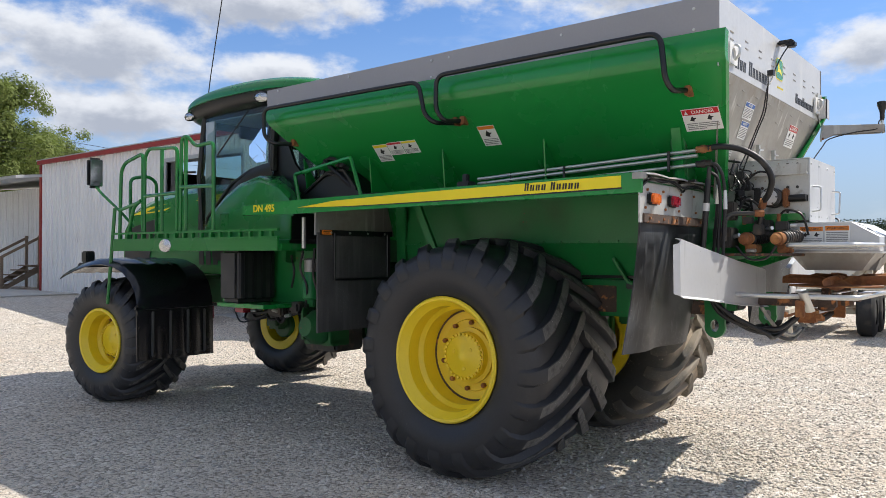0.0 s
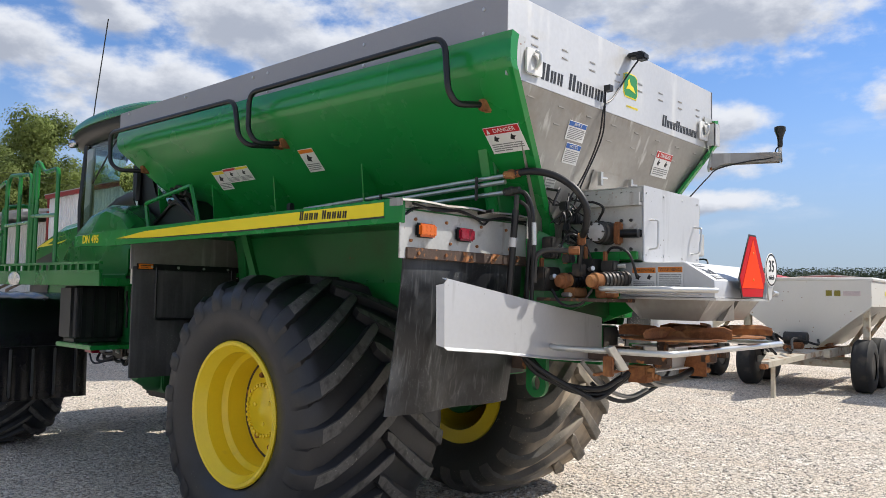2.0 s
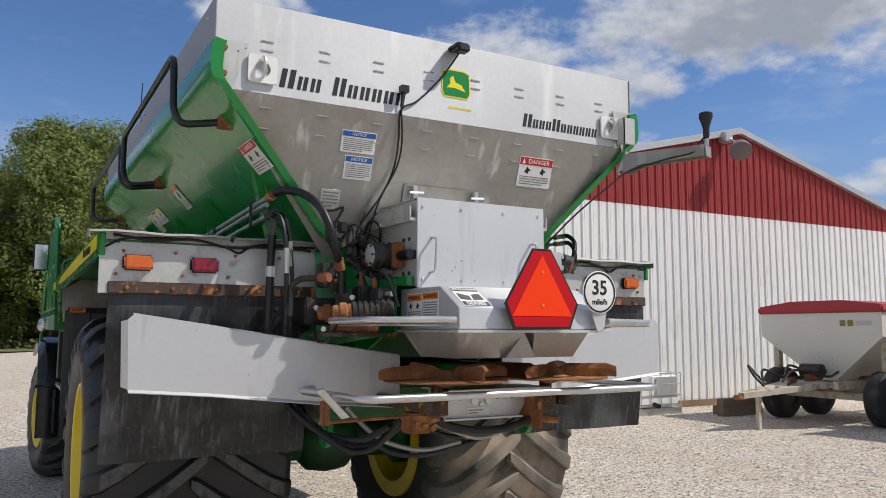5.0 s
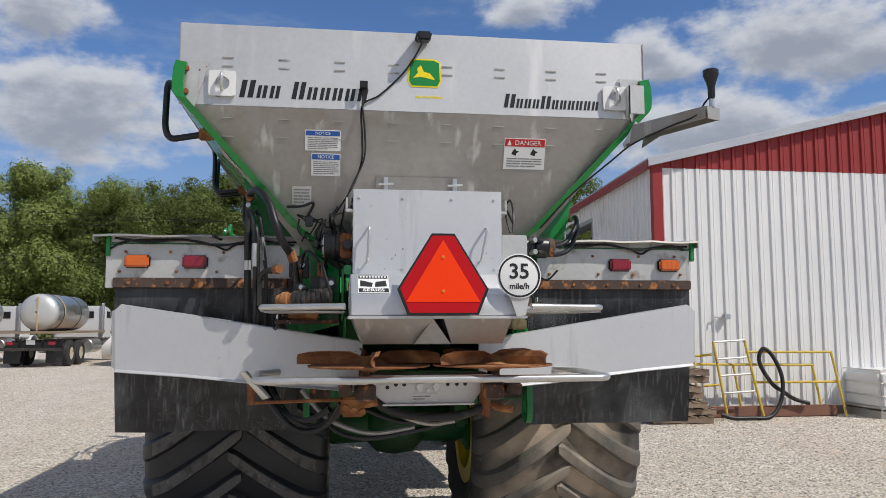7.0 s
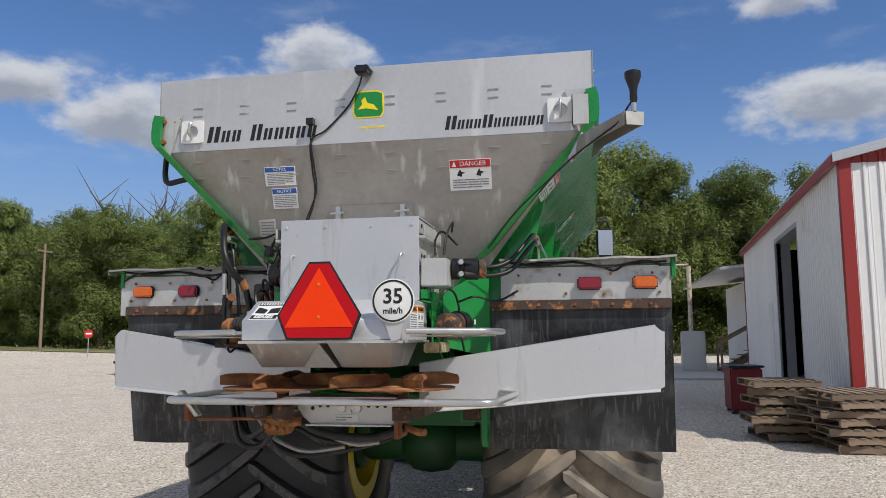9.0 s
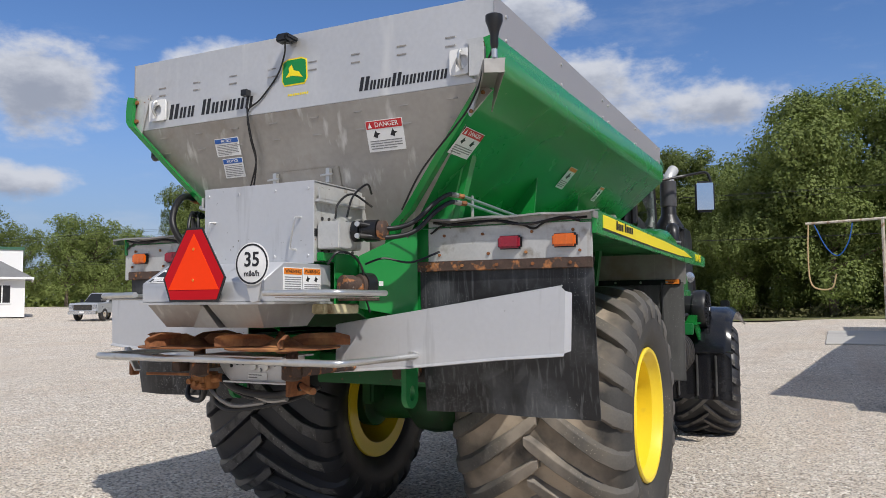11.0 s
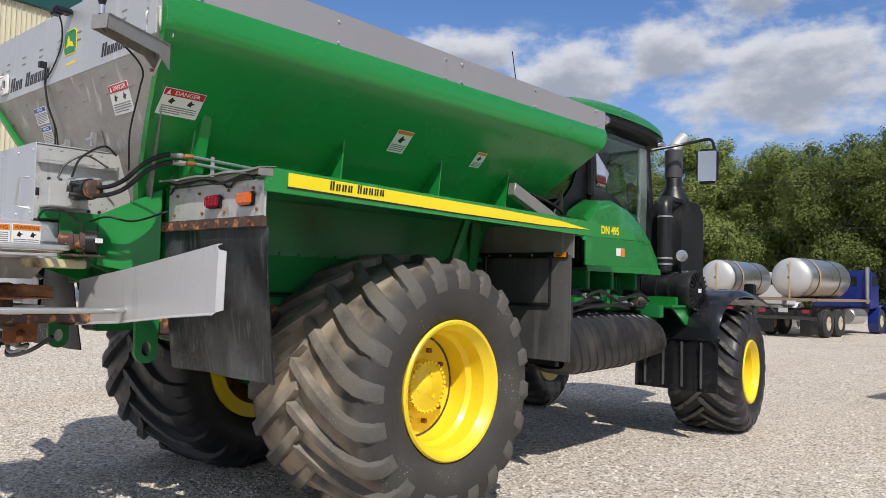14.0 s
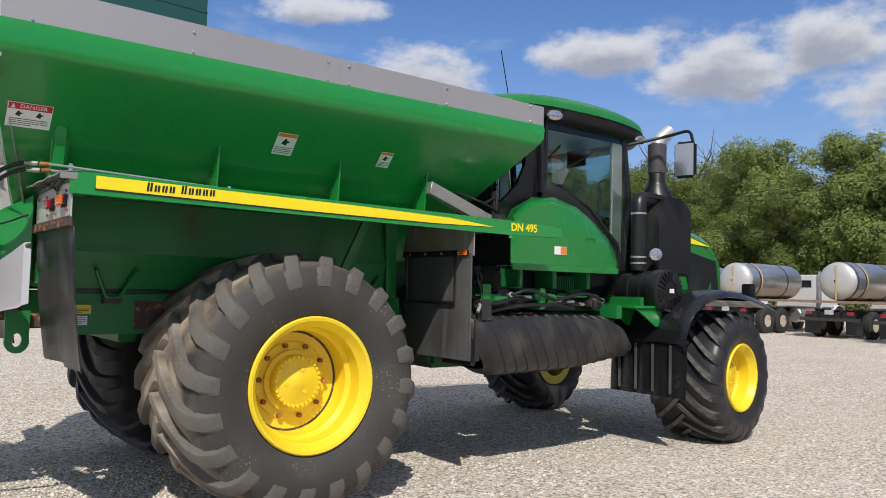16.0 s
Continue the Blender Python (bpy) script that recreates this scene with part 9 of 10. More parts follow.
mp("roof_hatch", B(((-6.5, -0.2, 3.352), (-6.2, 0.2, 3.372)), bev=0.006), BLACK, cab)
# inside the cab
mp("seat", B(((-6.35, -0.28, 1.95), (-5.90, 0.28, 2.10)), ((-6.02, -0.26, 2.05), (-5.88, 0.26, 2.62)), ((-6.0, -0.16, 2.62), (-5.90, 0.16, 2.82)), ((-6.4, -0.40, 2.18), (-6.0, -0.32, 2.26)), ((-6.45, 0.30, 2.15), (-5.95, 0.50, 2.28)), bev=0.04), SEAT, cab)
mp("headliner", B(((-7.12, -0.80, 2.985), (-6.02, 0.80, 3.0)), bev=0.004), PANEL_WHITE, cab, "pale grey cab headliner")
mp("sun_visor", B(((-7.06, 0.20, 2.80), (-7.03, 0.46, 2.98)), ((-7.06, -0.5, 2.84), (-7.03, -0.1, 2.98)), bev=0.01), SEAT, cab)
mp("inner_post", [B(((-7.15, q * 0.845 - 0.02, 1.72), (-6.99, q * 0.845 + 0.02, 2.98)), bev=0.012) for q in (-1, 1)], GALV, cab, "pale grey trim inside the front post")
mp("grab_bar", rod([(-6.95, 0.80, 2.15), (-6.92, 0.76, 2.18), (-6.92, 0.76, 2.58), (-6.95, 0.80, 2.61)], r=0.014, round_=0.03), BLACK, cab)
mp("control_arm", rod([(-6.28, 0.42, 2.22), (-6.46, 0.46, 2.34), (-6.62, 0.48, 2.56)], r=0.026, round_=0.05), PANEL_WHITE, cab)
mp("cab_wires", hose([(-6.05, 0.6, 2.72), (-6.35, 0.62, 2.62), (-6.75, 0.60, 2.78), (-7.05, 0.62, 2.96)], [(-6.05, 0.62, 2.55), (-6.2, 0.64, 2.66), (-6.5, 0.62, 2.92)], r=0.010, n=6), HOSE, cab)
mp("rear_console", B(((-6.10, -0.75, 1.72), (-5.98, 0.75, 2.36)), ((-6.7, 0.55, 1.72), (-6.05, 0.80, 2.08)), bev=0.03), SEAT, cab)
mp("console", B(((-7.0, -0.35, 1.7), (-6.75, 0.35, 2.2)), bev=0.04), BLACK, cab)
mp("steering_wheel", lathe(bmesh.new(), [(0.19, -0.012), (0.205, 0), (0.19, 0.012), (0.175, 0), (0.19, -0.012)], (-6.6, 0, 2.36), (0.55, 0, 0.83), 28, cap=False), BLACK, cab)
mp("steering_column", rod([(-6.6, 0, 2.36), (-6.78, 0, 2.1)], [(-6.6, -0.18, 2.36), (-6.6, 0.18, 2.36)], r=0.02), BLACK, cab)
mp("cab_monitor", B(((-6.55, 0.40, 2.36), (-6.51, 0.66, 2.54)), bev=0.01), BLACK, cab)
mp("wiper", rod([(-6.85, -0.925, 2.6), (-6.35, -0.925, 3.0)], [(-5.965, 0.3, 2.5), (-5.96, -0.2, 2.95)], r=0.008, n=6), BLACK, cab)
mp("whip_antenna", rod([(-7.2, -0.80, 3.26), (-7.15, -0.80, 3.5), (-6.95, -0.80, 4.30)], r=0.006, n=5), BLACK, cab, "thin whip antenna on the cab roof")

# hood
rows = []
for x, w, zt in ((-7.22, 0.56, 2.36), (-7.9, 0.56, 2.36), (-8.6, 0.55, 2.30), (-9.2, 0.52, 2.16), (-9.5, 0.45, 1.96)):
    rows.append([(x, -w, 1.35), (x, -w, zt - 0.30), (x, -w * 0.97, zt - 0.10), (x, -w * 0.8, zt - 0.02), (x, 0, zt), (x, w * 0.8, zt - 0.02), (x, w * 0.97, zt - 0.10), (x, w, zt - 0.30), (x, w, 1.35)])
hood = mp("hood", sheet(bmesh.new(), rows, 0.015), HOOD, label="green engine hood with yellow stripe and dark grille")
mp("hood_nose", B(((-9.55, -0.42, 1.35), (-9.46, 0.42, 1.95)), bev=0.03), BLACK, hood)
for s in (-1, 1):
    mp("hood_stripe", slab(bmesh.new(), [(-7.24, s * 0.566, 2.24), (-8.75, s * 0.551, 2.14), (-9.2, s * 0.53, 2.05), (-8.7, s * 0.558, 2.07), (-7.24, s * 0.570, 2.15)][::s], 0.004), DECAL_YELLOW, hood)
    mp("hood_grille", slab(bmesh.new(), [(-8.55, s * 0.572, 2.0), (-9.3, s * 0.532, 1.88), (-9.4, s * 0.515, 1.46), (-8.75, s * 0.568, 1.46)][::s], 0.004), BLACK, hood)
    for k in range(3):
        x = -7.35 - k * 0.13
        mp("hood_louvre", slab(bmesh.new(), [(x, s * 0.578, 2.04), (x - 0.09, s * 0.578, 2.02), (x - 0.06, s * 0.578, 1.45), (x + 0.03, s * 0.578, 1.45)][::s], 0.004), BLACK, hood)
    letter_blocks("hood_mark", face((-7.62 if s < 0 else -7.25, s * 0.580, 2.17), (-s, 0, 0.06 * s), (0, 0, 1)), [0.022] * 8, [0.03] * 8, 0.006, INK, hood)

# deck below the shoulder: brackets, valves, cooler and fittings
mp("deck_bracket", [B(q, bev=0.008) for q in (((-5.05, 1.02, 1.30), (-4.95, 1.30, 1.52)), ((-5.62, 0.98, 1.32), (-5.55, 1.34, 1.50)), ((-6.58, 0.96, 1.24), (-6.50, 1.36, 1.36)), ((-6.75, 1.00, 1.30), (-5.0, 1.06, 1.38)))], GREEN_DULL)
mp("oil_cooler", B(((-6.20, 1.04, 1.42), (-5.92, 1.10, 1.62)), bev=0.01), BLACK, label="black finned oil cooler")
mp("cooler_fin", [B(((-6.20 + k * 0.028, 1.10, 1.43), (-6.192 + k * 0.028, 1.116, 1.61))) for k in range(11)], GREEN_DULL)
mp("valve_block", [B(q, bev=0.012) for q in (((-5.30, 1.10, 1.38), (-5.16, 1.24, 1.50)), ((-5.80, 1.14, 1.36), (-5.70, 1.24, 1.46)), ((-6.42, 1.12, 1.36), (-6.32, 1.22, 1.46)))], DARKMETAL)
mp("hose_fitting", [cyl(bmesh.new(), p, q, 0.024, 8) for p, q in (((-5.23, 1.24, 1.44), (-5.23, 1.34, 1.44)), ((-5.12, 1.2, 1.42), (-5.02, 1.26, 1.40)), ((-5.75, 1.24, 1.41), (-5.75, 1.33, 1.40)), ((-6.37, 1.22, 1.41), (-6.37, 1.31, 1.40)), ((-5.95, 1.2, 1.38), (-5.86, 1.26, 1.40)))], GALV)
mp("deck_hose", hose([(-5.23, 1.34, 1.44), (-5.4, 1.38, 1.48), (-5.75, 1.33, 1.40)], [(-5.75, 1.33, 1.40), (-6.05, 1.38, 1.46), (-6.37, 1.31, 1.40)], [(-5.02, 1.26, 1.40), (-4.9, 1.3, 1.55), (-5.0, 1.2, 1.66)], r=0.014, n=8), HOSE)

# ---- right side: exhaust stack, air cleaner, ribbed tank ----
STACK_GREY = mat("grey_stack_paint", (0.065, 0.065, 0.07), 0.45, var=0.12, vs=4, grain=0.06, bump=0.04)
st = mp("aftertreatment", bevelled(prism(bmesh.new(), [(-7.92, 0.78, 1.66), (-7.34, 0.78, 1.66), (-7.34, 0.78, 2.30), (-7.46, 0.78, 2.46), (-7.80, 0.78, 2.46), (-7.92, 0.78, 2.34)], (0, 0.38, 0)), 0.025, 2), BLACK, label="black exhaust after-treatment housing")
bm = bmesh.new()
prism(bm, [(-7.78, 0.80, 2.40), (-7.42, 0.80, 2.40), (-7.42, 1.10, 2.40), (-7.78, 1.10, 2.40)], (0, 0, 0.001))
lathe(bm, [(0.19, 0), (0.17, 0.10), (0.10, 0.22), (0.088, 0.25), (0.088, 0.60), (0.08, 0.62)], (-7.60, 0.95, 2.38), (0, 0, 1), 20)
mp("stack_pipe", bm, BLACK, st)
mp("stack_sleeve", cyl(bmesh.new(), (-7.60, 0.95, 2.72), (-7.60, 0.95, 3.03), 0.096, 24), STACK_GREY, st, "smooth grey exhaust stack")
mp("stack_tip", rod([(-7.60, 0.95, 3.02), (-7.63, 0.96, 3.09), (-7.75, 0.99, 3.19)], r=0.066, n=14, round_=0.06), TANK_END, st, "bright curved exhaust tip")
mp("intake_pipe", rod([(-7.15, 1.08, 1.70), (-7.15, 1.08, 2.28), (-7.17, 1.06, 2.415), (-7.45, 1.03, 2.425)], r=0.075, n=14, round_=0.14), BLACK, st, "black air intake duct")
mp("intake_head", B(((-7.54, 0.98, 2.40), (-7.22, 1.14, 2.475)), bev=0.03), BLACK, st)
bm = bmesh.new()
for z in (1.82, 2.25, 1.76):
    lathe(bm, [(0.074, 0), (0.081, 0.004), (0.081, 0.018), (0.074, 0.022)], (-7.15, 1.08, z), (0, 0, 1), 16)
mp("clamps", bm, GALV, st)
air = mp("air_cleaner", lathe(bmesh.new(), [(0.12, 0), (0.17, 0.01), (0.178, 0.04), (0.178, 0.13), (0.19, 0.135), (0.19, 0.17), (0.178, 0.175), (0.178, 0.27), (0.19, 0.275), (0.19, 0.31), (0.178, 0.315), (0.178, 0.39), (0.205, 0.40), (0.21, 0.50), (0.198, 0.53), (0.13, 0.545), (0.06, 0.535), (0.01, 0.54)], (-7.20, 0.88, 1.505), (0, 1, 0), 28), BLACK, label="round black air cleaner with ribbed cap")
bm = bmesh.new()
for i in range(22):
    a = 2 * math.pi * i / 22
    R = Matrix.Rotation(a, 3, "Y")
    t = box(bmesh.new(), (0.09, 1.415, -0.006), (0.185, 1.435, 0.006))
    for v in t.verts:
        v.co = R @ Vector((v.co.x, v.co.y, v.co.z)) + Vector((-7.20, 0, 1.505))
    me = bpy.data.meshes.new("tmp"); t.to_mesh(me); t.free(); bm.from_mesh(me); bpy.data.meshes.remove(me)
mp("cap_ribs", bm, BLACK, air)
mp("cap_label", B(((-7.24, 1.436, 1.485), (-7.17, 1.438, 1.525))), WHITE, air)
mp("work_lamp", lathe(bmesh.new(), [(0.02, -0.05), (0.05, -0.03), (0.065, 0.0), (0.06, 0.02), (0.01, 0.026)], (-7.24, 1.22, 1.86), (0.75, 0.65, 0), 20), LAMP_CLEAR, label="round clear work lamp")
# ribbed black tank, oval, along the right side; the ribs lean
rows = []
cuts = []
for k in range(15):
    cuts += [(k / 15, 0.965), ((k + 0.58) / 15, 0.965), ((k + 0.64) / 15, 0.998), ((k + 0.82) / 15, 1.0), ((k + 0.88) / 15, 0.965)]
for t, rib in cuts + [(1.0, 0.965)]:
    x = -4.86 - t * 1.86
    e = min(1.0, 0.80 + min(t, 1 - t) * 3.2)
    cz = 1.035 + 0.035 * t + 0.03 * max(0.0, t - 0.6)
    ra, rb = 0.27 * e * rib, (0.262 - 0.17 * max(0.0, t - 0.55)) * e * rib
    rows.append([(x + 0.17 * math.sin(a), 1.13 - 0.04 * t + ra * math.copysign(abs(math.cos(a)) ** 0.62, math.cos(a)), cz + rb * math.copysign(abs(math.sin(a)) ** 0.75, math.sin(a))) for a in [2 * math.pi * j / 32 for j in range(33)]])
mp("ribbed_tank", sheet(bmesh.new(), rows, 0.01), POLY, label="black ribbed moulded tank slung under the cab")
mp("tank_end", B(((-4.92, 0.9, 0.88), (-4.80, 1.36, 1.28)), bev=0.04), POLY)
mp("deck_hose", hose([(-4.85, 1.25, 1.42), (-5.2, 1.28, 1.36), (-5.6, 1.24, 1.40), (-6.0, 1.2, 1.36), (-6.4, 1.15, 1.38)], [(-4.9, 1.1, 1.40), (-5.3, 1.2, 1.45), (-5.8, 1.17, 1.41), (-6.3, 1.1, 1.42), (-6.7, 1.0, 1.34)], [(-4.85, 1.32, 1.34), (-5.1, 1.36, 1.38), (-5.3, 1.33, 1.41), (-5.7, 1.27, 1.38), (-6.1, 1.27, 1.36)], [(-5.0, 1.3, 1.30), (-5.3, 1.34, 1.35), (-5.7, 1.33, 1.36), (-6.0, 1.3, 1.33)], r=0.017, n=8), HOSE, label="hydraulic hose over the tank")
mp("deck_plate", B(((-6.2, 0.95, 1.425), (-4.9, 1.28, 1.44)), bev=0.004), HOOD)
mp("deck_bracket", [B(q, bev=0.006) for q in (((-5.20, 1.25, 1.37), (-5.05, 1.34, 1.425)), ((-5.75, 1.24, 1.36), (-5.65, 1.33, 1.45)), ((-6.9, 0.9, 1.32), (-6.85, 1.35, 1.44)))], HOOD)
mp("deck_valve", [B(q, bev=0.02) for q in (((-5.02, 1.26, 1.22), (-4.88, 1.36, 1.40)), ((-6.1, 1.1, 1.35), (-5.9, 1.2, 1.46)), ((-6.45, 1.1, 1.32), (-6.3, 1.25, 1.42)))], DARKMETAL)
mp("deck_fitting", rod([(-5.96, 1.26, 1.38), (-6.04, 1.26, 1.385)], [(-6.12, 1.24, 1.37), (-6.20, 1.23, 1.365)], [(-5.40, 1.31, 1.42), (-5.48, 1.30, 1.42)], [(-4.90, 1.34, 1.36), (-4.86, 1.36, 1.30)], [(-5.56, 1.29, 1.43), (-5.56, 1.29, 1.48)], r=0.016, n=8), GALV)
mp("grip_wire", hose([(-5.0, 1.2, 1.44), (-5.3, 1.26, 1.50), (-5.6, 1.22, 1.46), (-5.9, 1.2, 1.50), (-6.2, 1.1, 1.45)], [(-5.15, 1.0, 1.46), (-5.18, 1.02, 1.58), (-5.12, 1.0, 1.66)], [(-5.45, 0.95, 1.45), (-5.40, 0.98, 1.56), (-5.46, 0.95, 1.66)], r=0.008, n=6), HOSE)
mp("engine_side", B(((-7.1, -0.62, 1.25), (-5.3, 0.78, 1.56)), bev=0.05), BLACK_PAINT)
mp("engine_guard", B(*[((-6.3, 0.80, 1.40 + 0.03 * i), (-5.7, 0.84, 1.418 + 0.03 * i)) for i in range(7)]), GREEN_DULL)
mp("air_bracket", B(((-7.5, 0.92, 1.335), (-6.75, 1.36, 1.36)), bev=0.004), GREEN)
mp("bracket_web", [prism(bmesh.new(), [(-6.80, v_, 1.333), (-7.5, v_, 1.333), (-7.30, v_, 1.20), (-7.10, v_, 1.16)], (0, 0.02, 0)) for v_ in (0.98, 1.32)], GREEN)

# front fenders with hanging flaps
for s in (-1, 1):
    rows = []
    prof = [(-7.10, 1.02), (-7.115, 1.12), (-7.17, 1.26), (-7.27, 1.37), (-7.42, 1.455), (-7.6, 1.505), (-7.8, 1.525), (-8.0, 1.52), (-8.2, 1.495), (-8.4, 1.455), (-8.6, 1.40), (-8.72, 1.36)]
    for x, z in prof:
        rows.append([(x, s * (0.80 + w * 0.86), z - 0.02 * (w > 0.9) - 0.045 * (w > 0.97) + 0.008 * (w in (0.3, 0.5, 0.7))) for w in (0, 0.1, 0.25, 0.3, 0.35, 0.45, 0.5, 0.55, 0.65, 0.7, 0.75, 0.9, 0.95, 1.0)][:: -s])
    fd = mp("front_fender", sheet(bmesh.new(), rows, 0.012), GLOSS, label="black moulded front fender with hanging flap")
    rows = []
    for i in range(7):
        z = 1.02 - i * 0.085
        rows.append([(-7.13 + 0.012 * (j % 3 == 1) + 0.01 * i * 0.3, s * (0.78 + j * 0.88 / 15), z) for j in range(16)][:: -s])
    mp("fender_flap", sheet(bmesh.new(), rows[::-1] if s > 0 else rows[::-1], 0.012), GLOSS, fd)
    mp("flap_bar", rod([(-7.12, s * 0.74, 1.03), (-7.12, s * 1.68, 1.03)], r=0.018), BLACK, fd)
    for k in range(4):
        v = 0.90 + k * 0.2
        mp("flap_rib", B(((-7.118, s * v - 0.012, 0.54), (-7.085, s * v + 0.012, 1.0)), bev=0.010), CLAD, fd)
    mp("fender_light", B(((-8.56, s * 1.40, 1.47), (-8.44, s * 1.50, 1.60)), ((-8.6, s * 1.1, 1.42), (-8.4, s * 1.52, 1.47)), bev=0.012), BLACK, fd)
    mp("fender_strut", rod([(-7.9, s * 0.75, 1.1), (-7.95, s * 1.0, 1.42)], r=0.03), BLACK, fd)

# mirrors
TURNED = Matrix.Translation((-7.48, 1.385, 0)) @ Matrix.Rotation(radians(15), 4, "Z")
bm = B(((-0.03, -0.11, 2.62), (0.04, 0.11, 2.985)), bev=0.035, seg=3); bm.transform(TURNED)
mr = mp("mirror", bm, BLACK, label="black-framed rear-view mirror on a bent arm")
bm = B(((0.036, -0.092, 2.645), (0.045, 0.092, 2.96)), bev=0.004); bm.transform(TURNED)
mp("mirror_glass", bm, CHROME, mr)
mp("mirror_arm", rod([(-7.2, 0.85, 2.98), (-7.45, 1.15, 3.06), (-7.5, 1.42, 3.10), (-7.5, 1.46, 2.95)], r=0.016, round_=0.06), BLACK, mr)
mr = mp("mirror", B(((-8.00, -1.74, 2.26), (-7.92, -1.58, 2.58)), bev=0.03), BLACK, label="black-framed rear-view mirror on a green post")
mp("mirror_glass", B(((-7.925, -1.725, 2.28), (-7.915, -1.595, 2.56)), bev=0.004), CHROME, mr)
mp("mirror_arm", rod([(-7.96, -1.66, 2.3), (-7.92, -1.62, 2.22), (-7.62, -1.55, 2.0), (-7.55, -1.45, 1.85)], r=0.014, round_=0.05), HOOD, mr)

# ---- left side: platform, rails, black box ----
pf = mp("platform", B(((-7.62, -1.62, 1.60), (-5.0, -0.85, 1.66)), bev=0.008), HOOD, label="green access platform with hand rails and ladder")
bm = B(((-7.62, -1.645, 1.60), (-5.02, -1.622, 1.70)), bev=0.004)
mp("platform_edge", bm, HOOD, pf)
bm = bmesh.new()
for i in range(18):
    x = -7.5 + i * 0.14
    box(bm, (x, -1.648, 1.72), (x + 0.03, -1.62, 1.765))
box(bm, (-7.60, -1.648, 1.70), (-5.02, -1.62, 1.72)); box(bm, (-7.60, -1.648, 1.765), (-5.02, -1.62, 1.785))
mp("toe_board", bm, HOOD, pf)
for pts in ([(-5.96, -1.60, 1.70), (-5.96, -1.60, 2.58), (-6.24, -1.60, 2.565), (-6.36, -1.60, 2.67), (-6.46, -1.60, 2.66), (-6.48, -1.60, 1.70)],
            [(-5.96, -1.60, 2.185), (-6.48, -1.60, 2.20)], [(-6.39, -1.60, 1.70), (-6.39, -1.60, 2.65)],
            [(-6.53, -1.60, 1.70), (-6.53, -1.60, 2.575), (-7.02, -1.60, 2.605), (-7.09, -1.60, 2.53), (-7.10, -1.60, 1.70)],
            [(-6.79, -1.60, 1.70), (-6.79, -1.60, 2.59)], [(-6.53, -1.60, 2.15), (-7.10, -1.60, 2.14)],
            [(-7.16, -1.58, 1.70), (-7.16, -1.58, 2.575), (-7.50, -1.58, 2.50), (-7.57, -1.58, 2.42), (-7.60, -1.58, 1.64)],
            [(-7.16, -1.58, 2.10), (-7.6, -1.58, 2.02)],
            [(-7.62, -1.45, 1.66), (-7.62, -1.45, 2.36), (-7.62, -1.25, 2.40), (-7.62, -1.15, 2.34), (-7.62, -1.15, 1.66)],
            [(-7.74, -1.63, 1.05), (-7.62, -1.62, 2.04)], [(-7.40, -1.63, 1.64), (-7.25, -1.62, 2.05), (-7.16, -1.60, 2.10)]):
    mp("hand_rail", rod(pts, r=0.018, n=8, round_=0.06), HOOD, pf)
mp("step_lamp", lathe(bmesh.new(), [(0.02, -0.05), (0.05, -0.03), (0.065, 0.0), (0.06, 0.02), (0.01, 0.026)], (-6.62, -1.66, 1.65), (0.5, -0.85, 0), 20), LAMP_CLEAR, pf)
bxl = mp("side_tank", B(((-5.94, -1.56, 1.14), (-5.66, -1.12, 1.62)), bev=0.04, seg=3), POLY, label="black moulded side tank")
for k in range(4):
    mp("tank_rib", B(((-5.67, -1.50 + k * 0.10, 1.17), (-5.645, -1.45 + k * 0.10, 1.60)), bev=0.01), BLACK, bxl)
mp("tank_mount", B(((-6.17, -1.35, 1.12), (-5.95, -1.0, 1.60)), bev=0.01), HOOD)
mp("cab_frame", B(((-5.98, -1.12, 1.10), (-5.16, -1.0, 1.60)), bev=0.01), GREEN_DULL)
mp("tank_shelf", B(((-5.96, -1.56, 1.10), (-5.30, -1.05, 1.135)), bev=0.006), GREEN)
sl = plate("warning_label", face((-6.10, -1.352, 1.40), (1, 0, 0), (0, 0, 1)), 0.12, 0.06, WHITE, spreader, "orange and white warning label")
part("header", box(bmesh.new(), (0.05, 0.004, 0.002), (0.116, 0.056, 0.0032)), ORANGE_FILM, sl)
mp("red_part", B(((-6.12, -1.25, 1.02), (-5.98, -1.12, 1.07)), bev=0.01), LAMP_RED)
mp("under_line", hose([(-6.2, -1.1, 1.08), (-5.9, -1.15, 1.02), (-5.5, -1.12, 1.08), (-5.2, -1.15, 1.04)], [(-6.0, -1.0, 1.1), (-5.7, -1.1, 0.98), (-5.4, -1.05, 1.05)], r=0.018, n=6), HOSE)
mp("under_block", [B(q, bev=0.02) for q in (((-5.7, -1.2, 1.0), (-5.5, -1.05, 1.12)), ((-5.35, -1.25, 1.05), (-5.22, -1.1, 1.15)), ((-5.3, -1.1, 0.72), (-4.9, -0.75, 1.05)))], DARKMETAL)
rnd = random.Random(31)
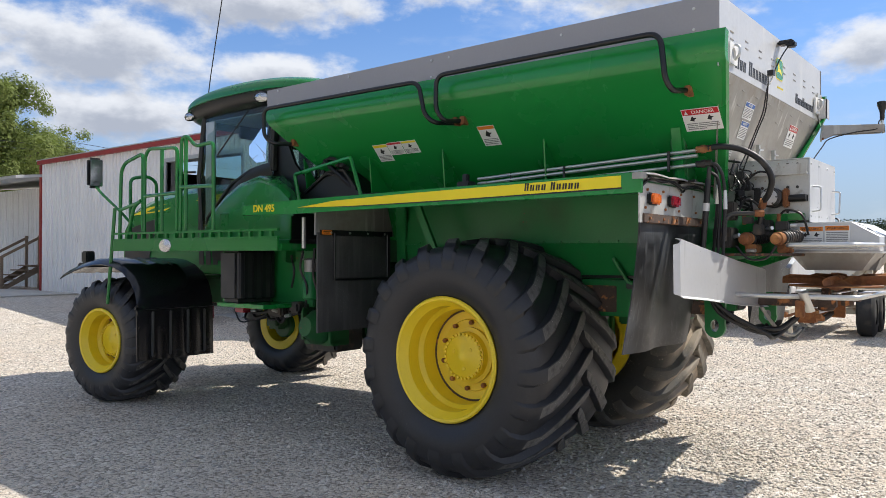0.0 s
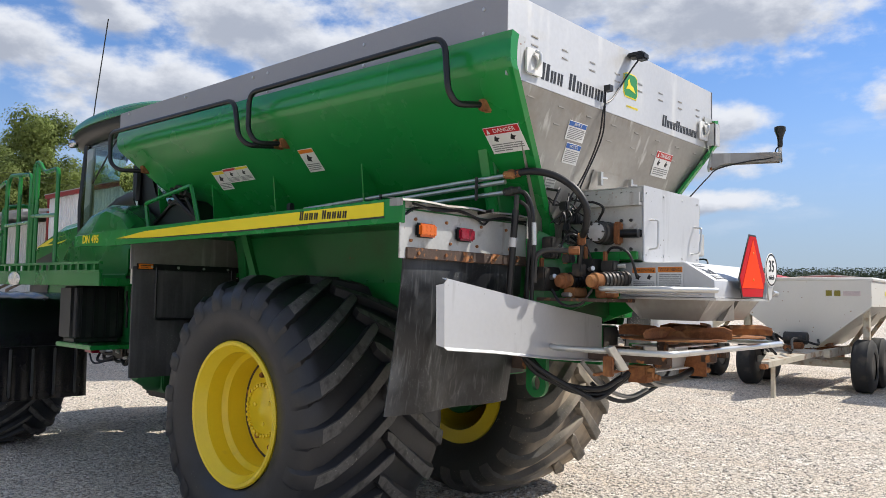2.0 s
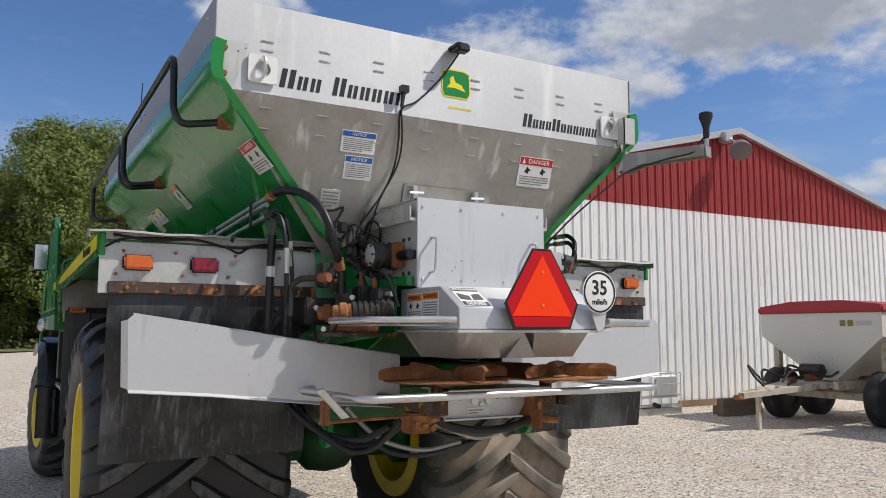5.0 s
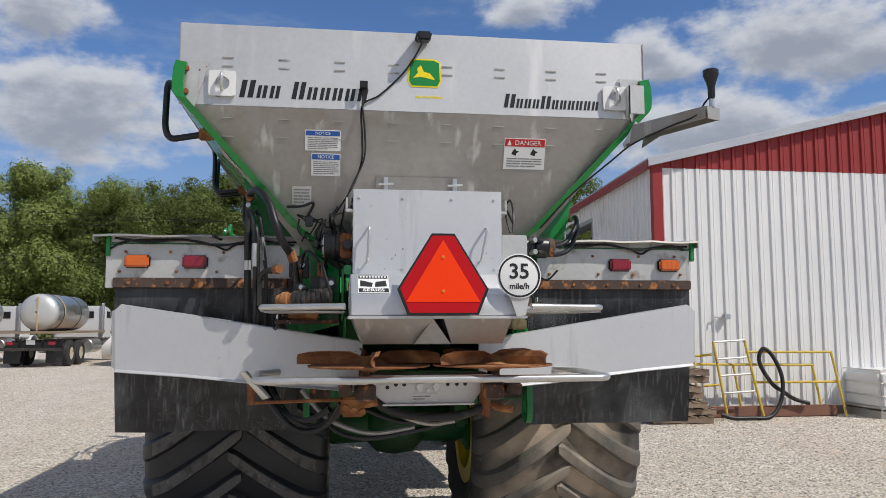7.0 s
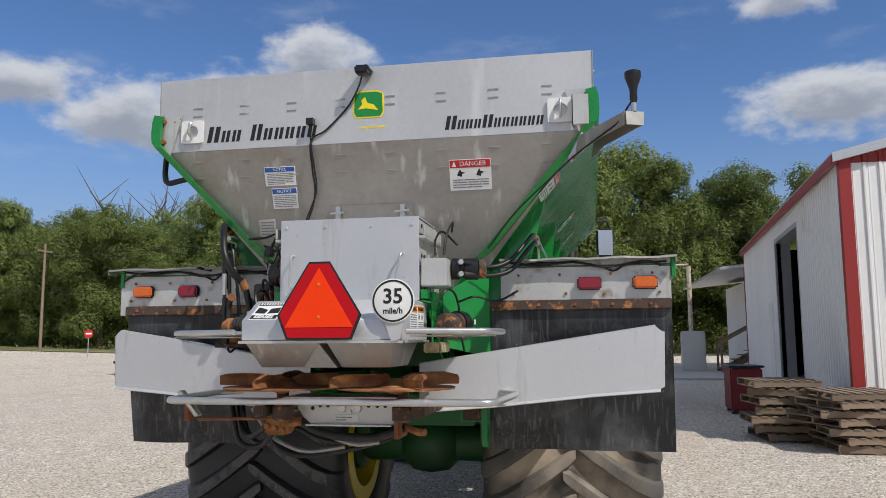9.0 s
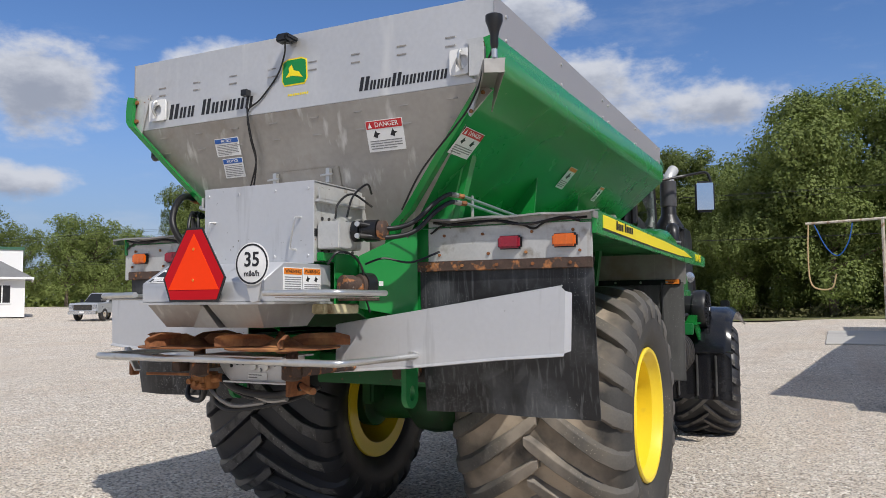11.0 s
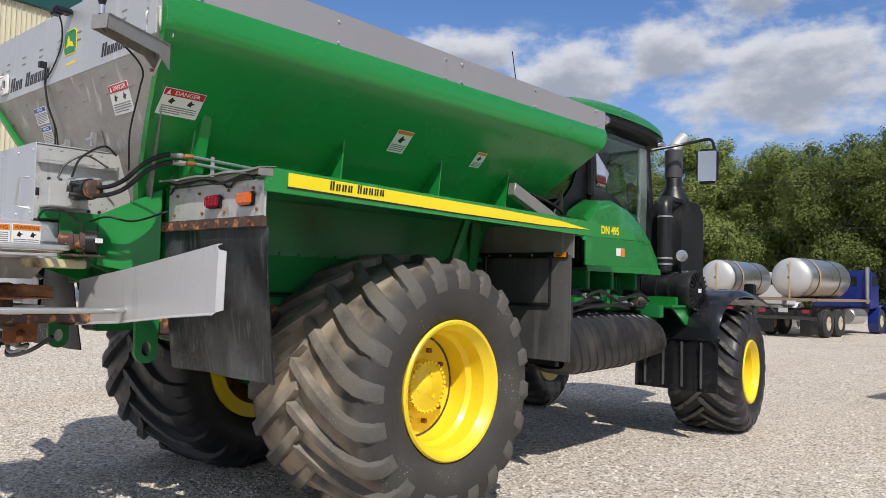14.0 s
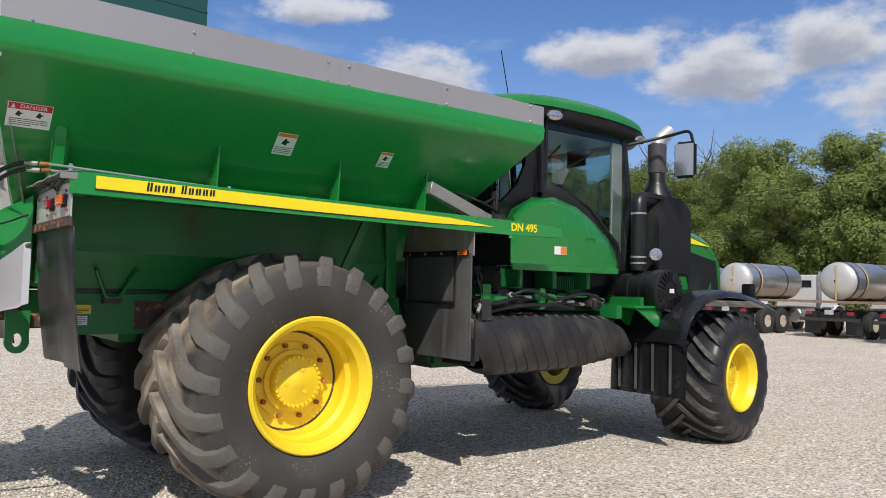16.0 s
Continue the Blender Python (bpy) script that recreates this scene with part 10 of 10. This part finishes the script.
for k in range(10):
    x0, z0 = -6.25 + 0.11 * k, rnd.uniform(0.98, 1.12)
    mp("under_wire", hose([(x0, -1.12 + rnd.uniform(-0.05, 0.1), z0 + 0.06), (x0 + rnd.uniform(0.05, 0.15), -1.15, z0 - rnd.uniform(0.0, 0.08)), (x0 + rnd.uniform(0.2, 0.35), -1.10, z0 + rnd.uniform(-0.05, 0.05)), (x0 + 0.45, -1.05, z0 + 0.05)], r=0.008 + 0.004 * (k % 3), n=6), HOSE)
mp("under_fitting", rod([(-5.95, -1.18, 1.04), (-5.88, -1.18, 1.045)], [(-5.62, -1.2, 1.06), (-5.55, -1.2, 1.05)], [(-5.40, -1.24, 1.02), (-5.33, -1.24, 1.03)], [(-5.1, -1.30, 1.52), (-5.1, -1.30, 1.58)], r=0.014, n=8), GALV)
mp("pump_casting", lathe(bmesh.new(), [(0.05, 0), (0.13, 0.02), (0.15, 0.06), (0.15, 0.20), (0.12, 0.24), (0.08, 0.32)], (-5.05, -1.0, 0.92), (0, -1, 0.1), 18), GREEN_SHADED)
mp("casting_rib", [B(q, bev=0.008) for q in (((-5.24, -1.20, 0.82), (-5.20, -0.95, 1.10)), ((-4.92, -1.18, 0.80), (-4.88, -0.95, 1.06)), ((-5.24, -1.16, 0.78), (-4.88, -0.95, 0.83)))], GREEN_SHADED)
mp("side_cable", hose([(-4.98, -1.40, 1.60), (-5.04, -1.38, 1.45), (-4.98, -1.36, 1.30), (-5.06, -1.30, 1.12)], [(-5.20, -1.34, 1.56), (-5.14, -1.36, 1.42), (-5.22, -1.32, 1.28)], [(-4.86, -1.38, 1.62), (-4.90, -1.36, 1.40), (-4.86, -1.32, 1.20)], r=0.010, n=6), HOSE)
mp("deck_junction", B(((-3.62, -1.06, 2.0), (-3.50, -0.96, 2.13)), ((-3.59, -1.03, 2.12), (-3.54, -0.99, 2.19)), bev=0.008), BLACK_PAINT)
for x in (-4.0, -3.2, -2.5):
    mp("deck_cable", hose([(x, -1.06, 2.01), (x + 0.3, -1.10, 2.015), (x + 0.55, -1.05, 2.02), (x + 0.75, -1.08, 2.03)], r=0.009, n=6), HOSE)
